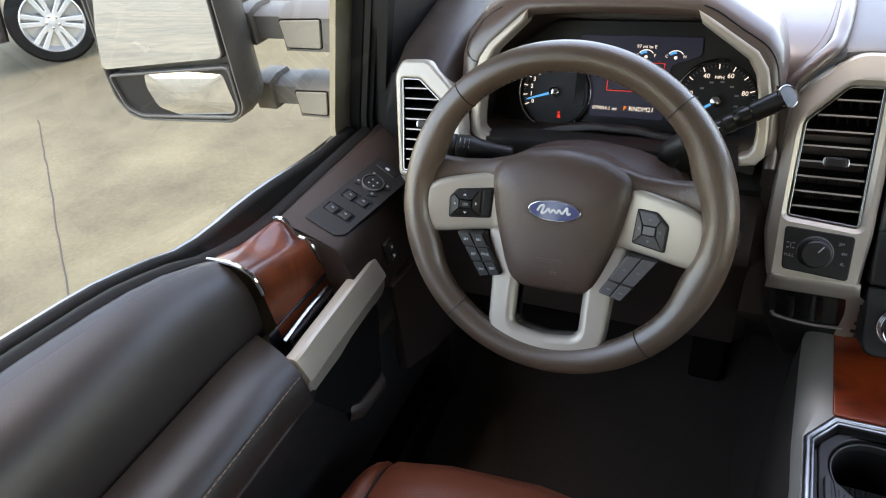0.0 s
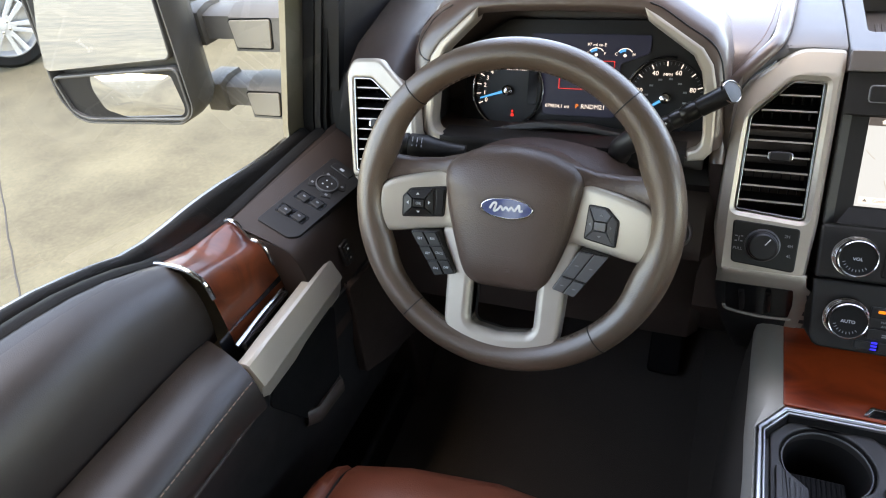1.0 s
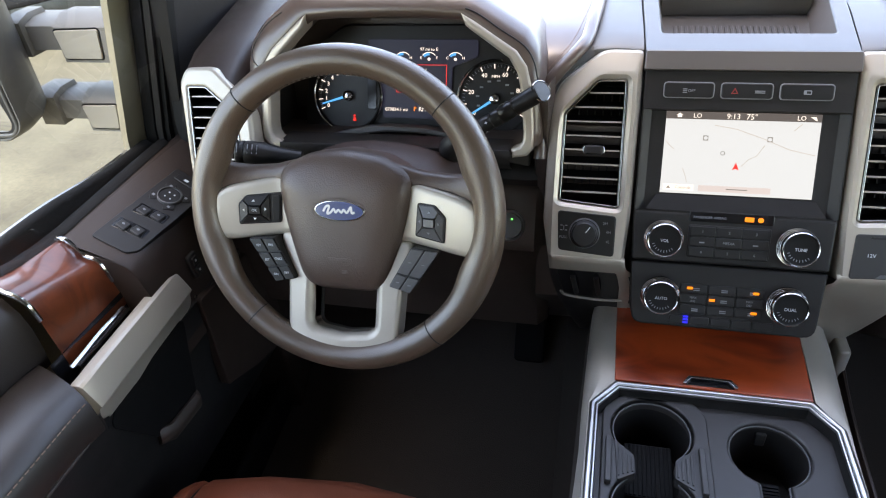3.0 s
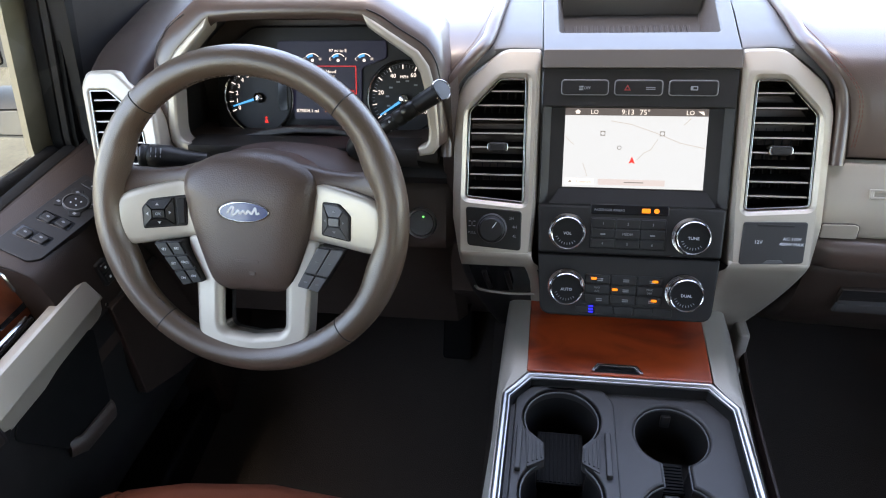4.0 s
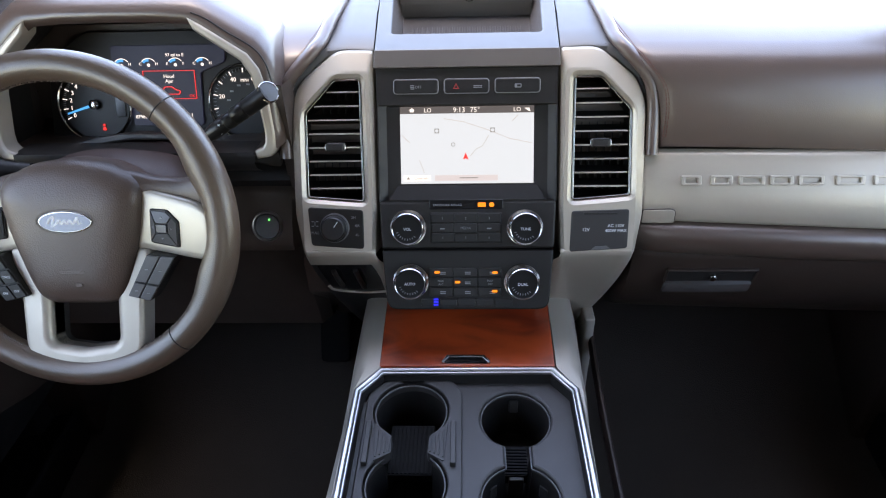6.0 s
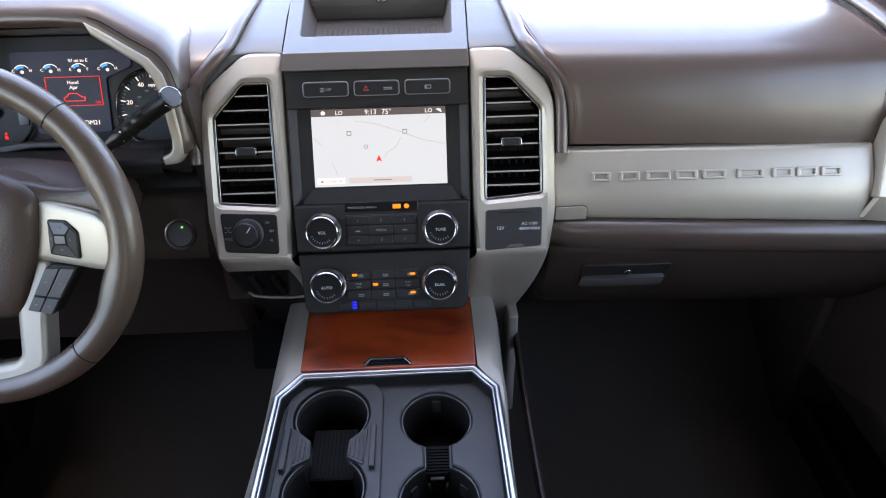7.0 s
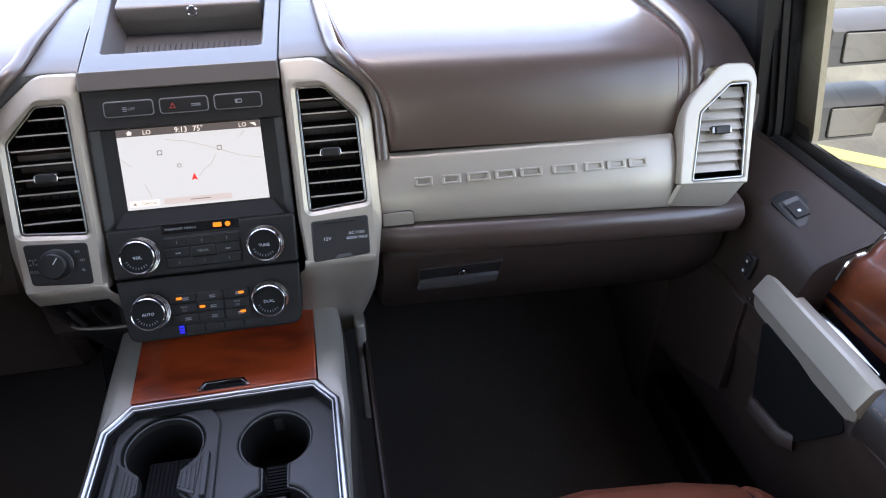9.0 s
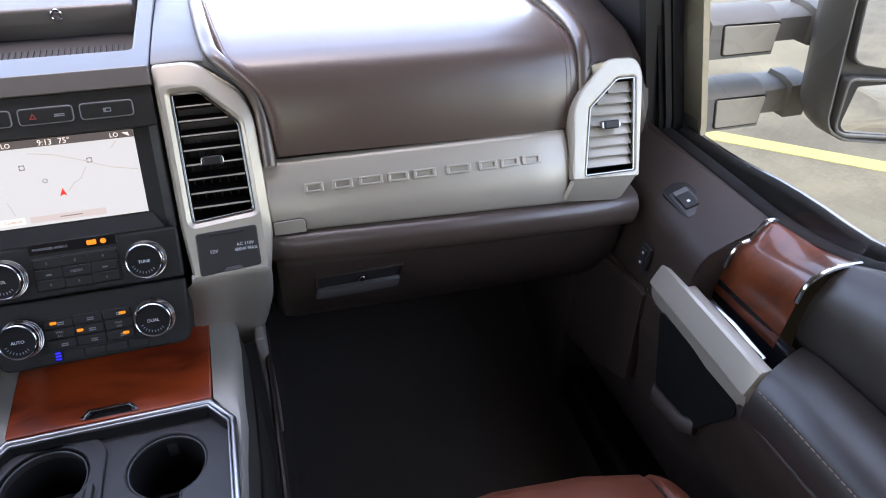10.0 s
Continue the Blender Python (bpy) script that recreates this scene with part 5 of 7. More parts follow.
    # visor lip under the dials
    lip = rounded([(-0.185, -0.0695), (-0.155, -0.067), (-0.123, -0.064), (-0.104, -0.053), (-0.075, -0.0455), (-0.044, -0.0412), (0.019, -0.042), (0.071, -0.0495), (0.105, -0.058), (0.172, -0.066),
                   (0.172, -0.092), (0.110, -0.076), (0.076, -0.060), (0.0285, -0.0515), (-0.030, -0.0500), (-0.070, -0.056), (-0.093, -0.066), (-0.117, -0.082), (-0.185, -0.095)], 0.004, 2)
    plate("lower_lip", lip, G, 0.01, 0.052, GREY, dash, 0.003, label="black lip below the instruments")


def driver_lower():
    """Moulded panel with the start button below the instruments, and the steering column shroud."""
    rows = []
    for x in (-0.74, -0.60, -0.30, -0.24, -0.225):
        d = 0.02 if x > -0.23 else 0
        rows.append([(x, y + d, z) for y, z in ((0.06, 1.385), (0.027, 1.380), (0.018, 1.372), (-0.002, 1.332), (-0.012, 1.310), (-0.010, 1.299), (0.012, 1.287), (0.06, 1.10), (0.2, 1.05))])
    part("knee_panel", loft(bmesh.new(), rows), BROWN_HARD, dash, "dark brown knee panel", 50)
    rows = [[(x, y, z) for y, z in ((0.12, 1.395), (0.048, 1.410), (0.034, 1.404), (0.026, 1.39), (0.03, 1.372))] for x in (-0.63, -0.24)]
    part("switch_band", loft(bmesh.new(), rows), BLACK, dash, "black band under the instruments")
    f = Plane((-0.274, -0.0015, 1.334), (1, 0, 0), (0, 0.45, 0.9))
    b = thing("start_button", "round engine start button with a bright ring", "button", at=f.o)
    part("ring", lathe(bmesh.new(), [(0.0215, -0.01), (0.0215, 0.002), (0.020, 0.0045), (0.0185, 0.004), (0.0175, 0.001)], f, 40, caps=False), BRIGHT_TRIM, b)
    part("button_face", lathe(bmesh.new(), [(0.0178, 0.0), (0.0165, 0.002), (0.001, 0.0028)], f, 36), KEY_GREY, b)
    part("button_lamp", lathe(bmesh.new(), [(0.0018, 0.002), (0.0012, 0.0032), (0.0002, 0.0034)], f.at(0.003, 0.009), 12), LIT_GREEN, b)


def floor_console():
    con = thing("floor_console", "satin champagne floor console with wood lid and cup holders", "console")
    D = Plane((0, 0, 1.170), (1, 0, 0), (0, 1, 0))
    # wood lid that climbs to the climate panel
    W = Plane((0, -0.1115, 1.1765), (1, 0, 0), (0, 1, 0.12))
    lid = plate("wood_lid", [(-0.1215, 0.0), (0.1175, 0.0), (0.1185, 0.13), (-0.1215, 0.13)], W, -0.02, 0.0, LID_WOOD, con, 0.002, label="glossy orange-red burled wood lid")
    bm = bmesh.new()
    bar = [(-0.0365, 0.004), (-0.0290, 0.0150), (0.0220, 0.0150), (0.0300, 0.004)]
    ends = rounded(bar + [(0.0262, 0.004), (0.0195, 0.0115), (-0.0265, 0.0115), (-0.0325, 0.004)], 0.0008, 2)
    plate("lid_pull", ends, W, -0.002, 0.0058, CHROME, lid, 0.0012, label="bright lid pull")
    plate("pull_recess", bar, W, -0.002, 0.0008, GLOSS_BLACK, lid, 0.0003)
    # satin rails and side shell
    for s in (1, -1):
        rows, flank = [], []
        w = 0.004 if s < 0 else -0.004
        for y, z, xi, xo in ((0.02, 1.191, 0.1185, 0.153), (-0.02, 1.186, 0.1185, 0.155), (-0.1115, 1.175, 0.1195, 0.156 + w / 2), (-0.150, 1.169, 0.146, 0.157 + w / 2), (-0.21, 1.168, 0.148, 0.155 + w), (-0.31, 1.167, 0.148, 0.156 + 2 * w), (-0.75, 1.165, 0.155, 0.165 + w)):
            low = 0.95 if y < -0.09 else 1.0
            rows.append([(s * xi, y, z - 0.02), (s * xi, y, z), (s * (xi + xo) / 2, y, z + 0.001), (s * (xo - 0.006), y, z - 0.001), (s * xo, y, z - 0.007), (s * (xo + 0.002), y, z - 0.022)])
            flank.append([(s * (xo + 0.001), y, z - 0.020), (s * (xo + 0.006), y, z - 0.06), (s * (xo + 0.010), y, low), (s * (xo + 0.012), y, 0.80)])
        part("console_side", loft(bmesh.new(), rows), RAIL, con, "satin champagne console rail", 45)
        part("console_flank", loft(bmesh.new(), flank), CARPET, con, "black carpeted console flank", 45)
        if s < 0:
            continue
        strip = [(s * 0.190, 0.05, 1.13), (s * 0.190, -0.05, 1.10), (s * 0.190, -0.2, 1.085), (s * 0.190, -0.5, 1.08)]
        part("flank_strip", tube(bmesh.new(), smooth_path(strip, 5), 0.005, 0.012, 10, (0, 0, 1)), DOOR_HARD, con, "brown moulded flank strip")
    # chrome trim round the tray
    tr = [(-0.158, -0.62), (-0.1515, -0.152), (-0.1205, -0.112), (0.1165, -0.110), (0.1455, -0.149), (0.150, -0.62)]
    bm = bmesh.new()
    for w0, w1, z, r in ((0.0, 0.0072, 0.006, 0.0032), (0.0078, 0.0108, 0.0042, 0.0014)):
        slab(bm, inset(tr, w0), D, -0.01, z, r, [inset(tr, w1)], r)
    part("chrome_trim", bm, BRIGHT_TRIM, con, "bright double trim round the cup tray")

    def keyhole(cx, y1, r1, y2, r2, w0, w1):
        """Outline of two round wells joined by a slot from cx+w0 to cx+w1."""
        out = []
        a0, a1 = math.acos(w1 / r1), math.acos(w0 / r1)
        for t in np.linspace(-a0, math.tau - a1, 30):
            out.append((cx + r1 * math.cos(t), y1 + r1 * math.sin(t)))
        b0, b1 = math.acos(w0 / r2), math.acos(w1 / r2)
        for t in np.linspace(b0, math.tau + b1, 30):
            out.append((cx + r2 * math.cos(t), y2 + r2 * math.sin(t)))
        return out

    kl = keyhole(-0.0745, -0.1735, 0.0475, -0.2827, 0.048, -0.030, 0.030)
    kr = keyhole(0.0603, -0.1815, 0.0455, -0.2975, 0.047, -0.0165, 0.0165)
    deck = inset(tr, 0.011)
    T = D.at(0, 0, -0.016)
    plate("cup_tray", deck, T, -0.012, 0.0, TRAY, con, 0.001, [kl, kr], 0.003, "dark grey cup holder tray")
    raised = rounded([(-0.138, -0.60), (-0.134, -0.146), (-0.112, -0.1225), (-0.022, -0.1215), (-0.008, -0.142), (-0.007, -0.60)], 0.008)
    bm = slab(bmesh.new(), raised, T, 0.0, 0.006, 0.002, [inset(kl, -0.002)], 0.002)
    part("tray_insert", bm, TRAY, con, "raised grey insert round the driver's cup wells")
    for name, kh, top in (("driver_cup_well", kl, 0.004), ("passenger_cup_well", kr, -0.002)):
        bm = bmesh.new()
        loft(bm, [[T.p(a, b, d) for a, b in inset(kh, e)] for d, e in ((top, -0.001), (-0.02, 0.0005), (-0.085, 0.003))], closed=True)
        bm.faces.new([bm.verts.new(T.p(a, b, -0.085)) for a, b in inset(kh, 0.003)])
        part(name, bm, BLACK, con, "black cup well")
        bm = bmesh.new()
        part("well_rim", tube(bm, [T.p(a, b, top - 0.004) for a, b in inset(kh, 0.001)], 0.0012, 0.0012, 6, (0, 0, 1), closed=True), KEY_GREY, con)
    # ribbed mats: a base sheet with ribs proud of it
    mat_d = plate("ribbed_mat", rounded(rect(-0.1040, -0.239, -0.0450, -0.160), 0.003), T, -0.055, -0.042, RUBBER, con, 0.001, label="ribbed rubber strip")
    for k in range(11):
        x = -0.1030 + k * 0.0053
        plate("mat_rib", rect(x, -0.237, x + 0.0036, -0.162), T, -0.044, -0.0405, RUBBER, mat_d, 0.0006)
    mat_b = plate("ribbed_mat", rounded(rect(-0.110, -0.322, -0.038, -0.246), 0.010), T, -0.086, -0.078, RUBBER, con, 0.001, label="ribbed rubber cup mat")
    for k in range(13):
        x = -0.1085 + k * 0.0053
        h = 0.036 * math.sqrt(max(0.05, 1 - ((x + 0.0725) / 0.040) ** 2))
        plate("mat_rib", rect(x, -0.284 - h, x + 0.0036, -0.284 + h), T, -0.080, -0.0755, RUBBER, mat_b, 0.0006)
    mat_p = plate("ribbed_mat", rounded([(0.0455, -0.240), (0.0735, -0.240), (0.0768, -0.195), (0.0440, -0.195)], 0.002), T, -0.055, -0.040, RUBBER, con, 0.001, label="ribbed rubber strip")
    for k in range(9):
        plate("mat_rib", rect(0.0455, -0.2015 - k * 0.0046, 0.0745, -0.1985 - k * 0.0046), T, -0.042, -0.0385, RUBBER, mat_p, 0.0006)
    # ribbed finger grips at the sides of the driver's slot
    for s, xc in ((-1, -0.1085), (1, -0.0365)):
        poly = [(xc + s * 0.0105, -0.196), (xc - s * 0.0125, -0.2165), (xc - s * 0.0140, -0.2410), (xc + s * 0.0070, -0.2535)]
        gr = plate("finger_grip", rounded(poly, 0.0025), T, -0.008, 0.0075, TRAY, con, 0.0015, label="ribbed graphite finger grip")
        for k in range(4):
            x = xc - s * 0.0105 + s * 0.0052 * k
            b0, b1 = -0.2205 + 0.0045 * k, -0.2400 - 0.0026 * k
            plate("rib", rounded(rect(x - 0.0012, b1, x + 0.0012, b0), 0.0008, 2), T, 0.007, 0.0090, GREY, gr, 0.0006)
        plate("grip_bar", rounded(rect(xc + s * 0.0175 - 0.0035, -0.260, xc + s * 0.0175 + 0.0035, -0.197), 0.0015), T, 0, 0.0135, TRAY, con, 0.0015)
    # clips in the passenger wells
    for at, u, w, h in (((0.0612, -0.1385, 1.126), (1, 0, 0), 0.0062, 0.0105), ((0.0595, -0.2428, 1.096), (1, 0, 0), 0.0095, 0.016),
                        ((0.0290, -0.2635, 1.114), (0.75, 0.66, 0), 0.006, 0.011), ((0.0915, -0.2635, 1.114), (0.75, -0.66, 0), 0.006, 0.011)):
        plate("cup_clip", rounded(rect(-w, -h, w, h), 0.002), Plane(at, u, (0, 0, 1)), -0.004, 0.002, TRAY, con, 0.0012)
    bm = bmesh.new()
    loft(bm, [[T.p(a, b, 0.016) for a, b in deck], [T.p(a, b, -0.002) for a, b in inset(deck, 0.001)]], closed=True)
    part("tray_wall", bm, BLACK, con)
    for s in (1,):
        bm = bmesh.new()
        block(bm, (min(s * 0.176, s * 0.192), 0.0, 0.95), (max(s * 0.176, s * 0.192), 0.07, 1.16), 0.006)
        part("side_fillet", bm, RAIL, con)
    bm = bmesh.new()
    block(bm, (-0.15, -1.25, 0.80), (0.15, -0.62, 1.19), 0.02)
    part("console_bin", bm, DOOR_PAD, con, "padded rear console bin")
    return con


# ---- steering wheel and column ----
Q = Plane((-0.454, -0.131, 1.422), (1, 0.0, 0), (0, 0.3844, 0.9232))


def steering_wheel():
    w = thing("steering_wheel", "taupe leather steering wheel with satin champagne spokes", "steering wheel", at=Q.o)
    R, n = 0.1775, 120
    rows = []
    for k in range(n + 1):
        a = math.tau * k / n
        c, s = math.cos(a), math.sin(a)
        side = abs(c) ** 3
        grip = sum(math.exp(-(((math.degrees(a) - g + 180) % 360 - 180) / w0) ** 2) for g, w0 in ((22, 9), (158, 9), (-20, 10), (200, 10)))
        ra, rb = 0.0172 + 0.0010 * side, 0.0165 + 0.002 * side
        rows.append([Q.p((R + (ra + (0.0055 * grip if math.cos(t) < 0 else 0)) * math.cos(t)) * c, (R + (ra + (0.0055 * grip if math.cos(t) < 0 else 0)) * math.cos(t)) * s, rb * math.sin(t)) for t in np.linspace(0, math.tau, 24, endpoint=False)])
    rim = part("rim", loft(bmesh.new(), rows, closed=True), RIM, w, "taupe leather rim with stitched seams", 80)
    for deg in (133, 47, 229.5, 310.5):
        a = radians(deg)
        c, s = math.cos(a), math.sin(a)
        side = abs(c) ** 3
        ra, rb = 0.0172 + 0.0010 * side, 0.0165 + 0.002 * side
        pts = [Q.p((R + ra * math.cos(t)) * c, (R + ra * math.cos(t)) * s, rb * math.sin(t)) for t in np.linspace(0, math.tau, 28, endpoint=False)]
        part("seam", tube(bmesh.new(), pts, 0.0008, 0.0008, 6, Q.v * c - Q.u * s, closed=True), BLACK, rim, "dark leather seam")
    for a0, a1 in ((50, 130), (136, 150), (206, 227), (233, 250), (290, 308), (313, 334), (30, 44)):
        pts = [Q.p((R - 0.0168) * math.cos(t), (R - 0.0168) * math.sin(t), 0.005) for t in np.radians(np.linspace(a0, a1, 60))]
        part("rim_stitching", stitches(bmesh.new(), pts, 0.004, 0.003, 0.0007), BROWN_HARD, rim)

    # satin side spokes, dished towards the hub
    top = [(0.060, 0.043), (0.083, 0.0415), (0.147, 0.0275), (0.158, 0.0215), (0.1645, 0.0125), (0.1675, 0.002)]
    bot = [(0.060, -0.030), (0.086, -0.032), (0.148, -0.0405), (0.158, -0.0395), (0.1645, -0.0335), (0.1675, -0.024)]

    def dish(u):
        return -0.011 + 0.018 * min(1.0, max(0.0, (u - 0.083) / 0.08))

    for s in (1, -1):
        rows = []
        for u in (0.060, 0.075, 0.083, 0.095, 0.11, 0.125, 0.14, 0.15, 0.157, 0.162, 0.1655, 0.1672, 0.1675):
            v0, v1 = float(np.interp(u, [q[0] for q in bot], [q[1] for q in bot])), float(np.interp(u, [q[0] for q in top], [q[1] for q in top]))
            e = 0.004 * max(0.0, (u - 0.164) / 0.0035) ** 2
            prof = [(v0, -0.024), (v0, -0.006), (v0 + 0.0012, -0.0025), (v0 + 0.004, -0.0005), (v0 + 0.009, 0.0), ((v0 + v1) / 2, 0.0003), (v1 - 0.009, 0.0), (v1 - 0.004, -0.0005), (v1 - 0.0012, -0.0025), (v1, -0.006), (v1, -0.024)]
            rows.append([Q.p(s * u, v, dish(u) + d - (e if d > -0.02 else 0)) for v, d in prof])
        rows.append([p - Q.n * 0.02 for p in rows[-1]])
        part("spoke", loft(bmesh.new(), rows), SILVER, w, "satin champagne side spoke", 60)
        # leather bridge above the spoke, running into the rim
        rows = []
        for u, v0, v1, d in ((0.045, 0.030, 0.066, -0.004), (0.070, 0.030, 0.060, -0.010), (0.095, 0.030, 0.0535, -0.013), (0.125, 0.024, 0.0515, -0.011), (0.150, 0.018, 0.0535, -0.004), (0.166, 0.010, 0.062, 0.003), (0.176, 0.002, 0.070, 0.004)):
            rows.append([Q.p(s * u, v, dd) for v, dd in ((v0, d - 0.012), (v0, d - 0.003), (v0 + 0.005, d), ((v0 + v1) / 2, d + 0.001), (v1 - 0.005, d - 0.001), (v1 - 0.001, d - 0.005), (v1, d - 0.016))])
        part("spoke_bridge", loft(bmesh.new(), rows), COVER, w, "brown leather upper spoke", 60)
    # lower fork
    F = Plane(Q.p(0, 0, -0.0175), Q.u, Q.v - Q.n * 0.15)
    K = Q.at(0, 0, 0.002)
    fork = rounded([(-0.086, -0.028), (-0.0735, -0.090), (-0.0715, -0.146), (-0.062, -0.167), (-0.03, -0.1780), (0.03, -0.1780), (0.062, -0.167), (0.0715, -0.146), (0.0735, -0.090), (0.086, -0.028)], 0.010)
    gap = rounded([(-0.040, -0.08), (-0.040, -0.138), (-0.034, -0.1445), (0, -0.149), (0.034, -0.1445), (0.040, -0.138), (0.040, -0.08)], 0.004)
    plate("lower_spoke", fork, F, -0.026, 0.0020, SILVER, w, 0.007, [gap], 0.010, "satin champagne lower fork spoke", 5)
    bm = bmesh.new()
    loft(bm, [[F.p(a, b, -0.008) for a, b in gap], [F.p(a, b, -0.036) for a, b in gap]], closed=True)
    part("fork_lining", bm, GREY, w)
    # airbag cover, domed
    half = [(0.0, 0.0765), (0.045, 0.0705), (0.074, 0.057), (0.0825, 0.046), (0.0830, 0.030), (0.0775, -0.004), (0.071, -0.030), (0.059, -0.070), (0.051, -0.087), (0.036, -0.0950)]
    hub = rounded(mirrored(half)[:-1] + half, 0.010)
    bm = bmesh.new()
    rows = []
    for e, d in ((0.0, -0.040), (0.0, -0.014), (0.0008, -0.0085), (0.003, -0.0035), (0.007, 0.0010), (0.013, 0.0045), (0.022, 0.0070), (0.034, 0.0085), (0.048, 0.0092)):
        poly = [(a * (1 - e / 0.081), -0.008 + (b + 0.008) * (1 - e / 0.086)) for a, b in hub]
        rows.append([Q.p(a, b, d - (max(b - 0.030, 0) ** 1.2) * 0.40) for a, b in poly])
    loft(bm, rows, closed=True)
    bm.faces.new([bm.verts.new(p) for p in rows[-1]])
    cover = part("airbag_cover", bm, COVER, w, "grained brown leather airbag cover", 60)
    e = Q.at(0.001, 0.0065, 0.0080)
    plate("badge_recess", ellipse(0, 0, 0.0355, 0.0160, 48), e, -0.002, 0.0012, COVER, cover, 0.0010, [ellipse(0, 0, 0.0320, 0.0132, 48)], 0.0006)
    plate("badge_rim", ellipse(0, 0, 0.0312, 0.0126, 48), e, 0, 0.0028, CHROME, cover, 0.0012, label="oval blue badge with a bright rim")
    plate("badge", ellipse(0, 0, 0.0296, 0.0111, 48), e, 0.001, 0.0032, BLUE, cover, 0.0004)
    # pale flourish on the badge
    flow = [(-0.0195, -0.0015), (-0.0160, 0.0045), (-0.0120, 0.0050), (-0.0145, -0.0035), (-0.0100, -0.0020), (-0.0065, 0.0022), (-0.0040, -0.0020), (-0.0005, 0.0015), (0.0030, -0.0018), (0.0060, 0.0018), (0.0095, -0.0018), (0.0125, 0.0020), (0.0150, 0.0052), (0.0160, -0.0015), (0.0195, -0.0005)]
    part("badge_mark", tube(bmesh.new(), smooth_path([e.p(a, b, 0.0033) for a, b in flow], 5), 0.0013, 0.0003, 6, Q.n), WHITE_MARK, cover)
    for a, b, ww in ((0.0, -0.053, 0.03), (0.006, -0.068, 0.008)):
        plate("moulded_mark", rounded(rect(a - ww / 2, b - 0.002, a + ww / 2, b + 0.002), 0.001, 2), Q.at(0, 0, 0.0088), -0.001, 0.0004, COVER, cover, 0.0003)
    # finger controls, set on the dished spokes
    for s in (-1, 1):
        A = Plane(Q.p(0, 0, -0.0297), Q.u + Q.n * 0.225 * s, Q.v)
        pad = [(0.083, 0.0215), (0.128, 0.0165), (0.1375, 0.006), (0.1375, -0.0200), (0.085, -0.0165)] if s < 0 else [(0.093, 0.0185), (0.1155, 0.0175), (0.1300, 0.004), (0.1285, -0.0265), (0.0905, -0.0215)]
        pad = [(s * a, b) for a, b in pad]
        plate("control_pad", rounded(pad, 0.003), A, -0.004, 0.0022, BLACK, w, 0.0012, label="black four-way control pad")
        c = (s * (0.1165 if s < 0 else 0.1105), -0.001 if s < 0 else -0.0035)
        f = A.at(c[0], c[1], 0.002)
        # Right-hand keys take the paler grey to paint in the sky they reflect.
        look_mat = KEY if s < 0 else KEY_GREY
        edge = [(0.0980, 0.0188), (0.1265, 0.0152), (0.1358, 0.0056), (0.1358, -0.0182), (0.0980, -0.0155)] if s < 0 else [(0.0945, 0.0168), (0.1150, 0.0158), (0.1282, 0.0034), (0.1268, -0.0245), (0.0923, -0.0200)]
        e0, e1, e2, e3, e4 = [Vector((s * a, b)) for a, b in edge]
        cut = e1.lerp(e2, 0.5)
        k0, k1, k2, k3 = [Vector((c[0] + s * a, c[1] + b)) for a, b in ((-0.0076, 0.0054), (0.0076, 0.0054), (0.0076, -0.0054), (-0.0076, -0.0054))]
        # four tilted keys round the middle one
        for inner, outer, tip in (((k0, k1), (cut, e1, e0), (0, 1)), ((k1, k2), (e3, e2, cut), (s, 0)), ((k2, k3), (e4, e3), (0, -1)), ((k3, k0), (e0, e4), (-s, 0))):
            bm = bmesh.new()
            ring = [tuple(p) for p in inner + outer]
            top = inset(ring, 0.0005)
            high = [0.0072 if i < 2 else 0.0036 for i in range(len(top))]
            soft = inset(ring, 0.0011)
            loft(bm, [[A.p(a, b, 0.0) for a, b in top], [A.p(a, b, h - 0.0007) for (a, b), h in zip(top, high)], [A.p(a, b, h) for (a, b), h in zip(soft, high)]], closed=True)
            bm.verts.ensure_lookup_table()
            bm.faces.new(bm.verts[-len(top):])
            key = part("arrow_key", bm, look_mat, w, sharp=20)
            m = sum(inner + outer, Vector((0, 0))) / (2 + len(outer))
            q = A.at(m.x, m.y, 0.0056).turn(-math.degrees(math.atan2(tip[0], tip[1])))
            plate("arrow", [(-0.0022, -0.0012), (0.0022, -0.0012), (0, 0.0014)], q, -0.0016, 0.0004, WHITE_MARK if s < 0 else DIM_MARK, key, 0.0001)
        mid = plate("centre_key", rounded(rect(-0.0070, -0.0048, 0.0070, 0.0048), 0.0012), f, -0.002, 0.0058, look_mat, w, 0.001)
        if s < 0:
            words("OK", f.at(0, 0, 0.0059), 0.0048, WHITE_MARK, mid)
            plate("voice_key", rounded([(-0.0955, 0.0165), (-0.0855, 0.0175), (-0.0870, -0.0135), (-0.0955, -0.0145)], 0.0015), A, 0.0, 0.0034, KEY, w, 0.001)
        lower = [(0.121, -0.0355), (0.0865, -0.0330), (0.059, -0.0825), (0.086, -0.0890)]
        lower = [(s * a, b) for a, b in lower]
        plate("key_bank", rounded(lower, 0.003), K, -0.022, 0.0012, BLACK, w, 0.0015, label="black bank of cruise keys" if s < 0 else "black bank of phone keys")
        B0, B1, C, E = [Vector(p) for p in (lower[1], lower[0], lower[3], lower[2])]
        names = [["SET", "RES"], ["SET", "CNCL"], ["ON", "OFF"]]
        cuts = [0.0, 0.33, 0.66, 1.0] if s < 0 else [0.0, 0.64, 1.0]

        def at(x, y):
            return (B0.lerp(B1, x)).lerp(E.lerp(C, x), y)

        for r in range(len(cuts) - 1):
            for col in range(2):
                quad = [at(0.04 + 0.49 * col, cuts[r] + 0.02), at(0.48 + 0.49 * col, cuts[r] + 0.02), at(0.48 + 0.49 * col, cuts[r + 1] - 0.02), at(0.04 + 0.49 * col, cuts[r + 1] - 0.02)]
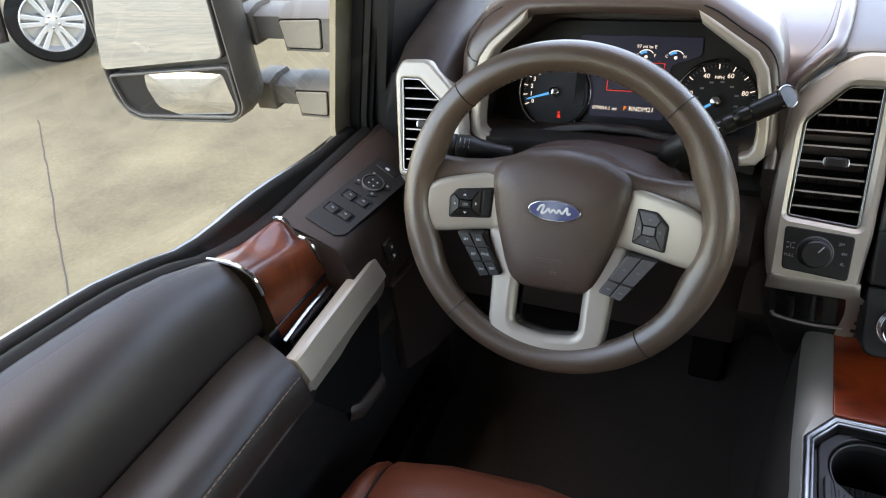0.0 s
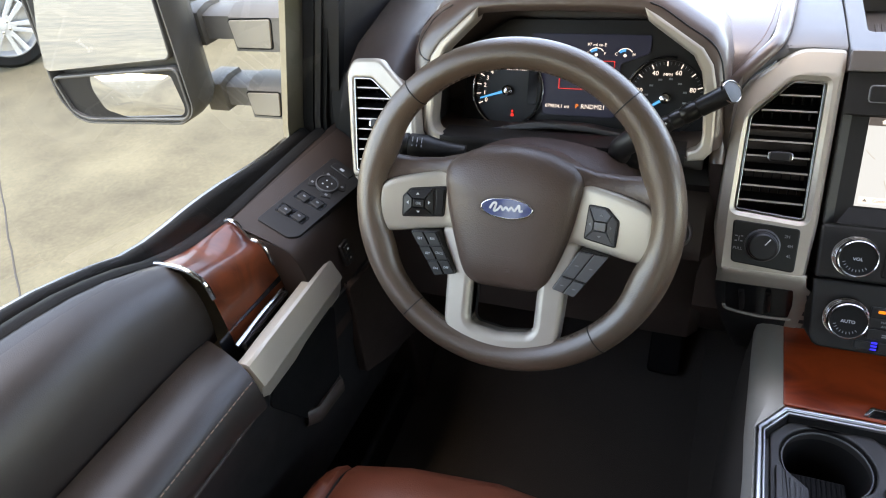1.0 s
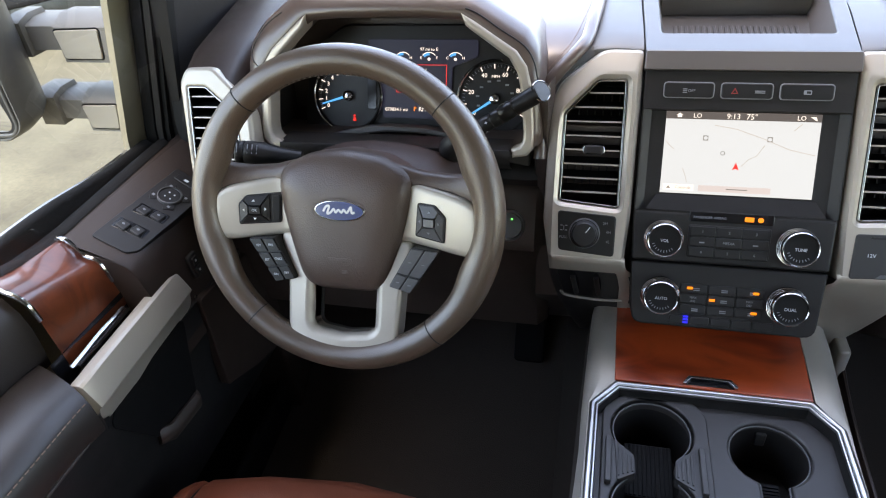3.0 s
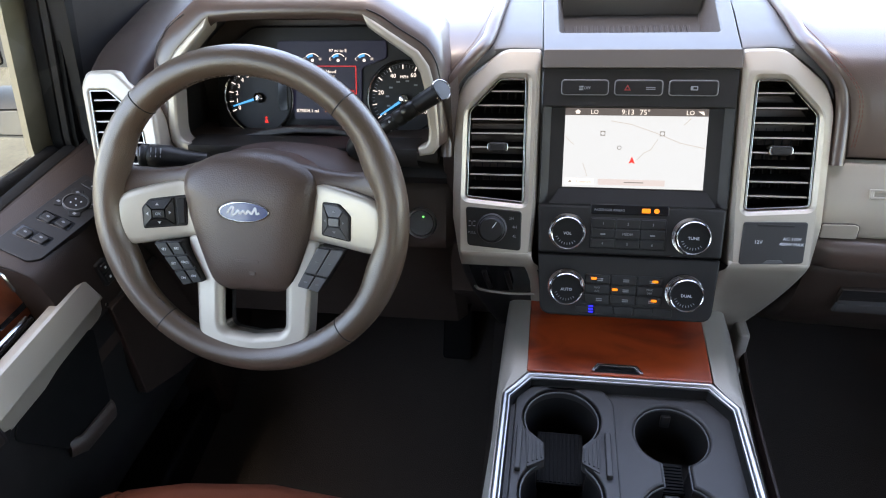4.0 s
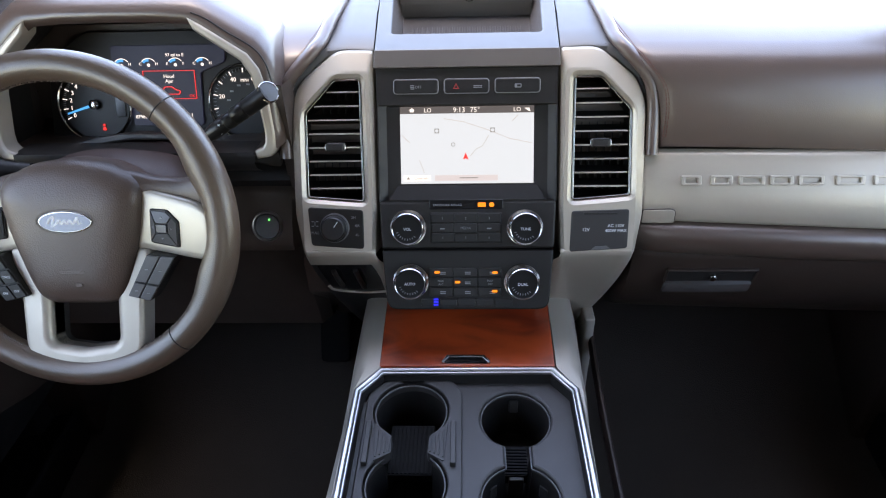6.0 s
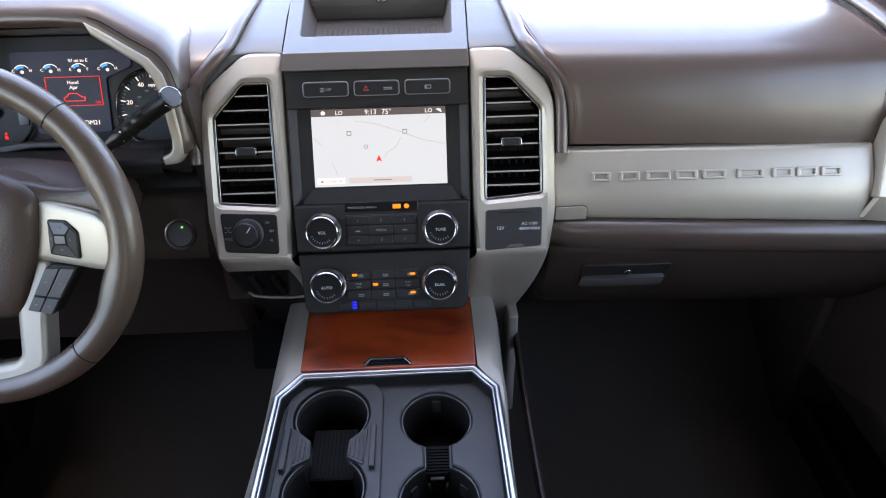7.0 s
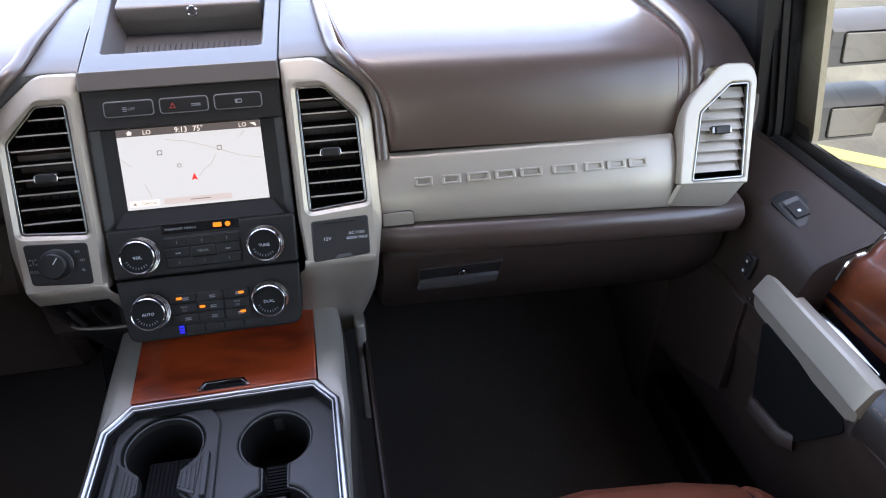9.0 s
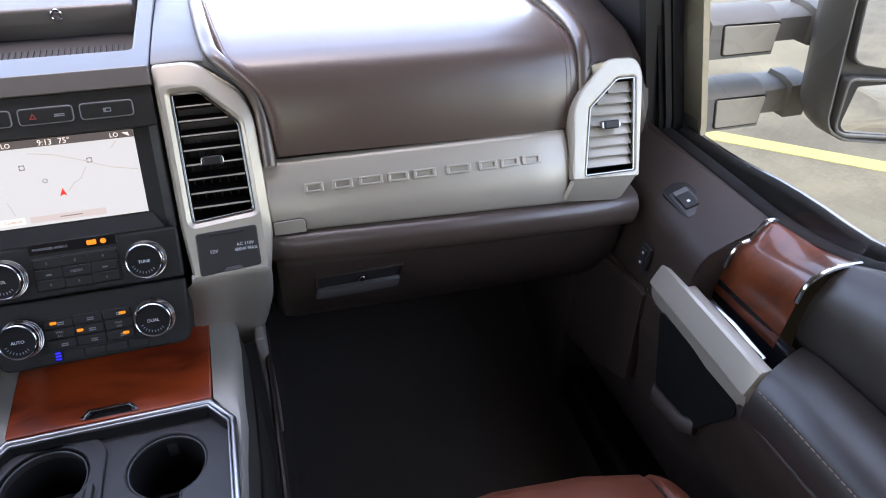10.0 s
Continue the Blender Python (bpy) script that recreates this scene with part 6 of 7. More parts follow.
                # Here too the right keys' grey stands for reflected sky.
                key = plate("key", rounded([tuple(p) for p in quad], 0.0015), K, 0, 0.0042, KEY if s < 0 else KEY_GREY, w, 0.0012)
                m = sum(quad, Vector((0, 0))) / 4
                if s < 0:
                    words(names[r][1 - col], K.at(m.x, m.y, 0.0043), 0.0040, WHITE_MARK, key)
                else:
                    icon_bars(K.at(0, 0, 0.0042), key, m.x, m.y, 0.004, 0.002, DIM_MARK, 1)
    return w


def column():
    c = thing("steering_column", "brown column shroud with black stalks", "steering column")
    rows = []
    for y, zc, rx, rz in ((-0.085, 1.395, 0.085, 0.050), (-0.06, 1.397, 0.100, 0.062), (-0.03, 1.398, 0.110, 0.071), (0.03, 1.380, 0.116, 0.055), (0.09, 1.36, 0.116, 0.045)):
        rows.append([(-0.437 + rx * math.cos(t), y, zc + rz * (abs(math.sin(t)) ** 0.8) * (1 if math.sin(t) > 0 else -1)) for t in np.linspace(0, math.tau, 36, endpoint=False)])
    part("shroud", loft(bmesh.new(), rows, closed=True, caps=True), SHROUD, c, "dark brown column shroud", 50)
    part("shaft", lathe(bmesh.new(), [(0.035, -0.05), (0.045, -0.12), (0.045, -0.02)], Q, 24), BLACK, c)
    # selector stalk
    a, b = Vector((-0.333, -0.021, 1.468)), Vector((-0.236, -0.014, 1.530))
    way = (b - a).normalized()
    f = Plane(a, way.cross(Vector((0, 0, 1))).normalized(), Vector((0, 0, 1)) - way * way.z)
    f = Plane(a, f.u, way.cross(f.u))
    if f.n.dot(way) < 0:
        f = Plane(a, -f.u, f.v)
    L = (b - a).length
    prof = [(0.0085, 0), (0.0095, 0.018), (0.0112, 0.024), (0.0128, 0.032), (0.0128, 0.046), (0.0118, 0.0475), (0.0118, 0.0505), (0.0130, 0.052), (0.0132, 0.060), (0.0122, 0.0615), (0.0122, 0.0635), (0.0134, 0.065), (0.0138, 0.078), (0.0128, 0.0795), (0.0128, 0.082), (0.0140, 0.0835), (0.0146, L - 0.004), (0.0142, L)]
    prof = [(r * 0.76, h) for r, h in prof]
    st = part("selector_stalk", lathe(bmesh.new(), prof, f, 32), PIANO, c, "black selector stalk with a bright end cap", 30)
    for k in range(7):
        q = radians(150 + 20 * k)
        g = Plane(f.p(0.0106 * math.cos(q), 0.0106 * math.sin(q), 0.0), f.v * math.cos(q) - f.u * math.sin(q), f.n)
        part("grip_rib", slab(bmesh.new(), rect(-0.0008, 0.0665, 0.0008, 0.0770), g, -0.001, 0.0006, 0.0003, steps=1), BLACK, st)
    tip = (way * 0.72 + Vector((0.0, -0.65, 0.28))).normalized()
    across = Vector((0.3, 0.0, -1)).cross(tip).normalized()
    e = Plane(b + way * 0.003, across, tip.cross(across))
    part("end_ring", lathe(bmesh.new(), [(0.0108, -0.010), (0.0130, -0.002), (0.0130, 0.0010), (0.0120, 0.0018), (0.0113, 0.0010)], e, 32, caps=False), DARK_CHROME, st)
    part("end_cap", lathe(bmesh.new(), [(0.0115, 0.0002), (0.0112, 0.0010), (0.0005, 0.0014)], e, 32), TOP_GREY, st, "pale grey end cap")
    for k, t in enumerate(("+", "-")):
        g = Plane(f.p(0, 0, 0.040) - Vector((0, 0.0100, 0)), (1, 0, 0.5), (0, 0, 1)).at(0.006 - 0.004 * k, 0.005 - 0.010 * k)
        words(t, g, 0.007, WHITE_MARK, st)
    part("boot", tube(bmesh.new(), smooth_path([a + Vector((0.006, 0, 0.006)), a + Vector((-0.012, 0.006, -0.012)), (-0.350, 0.006, 1.435), (-0.365, 0.02, 1.42)], 4), 0.014, 0.014, 14), BLACK, c, "black rubber stalk boot")
    # turn-signal stalk
    a, b = Vector((-0.535, -0.045, 1.447)), Vector((-0.617, -0.060, 1.459))
    way = (b - a).normalized()
    up = Vector((0, -0.5, 0.8))
    rows = []
    for t, r in ((0.0, 0.011), (0.25, 0.0125), (0.5, 0.0165), (0.56, 0.0185), (0.84, 0.0190), (0.86, 0.0170), (0.88, 0.0188), (0.97, 0.0182), (1.0, 0.0150)):
        q, sd = a.lerp(b, t), way.cross(up).normalized()
        w2 = sd.cross(way)
        rows.append([q + sd * r * 0.85 * math.cos(k * math.tau / 20) + w2 * r * math.sin(k * math.tau / 20) for k in range(20)])
    ts = part("signal_stalk", loft(bmesh.new(), rows, closed=True, caps=True), BLACK, c, "black turn signal stalk", 50)
    for k, (t, h) in enumerate(((0.60, 0.004), (0.67, 0.005), (0.74, 0.005), (0.90, 0.004), (0.94, 0.004))):
        q = a.lerp(b, t) + Vector((0, -0.0125, 0.0135))
        part("stalk_mark", tube(bmesh.new(), [q + Vector((0.0, -0.003, -0.004)), q + Vector((0.0, 0.004, 0.004 + h * 0.3))], 0.0007, n=5), DIM_MARK, ts)
    return c


# ---- doors ----
BELT = [(0.10, 0.808, 1.408), (0.03, 0.817, 1.402), (-0.08, 0.831, 1.390), (-0.17, 0.843, 1.379), (-0.24, 0.852, 1.380), (-0.29, 0.858, 1.391), (-0.34, 0.865, 1.411), (-0.41, 0.875, 1.425), (-0.536, 0.891, 1.431), (-0.75, 0.905, 1.432), (-1.0, 0.915, 1.43)]


def belt(y):
    ys = [b[0] for b in BELT][::-1]
    return float(np.interp(y, ys, [b[1] for b in BELT][::-1])), float(np.interp(y, ys, [b[2] for b in BELT][::-1]))


def outer_edge(y, z):
    return z + 0.004 + 0.022 * math.exp(-(((y + 0.17) / 0.11) ** 2))


def ysteps(a, b, n):
    return [a + (b - a) * k / n for k in range(n + 1)]


def front_door(s, driver):
    name = "door_1" if driver else "door_2"
    d = thing(name, "dark brown door trim with wood inlay and satin pull" + (" beside the driver" if driver else " beside the passenger"), "car door", "structure")

    def skin(nm, rows, material, label="", sharp=50):
        return part(nm, loft(bmesh.new(), [[(s * x, y, z) for x, y, z in row] for row in rows]), material, d, label, sharp)


    # switch shelf and the wall under it
    rows = []
    for y in [0.10] + ysteps(0.03, -0.172, 8):
        X, Z = belt(y)
        cx, cz = 0.742, Z - 0.036
        rows.append([(X, y, Z), (X - 0.012, y, Z - 0.001), (cx + 0.030, y, cz + 0.012), (cx + 0.010, y, cz + 0.003), (cx + 0.002, y, cz - 0.006), (cx - 0.004, y, cz - 0.022), (0.733, y, 1.30), (0.728, y, 1.25), (0.72, y, 1.18)])
    skin("switch_shelf", rows, DOOR_HARD, "dark brown moulded switch shelf")
    end = [(0.843, 1.374), (0.790, 1.357), (0.765, 1.350), (0.750, 1.342), (0.742, 1.328), (0.734, 1.30), (0.722, 1.19), (0.843, 1.19)]
    end = end if s > 0 else mirrored(end)
    plate("shelf_end", end, Plane((0, -0.171, 0), (1, 0, 0), (0, 0, 1)), -0.002, 0.001, DOOR_HARD, d, 0.0005)
    # wood inlay, with a bright edge at both ends
    rows = []
    for y in ysteps(-0.172, -0.289, 10):
        X, Z = belt(y)
        t = (-0.172 - y) / 0.117
        cz = 1.352 + 0.034 * t
        rows.append([(X, y, Z + 0.001), (X - 0.015, y, Z + 0.002), (0.812 + 0.006 * t, y, cz + 0.006), (0.797 + 0.004 * t, y, cz), (0.789, y, cz - 0.012), (0.784, y, cz - 0.035), (0.778, y, 1.29), (0.775, y, 1.24)])
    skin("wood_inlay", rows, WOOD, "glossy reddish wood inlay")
    for row in (rows[0], rows[-1]):
        edge = smooth_path([(s * (x - 0.001), y, z + 0.0015) for x, y, z in row[:6]], 4)
        part("inlay_edge", tube(bmesh.new(), edge, 0.0030, 0.0034, 8, (0, 1, 0)), CHROME, d, "bright edge of the wood inlay")
    # upper pad
    rows = []
    for y in [-0.291, -0.296] + ysteps(-0.31, -1.0, 16):
        X, Z = belt(y)
        t = min(1.0, (-0.291 - y) / 0.12)
        cz = 1.388 + 0.028 * t
        rows.append([(X, y, Z), (X - 0.012, y, Z + 0.002), (0.838 + 0.012 * t, y, cz + 0.006), (0.818 + 0.010 * t, y, cz - 0.004), (0.805 + 0.006 * t, y, cz - 0.025), (0.800, y, 1.34), (0.800, y, 1.31), (0.803, y, 1.28)])
    skin("upper_pad", rows, DOOR_PAD, "smooth charcoal leather upper door pad", 80)
    # armrest
    rows = []
    for y in ysteps(-0.305, -1.0, 16):
        t = min(1.0, (-0.305 - y) / 0.05)
        zc = 1.297 + 0.010 * t
        rows.append([(x, yy - 0.38 * (0.806 - x), z) for x, yy, z in [(0.806, y, 1.292), (0.795, y, zc), (0.76, y, zc + 0.004), (0.735, y, zc + 0.003), (0.716, y, zc - 0.004), (0.706, y, zc - 0.016), (0.702, y, zc - 0.030), (0.700, y, zc - 0.050), (0.706, y, zc - 0.06)]])
    arm = skin("armrest", rows, DOOR_PAD, "padded charcoal brown leather armrest with contrast stitching", 80)
    part("armrest_stitching", stitches(bmesh.new(), [(s * 0.7035, y, 1.285 + 0.008 * min(1.0, (-0.305 - y) / 0.05)) for y in ysteps(-0.35, -0.95, 40)], 0.005, 0.003, 0.0008), THREAD, arm)
    part("armrest_piping", tube(bmesh.new(), [(s * 0.704, y, 1.2475) for y in ysteps(-0.352, -0.98, 12)], 0.0022, 0.0022, 8), BROWN_HARD, d, "thin ridge under the armrest")
    # lower door with the map pocket
    rows = []
    for y in [0.08, 0.0, -0.09, -0.17, -0.315, -0.34, -0.5, -1.0]:
        rows.append([(0.735 if y > -0.32 else 0.706, y, 1.262 if y < -0.32 else 1.235), (0.722 if y > -0.32 else 0.704, y, 1.235), (0.722, y, 1.17), (0.73, y, 1.12), (0.735, y, 1.05), (0.745, y, 0.96), (0.79, y, 0.915), (0.88, y, 0.86), (0.88, y, 0.70)])
    # The driver's panel is blackened to stand in for shade on that side.
    skin("lower_panel", rows, BLACK if driver else DOOR_HARD, "dark moulded lower door panel")
    lip = [(s * 0.726, -0.176, 1.106), (s * 0.716, -0.186, 1.110), (s * 0.714, -0.250, 1.119), (s * 0.724, -0.266, 1.124)]
    part("pocket_lip", tube(bmesh.new(), lip, 0.007, 0.014, 10, (0, 0, 1)), BROWN_HARD, d, "raised lip of the map pocket")
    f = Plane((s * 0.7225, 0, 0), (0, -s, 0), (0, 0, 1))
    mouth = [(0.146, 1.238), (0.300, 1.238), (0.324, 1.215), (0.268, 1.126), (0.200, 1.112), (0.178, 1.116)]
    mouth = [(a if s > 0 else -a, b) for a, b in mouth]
    # Flat black sheet stands in for the shaded pocket opening.
    plate("pocket_shade", rounded(mouth, 0.012), f, -0.004, 0.003, RUBBER, d, 0.001, label="flat black sheet for the shade in the map pocket")
    g = Plane((s * 0.719, 0, 0), (0, -s, 0), (0, 0, 1))
    kick = [(-0.08, 1.222), (0.007, 1.226), (0.108, 1.238), (0.114, 1.064), (0.030, 1.024), (-0.08, 0.99)]
    kick = kick if s > 0 else [(-a, b) for a, b in kick]
    plate("speaker_panel", rounded(kick, 0.008), g, -0.01, 0.004, DOOR_HARD, d, 0.002, label="dark brown moulded panel ahead of the door pull")
    # pull handle: a broad satin bar with a bright upper facet
    rows = []
    for y, zt, zb, x in ((-0.096, 1.266, 1.238, 0.744), (-0.101, 1.284, 1.226, 0.728), (-0.112, 1.293, 1.222, 0.720), (-0.130, 1.296, 1.221, 0.716), (-0.20, 1.296, 1.223, 0.713), (-0.29, 1.297, 1.227, 0.709), (-0.318, 1.297, 1.229, 0.707), (-0.330, 1.295, 1.236, 0.709), (-0.336, 1.288, 1.248, 0.722)):
        rows.append([(x + 0.032, y, zt - 0.010), (x + 0.030, y, zt - 0.001), (x + 0.026, y, zt), (x + 0.017, y, zt), (x + 0.013, y, zt - 0.002), (x + 0.001, y, zt - 0.029), (x, y, zt - 0.033), (x + 0.004, y, (zt + zb) / 2 - 0.004), (x + 0.009, y, zb + 0.006), (x + 0.014, y, zb), (x + 0.028, y, zb)])
    bm = loft(bmesh.new(), [[(s * x, y, z) for x, y, z in row] for row in rows], closed=True, caps=True)
    part("pull_handle", bm, SILVER, d, "satin champagne door pull", 24)
    # latch lever in its cup
    part("latch_cup", loft(bmesh.new(), [[(s * x, y, z) for x, z in ((0.740, 1.296), (0.748, 1.250), (0.775, 1.250), (0.779, 1.30))] for y in (-0.14, -0.31)]), GLOSS_BLACK, d, "dark latch cup")
    lx, lz = (0.0, 0.0) if driver else (-0.006, -0.010)
    part("latch_lever", tube(bmesh.new(), [(s * (0.762 + lx), -0.190, 1.284 + lz), (s * (0.760 + lx), -0.24, 1.284 + lz), (s * (0.758 + lx), -0.294, 1.282 + lz)], 0.008, 0.004, 12, (s, 0, 0.6)), GLOSS_BLACK, d, "black latch lever")
    part("lever_edge", tube(bmesh.new(), [(s * (0.769 + lx), -0.188, 1.2875 + lz), (s * (0.767 + lx), -0.24, 1.2885 + lz), (s * (0.765 + lx), -0.298, 1.286 + lz)], 0.0022, 0.003, 8, (s, 0, 0.6)), CHROME, d, "bright lever edge")
    # switches on the shelf
    if driver:
        A, B, C = Vector((-0.805, -0.156, 1.3715)), Vector((-0.751, -0.153, 1.3495)), Vector((-0.768, -0.004, 1.3745))
        f = Plane(A, (B - A) - (C - A).normalized() * (B - A).dot((C - A).normalized()), (C - A))
        if f.n.z < 0:
            f = Plane(f.o, -f.u, f.v)
        sw = plate("switch_panel", rounded([(-0.0066, 0.006), (0.046, 0.012), (0.055, 0.024), (0.046, 0.165), (0.036, 0.178), (-0.019, 0.177)], 0.005), f, -0.01, 0.0016, BLACK, d, 0.0008, label="black window and mirror switch panel")
        for v in (0.046, 0.083):
            plate("switch_well", rounded([(-0.002, v - 0.012), (0.044, v - 0.004), (0.042, v + 0.014), (-0.004, v + 0.008)], 0.003), f, 0.0, 0.0021, GLOSS_BLACK, sw, 0.0004)
            for u in (0.010, 0.031):
                t = f.at(u, v + (u - 0.020) * 0.2)
                k = plate("window_switch", rounded(rect(-0.008, -0.007, 0.008, 0.007), 0.002), t, 0.001, 0.0055, KEY, sw, 0.002)
                plate("switch_mark", ellipse(0, 0.001, 0.0024, 0.0015, 12), t, 0.0055, 0.0058, DIM_MARK, sw, 0.0001)
        c = f.at(0.015, 0.125, 0.0016)
        part("mirror_control", lathe(bmesh.new(), [(0.0165, 0), (0.0165, 0.004), (0.0155, 0.0045), (0.0145, 0.003), (0.001, 0.003)], c, 32), KEY, sw, "round mirror control")
        part("control_ring", lathe(bmesh.new(), [(0.0172, 0), (0.0170, 0.0046), (0.0156, 0.0050)], c, 32, caps=False), KEY_GREY, sw)
        for k in range(4):
            q = radians(45 + 90 * k)
            part("control_dot", lathe(bmesh.new(), [(0.0014, 0.003), (0.001, 0.0036), (0.0002, 0.0037)], c.at(0.0065 * math.cos(q), 0.0065 * math.sin(q)), 8), WHITE_MARK, sw)
        for k, q in enumerate((35, 125, 215, 305)):
            t = c.at(0.0225 * math.cos(radians(q)), 0.0205 * math.sin(radians(q)))
            plate("mirror_key", rounded(rect(-0.0075, -0.005, 0.0075, 0.005), 0.002), t.turn(q - 90), 0, 0.0016, KEY, sw, 0.0006)
            plate("key_mark", rect(-0.002, -0.0018, 0.002, 0.0018), t, 0.0016, 0.0019, DIM_MARK, sw, 0.0001)
        plate("fold_key", rounded(rect(-0.008, 0.158, 0.028, 0.171), 0.002), f, 0.0, 0.0028, KEY, sw, 0.0008)
        plate("fold_mark", rect(0.006, 0.1625, 0.013, 0.1665), f, 0.0028, 0.0031, WHITE_MARK, sw, 0.0001)
    else:
        f = Plane((0.774, -0.080, 1.3665), (0.6, 0.0, 0.22), (-0.16, 1, 0.16))
        if f.n.z < 0:
            f = Plane(f.o, -f.u, f.v)
        sw = plate("switch_panel", rounded([(-0.0195, 0.034), (0.003, 0.040), (0.0195, 0.033), (0.0265, -0.023), (0.016, -0.033), (-0.009, -0.038), (-0.0170, -0.024)], 0.008), f, -0.006, 0.0018, PIANO, d, 0.001, label="black window switch panel")
        plate("switch_well", rounded(rect(-0.0145, -0.025, 0.0145, 0.023), 0.002), f, 0.001, 0.0023, GREY, sw, 0.0004)
        k = plate("window_switch", rounded(rect(-0.010, -0.013, 0.010, 0.018), 0.002), f, 0.001, 0.0060, KEY, sw, 0.002)
        plate("switch_lip", rounded(rect(-0.010, 0.012, 0.010, 0.020), 0.001), f, 0.004, 0.0075, KEY_GREY, sw, 0.001)
        plate("switch_mark", rect(-0.002, -0.005, 0.002, -0.001), f, 0.0060, 0.0063, WHITE_MARK, sw, 0.0001)
    # lock switch on the wall of the shelf
    f = Plane((s * 0.727, -0.079, 1.281), (0, -s * 1.0, 0.0), (s * 0.12, 0, 1))
    lk = plate("lock_switch", rounded(rect(-0.011, -0.019, 0.011, 0.019), 0.004), f, -0.002, 0.0035, BLACK, d, 0.0015, label="black lock switch")
    for v in (-0.008, 0.008):
        plate("lock_key", rounded(rect(-0.006, v - 0.006, 0.006, v + 0.006), 0.002), f, 0.003, 0.0062, KEY, lk, 0.0012)
        plate("lock_mark", rect(-0.0018, v - 0.0018, 0.0018, v + 0.0018), f, 0.0062, 0.0065, WHITE_MARK, lk, 0.0001)
    part("trim_screw", lathe(bmesh.new(), [(0.003, -0.001), (0.003, 0.001), (0.001, 0.0018)], Plane((s * 0.721, -0.106, 1.243), (0, -s, 0), (0, 0, 1)), 12), CHROME, d)
    # window slot seals and the outer skin
    ys = ysteps(0.06, -1.0, 30)
    rows, rows2, rows3 = [], [], []
    for y in ys:
        X, Z = belt(y)
        zo = outer_edge(y, Z)
        rows.append([(X - 0.003, y, Z + 0.001), (X + 0.004, y, Z + 0.006), (X + 0.016, y, Z + 0.004), (X + 0.022, y, Z - 0.02)])
        rows2.append([(X + 0.024, y, Z - 0.03), (X + 0.028, y, zo - 0.006), (X + 0.036, y, zo), (X + 0.046, y, zo - 0.002), (X + 0.05, y, zo - 0.012)])
        rows3.append([(X + 0.050, y, zo - 0.008), (X + 0.056, y, zo - 0.005), (X + 0.062, y, zo - 0.008), (X + 0.064, y, zo - 0.022)])
    skin("inner_seal", rows, RUBBER, "black rubber inner window seal")
    skin("outer_seal", rows2, RUBBER, "black rubber outer window seal")
    skin("belt_moulding", rows3, DARK_CHROME, "dark bright-finished outer belt moulding")
    rows = []
    for y in ys:
        X, Z = belt(y)
        zo = outer_edge(y, Z)
        rows.append([(X + 0.064, y, zo - 0.024), (X + 0.085, y, zo - 0.06), (X + 0.11, y, 1.2), (X + 0.12, y, 0.9), (X + 0.09, y, 0.7)])
    skin("outer_skin", rows, TAN_PAINT, "tan painted door skin")
    # tinted pane, added to dim the light through the side window
    rows = []
    for k, z in ((0.0, 1.36), (0.3, 1.47), (0.7, 1.7), (1.0, 1.95)):
        rows.append([(0.024 + belt(y)[0] - 0.14 * k - 0.02, y, z) for y in (0.075, -0.1, -0.3, -0.55, -0.8, -1.0)])
    skin("dimming_pane", rows, SIDE_DIMMER, "added tinted pane that dims the light through the door window")
    # frame in front of the window: three upright strips with tumblehome
    def upright(nm, y0, y1, x0, x1, material, label, dz=0.0, lean=0.0):
        bm = bmesh.new()
        rows = []
        for z, k in ((1.385, -0.1), (1.42, 0.0), (1.62, 1.0), (1.86, 2.3)):
            xx = -0.055 * k
            yy = lean * k
            rows.append([(s * (x0 + xx), y0 + yy, z), (s * (x1 + xx), y0 + yy, z), (s * (x1 + xx), y1 + yy, z), (s * (x0 + xx), y1 + yy, z)])
        loft(bm, rows, closed=True, caps=True)
        part(nm, bm, material, d, label)

    upright("window_frame", 0.036, 0.100, 0.862, 0.872, TAN_PAINT, "tan painted window frame", lean=-0.006)
    upright("glass_channel", 0.072, 0.092, 0.838, 0.856, RUBBER, "black rubber glass channel", lean=-0.006)
    upright("frame_trim", 0.074, 0.084, 0.826, 0.836, BLACK, "black frame trim", lean=-0.006)
    upright("pillar_seal", 0.080, 0.092, 0.818, 0.828, RUBBER, "black pillar seal", lean=-0.006)
    upright("pillar_trim", 0.090, 0.40, 0.80, 0.83, BLACK, "dark pillar trim", lean=-0.02)
    # raked upper corner of the frame, beside the windscreen pillar; unseen, added to cut side light
    tilt = Plane((s * 0.862, 0, 1.42), (0, 1, 0), (-s * 0.055, 0, 0.2))
    corner = [(0.10, 0.20), (0.05, 0.215), (-0.06, 0.30), (-0.28, 0.47), (-0.42, 0.535), (-0.42, 0.60), (0.12, 0.60), (0.12, 0.20)]
    plate("frame_corner", corner, tilt, -0.02, 0.01, DOOR_HARD, d, 0.003, label="unseen dark frame corner that cuts light on the end vents")
    if not driver:
        d.location = (0.009, -0.022, -0.012)
    return d


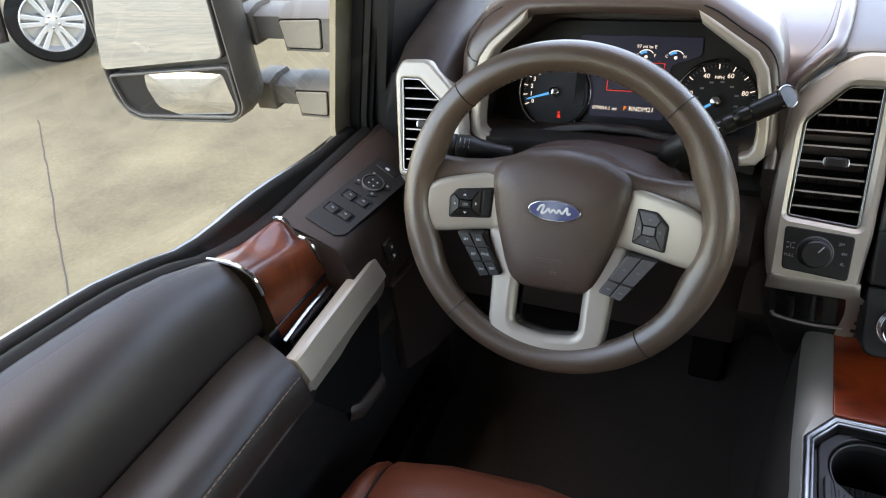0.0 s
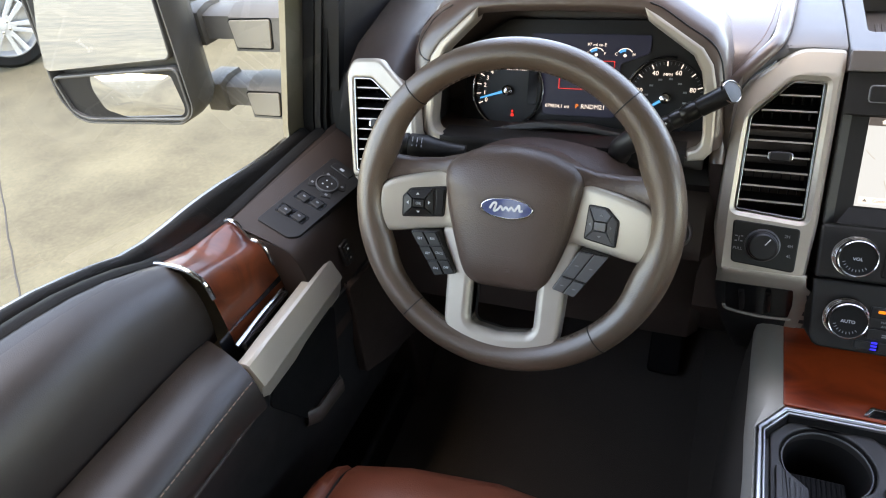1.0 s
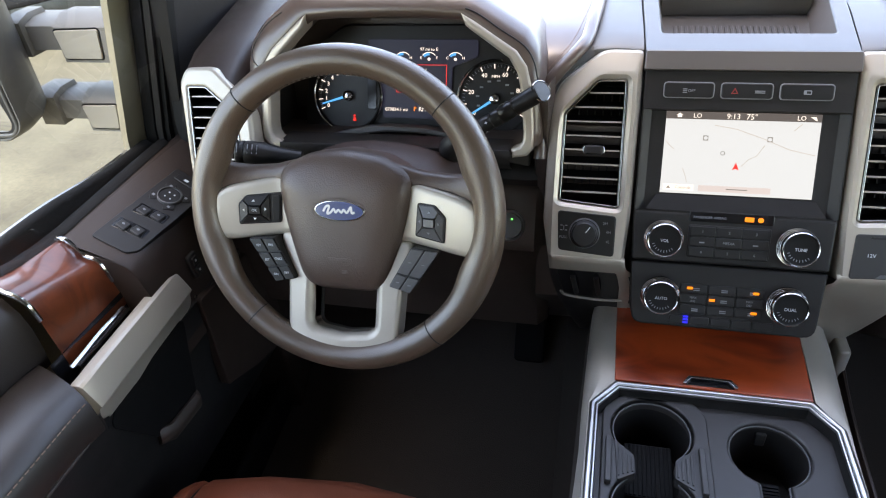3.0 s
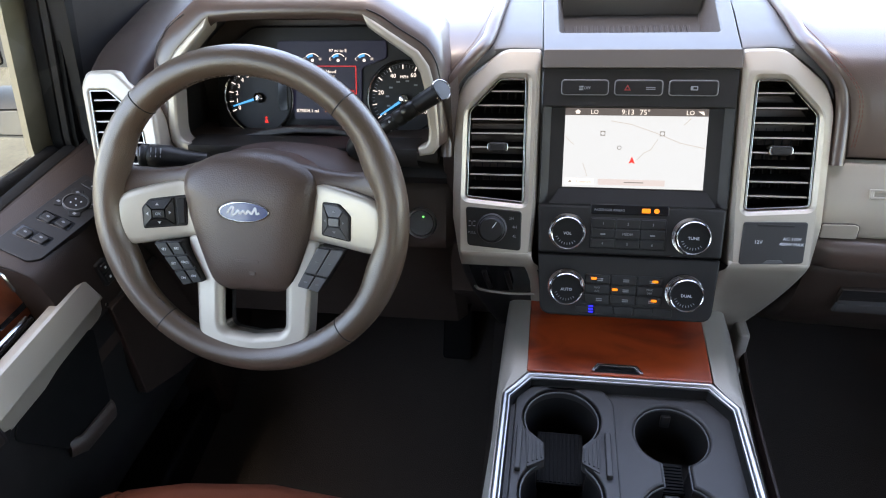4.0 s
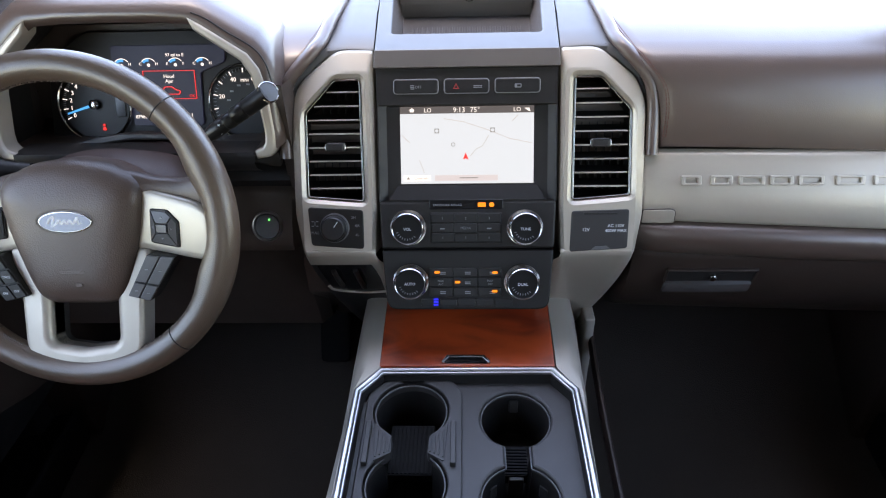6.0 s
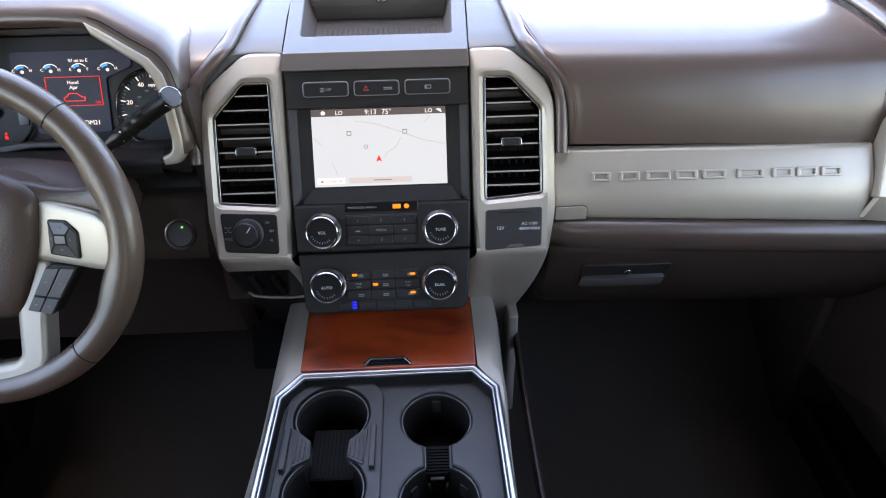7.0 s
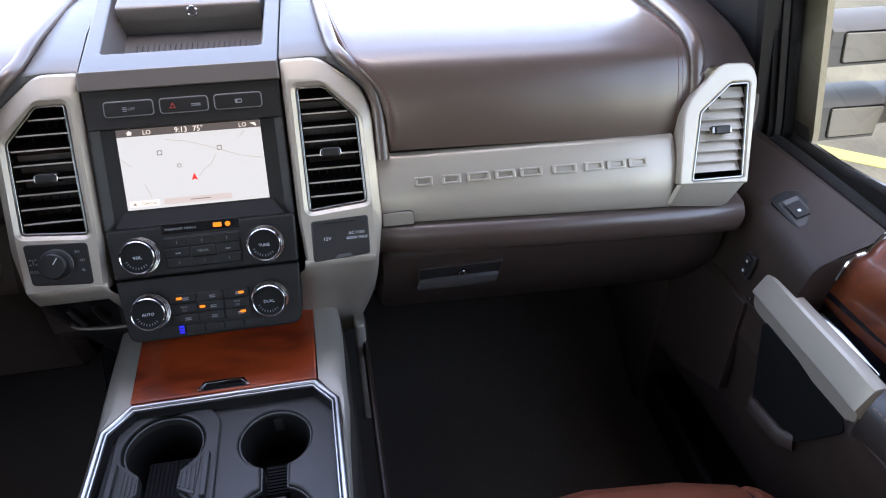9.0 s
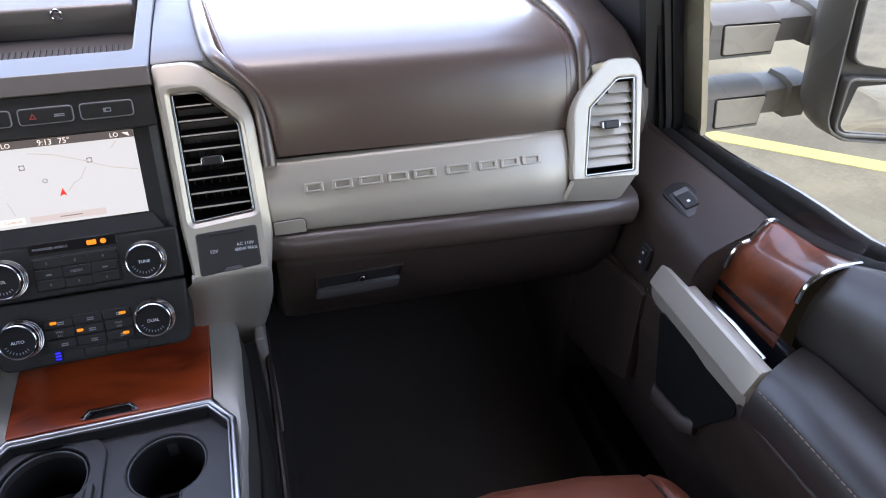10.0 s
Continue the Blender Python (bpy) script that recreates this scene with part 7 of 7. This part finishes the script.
def towing_mirror(s, y):
    m = thing("towing_mirror", "dark grey telescoping towing mirror with two glasses", "wing mirror", group="wing mirrors", at=(s * 0.9, y, 1.45))
    if s < 0:
        head = [(0.984, 1.80), (0.986, 1.626), (0.988, 1.551), (0.990, 1.464), (0.999, 1.449), (1.027, 1.433), (1.233, 1.421), (1.260, 1.429), (1.280, 1.460), (1.281, 1.506), (1.269, 1.561), (1.263, 1.625), (1.252, 1.80)]
        big = [(1.240, 1.79), (1.250, 1.625), (1.271, 1.521), (1.262, 1.514), (1.010, 1.540), (1.001, 1.548), (0.996, 1.626), (0.994, 1.79)]
        recess = [(1.272, 1.501), (1.259, 1.443), (1.231, 1.431), (1.016, 1.444), (1.001, 1.458), (1.000, 1.528)]
        small = [(1.190, 1.512), (1.197, 1.485), (1.184, 1.448), (1.138, 1.436), (1.018, 1.446), (1.004, 1.460), (1.002, 1.525)]
        arms, ay = ((0.845, 0.946, 1.013, 1.034, 1.529, 1.580), (0.862, 0.950, 1.010, 1.042, 1.418, 1.465)), 0.065
    else:
        head = [(0.962, 1.80), (0.985, 1.602), (1.012, 1.434), (1.025, 1.414), (1.058, 1.396), (1.163, 1.376), (1.27, 1.372), (1.30, 1.40), (1.305, 1.60), (1.29, 1.80)]
        big = [(0.984, 1.79), (1.003, 1.60), (1.018, 1.525), (1.036, 1.513), (1.10, 1.500), (1.272, 1.474), (1.285, 1.49), (1.28, 1.79)]
        recess = small = [(1.027, 1.495), (1.107, 1.485), (1.275, 1.458), (1.275, 1.40), (1.255, 1.386), (1.157, 1.390), (1.054, 1.407), (1.034, 1.420)]
        arms, ay = ((0.850, 0.970, 1.043, 1.074, 1.506, 1.555), (0.870, 0.984, 1.042, 1.074, 1.391, 1.444)), 0.02
    f = Plane((0, y, 0), (1, 0, 0), (0, 0, 1))
    h = rounded([(s * a, b) for a, b in head], 0.012)
    bm = bmesh.new()
    rows = [[f.p(a, b, d) for a, b in inset(h, e)] for e, d in ((0.008, -0.014), (0.007, 0.006), (0.005, 0.012), (0.002, 0.0125), (0.0, 0.009), (0.0, -0.018), (0.005, -0.042), (0.018, -0.065), (0.045, -0.078))]
    loft(bm, rows, closed=True, caps=True)
    part("housing", bm, SHELL_DARK, m, "dark grey mirror housing", 45)
    for nm, poly, lab, tilt in (("main_glass", big, "flat main mirror glass", 0.12 if s < 0 else 0.04), ("spotter_glass", small, "convex lower mirror glass", 0.02)):
        p = rounded([(s * a, b) for a, b in poly], 0.010)
        cx, cz = sum(a for a, b in p) / len(p), sum(b for a, b in p) / len(p)
        if nm == "main_glass":
            plate("glass_rim", p, f, 0, 0.013, SHELL_DARK, m, 0.002, [inset(p, 0.004)], 0.0015)
        bm = bmesh.new()
        rows = []
        for k in (1.0, 0.75, 0.5, 0.25, 0.05):
            rows.append([f.p(cx + (a - cx) * k, cz + (b - cz) * k, (0.0085 + 0.006 * (1 - k * k) if nm == "spotter_glass" else 0.0125 if s > 0 else 0.006) + s * 0.02 * ((a - cx) * k) - tilt * (b - cz) * k) for a, b in inset(p, 0.003)])
        loft(bm, rows, closed=True)
        bm.faces.new([bm.verts.new(q) for q in rows[-1]])
        part(nm, bm, MIRROR, m, lab, 80)
    q = rounded([(s * a, b) for a, b in recess], 0.012)
    plate("spotter_recess", q, f, 0, 0.0075, BLACK, m, 0.001)
    plate("recess_rim", inset(q, -0.003), f, 0, 0.0135, SHELL_DARK, m, 0.002, [inset(q, 0.002)], 0.0015)

    # two arms: a box root with a sloped top and a panel let in, a tube and a cuff
    def beam(nm, x0, x1, zb, zm, zt, front, label=""):
        rows = []
        for x, e in ((x0, 0.006), (x0 + 0.003, 0.0), (x1 - 0.004, 0.0), (x1, 0.006)):
            rows.append([(s * x, front + e, zb + e), (s * x, front + e, zm - e), (s * x, front + 0.004 + e, zm + 0.003), (s * x, front + 0.024, zt - e), (s * x, front + 0.055, zt - e), (s * x, front + 0.055, zb + e)])
        return part(nm, loft(bmesh.new(), rows, closed=True, caps=True), SHELL, m, label, 30)

    for x0, x1, x2, x3, zb, zm in arms:
        root = beam("arm_root", x0, x1, zb, zm, zm + 0.014, ay, "weathered grey telescoping mirror arm")
        g = Plane((0, ay, 0), (1, 0, 0), (0, 0, 1))
        w = rounded([(s * (x0 + 0.030), zb + 0.006), (s * (x1 - 0.008), zb + 0.006), (s * (x1 - 0.004), zm - 0.004), (s * (x0 + 0.022), zm - 0.002)], 0.004)
        plate("arm_panel", w, g, -0.004, 0.0030, SHELL_PANEL, root, 0.001)
        plate("panel_gap", inset(w, -0.0025), g, -0.004, 0.0006, RUBBER, root, 0.0003)
        beam("arm_tube", x1 - 0.006, x2, zb + 0.014, zm - 0.002, zm + 0.006, ay + 0.012)
        beam("arm_cuff", x2 - 0.012, x3, zb + 0.005, zm + 0.004, zm + 0.013, ay + 0.006)
    return m


# ---- seats ----
def front_seat(s, cx, dy):
    st = thing("front_seat", "saddle brown leather bucket seat", "seat", group="front seats", at=(cx, -0.75, 0.85))
    rows = []
    for x, dz, back in ((-0.252, -0.12, -0.10), (-0.254, -0.075, -0.085), (-0.249, -0.042, -0.065), (-0.238, -0.018, -0.048), (-0.222, -0.004, -0.036), (-0.208, -0.003, -0.030), (-0.202, -0.012, -0.029), (-0.196, -0.004, -0.026), (-0.12, 0.0, -0.010), (0, 0.002, 0), (0.12, 0.0, -0.010), (0.196, -0.004, -0.026), (0.202, -0.012, -0.029), (0.208, -0.003, -0.030), (0.222, -0.004, -0.036), (0.238, -0.018, -0.048), (0.249, -0.042, -0.065), (0.254, -0.075, -0.085), (0.252, -0.12, -0.10)):
        prof = [(-0.300, 0.90), (-0.276, 0.98), (-0.270, 1.03), (-0.274, 1.065), (-0.286, 1.092), (-0.308, 1.109), (-0.345, 1.117), (-0.42, 1.115), (-0.6, 1.095), (-0.85, 1.07)]
        rows.append([(cx + x, y + dy + back * (1 if y > -0.5 else 0.4), z + dz) for y, z in prof])
    cush = part("cushion", loft(bmesh.new(), rows), SADDLE, st, "saddle brown leather seat cushion", 60)
    for x in (-0.202, 0.202):
        pts = smooth_path([(cx + x, y + dy - 0.029, z - 0.0105) for y, z in ((-0.276, 0.98), (-0.270, 1.03), (-0.274, 1.065), (-0.286, 1.092), (-0.308, 1.109), (-0.345, 1.117), (-0.42, 1.115))], 4)
        part("seam", tube(bmesh.new(), pts, 0.0014, 0.0014, 6, (1, 0, 0)), BLACK, cush, "dark seat seam")
    bm = bmesh.new()
    block(bm, (cx - 0.25, -0.82, 0.80), (cx + 0.25, -0.36, 1.0), 0.02)
    part("seat_base", bm, BLACK, st)
    rows = []
    for z, y, w, t in ((1.0, -0.88, 0.25, 0.05), (1.15, -0.93, 0.27, 0.07), (1.4, -1.0, 0.265, 0.06), (1.62, -1.05, 0.23, 0.05), (1.66, -1.06, 0.15, 0.03)):
        rows.append([(cx + w * math.cos(q), y + t * math.sin(q), z) for q in np.linspace(0, math.tau, 24, endpoint=False)])
    part("backrest", loft(bmesh.new(), rows, closed=True, caps=True), SADDLE, st, "", 60)
    rows = [[(cx + w * math.cos(q), -1.07 + t * math.sin(q), z) for q in np.linspace(0, math.tau, 20, endpoint=False)] for z, w, t in ((1.69, 0.11, 0.03), (1.72, 0.13, 0.045), (1.82, 0.125, 0.045), (1.86, 0.09, 0.03))]
    part("headrest", loft(bmesh.new(), rows, closed=True, caps=True), SADDLE, st, "", 60)
    return st


def door_sill(s):
    rows = []
    for y, x in ((0.24, 0.815), (0.16, 0.782), (0.11, 0.762), (0.07, 0.752), (0.0, 0.748), (-0.2, 0.737), (-1.0, 0.730)):
        rows.append([(s * (x + a), y, z) for a, z in ((0.0, 0.78), (0.0, 0.845), (0.002, 0.853), (0.008, 0.856), (0.016, 0.853), (0.019, 0.842), (0.045, 0.835), (0.09, 0.83))])
    return tagged(part("trim", loft(bmesh.new(), rows), RUBBER, sharp=50), "black moulded door sill trim", "sill trim", kind="structure")


def pedals():
    p = thing("brake_pedal", "black rubber pedal on a steel arm", "pedal", at=(-0.40, 0.2, 0.9))
    f = Plane((-0.40, 0.30, 0.91), (1, 0, 0), (0, 0.6, 0.8))
    plate("pad", rounded(rect(-0.06, -0.03, 0.06, 0.03), 0.01), f, 0, 0.012, RUBBER, p, 0.004)
    part("arm", tube(bmesh.new(), [(-0.40, 0.31, 0.91), (-0.40, 0.37, 1.06), (-0.41, 0.40, 1.25)], 0.012), BLACK, p)
    q = thing("accelerator_pedal", "black rubber pedal hinged from above", "pedal", at=(-0.27, 0.25, 0.9))
    f = Plane((-0.27, 0.25, 0.93), (1, 0, 0), (0, 0.5, 0.86))
    plate("pad", rounded(rect(-0.03, -0.08, 0.03, 0.08), 0.01), f, 0, 0.012, RUBBER, q, 0.004)
    part("arm", tube(bmesh.new(), [(-0.27, 0.28, 0.99), (-0.27, 0.33, 1.1), (-0.27, 0.38, 1.2)], 0.01), BLACK, q)


ground()
parked_car()
door_sill(-1)
door_sill(1)
pedals()
cab_shell()
cab_floor()
dash_body()
passenger_pad()
pad_roll()
centre_top()
stack_sides()
centre_stack()
passenger_front()
end_vent(1)
end_vent(-1)
hood()
instruments()
driver_lower()
floor_console()
steering_wheel()
column()
front_door(-1, True)
front_door(1, False)
towing_mirror(-1, 0.0)
towing_mirror(1, -0.06)
front_seat(-1, -0.44, 0.018)
front_seat(1, 0.44, -0.006)
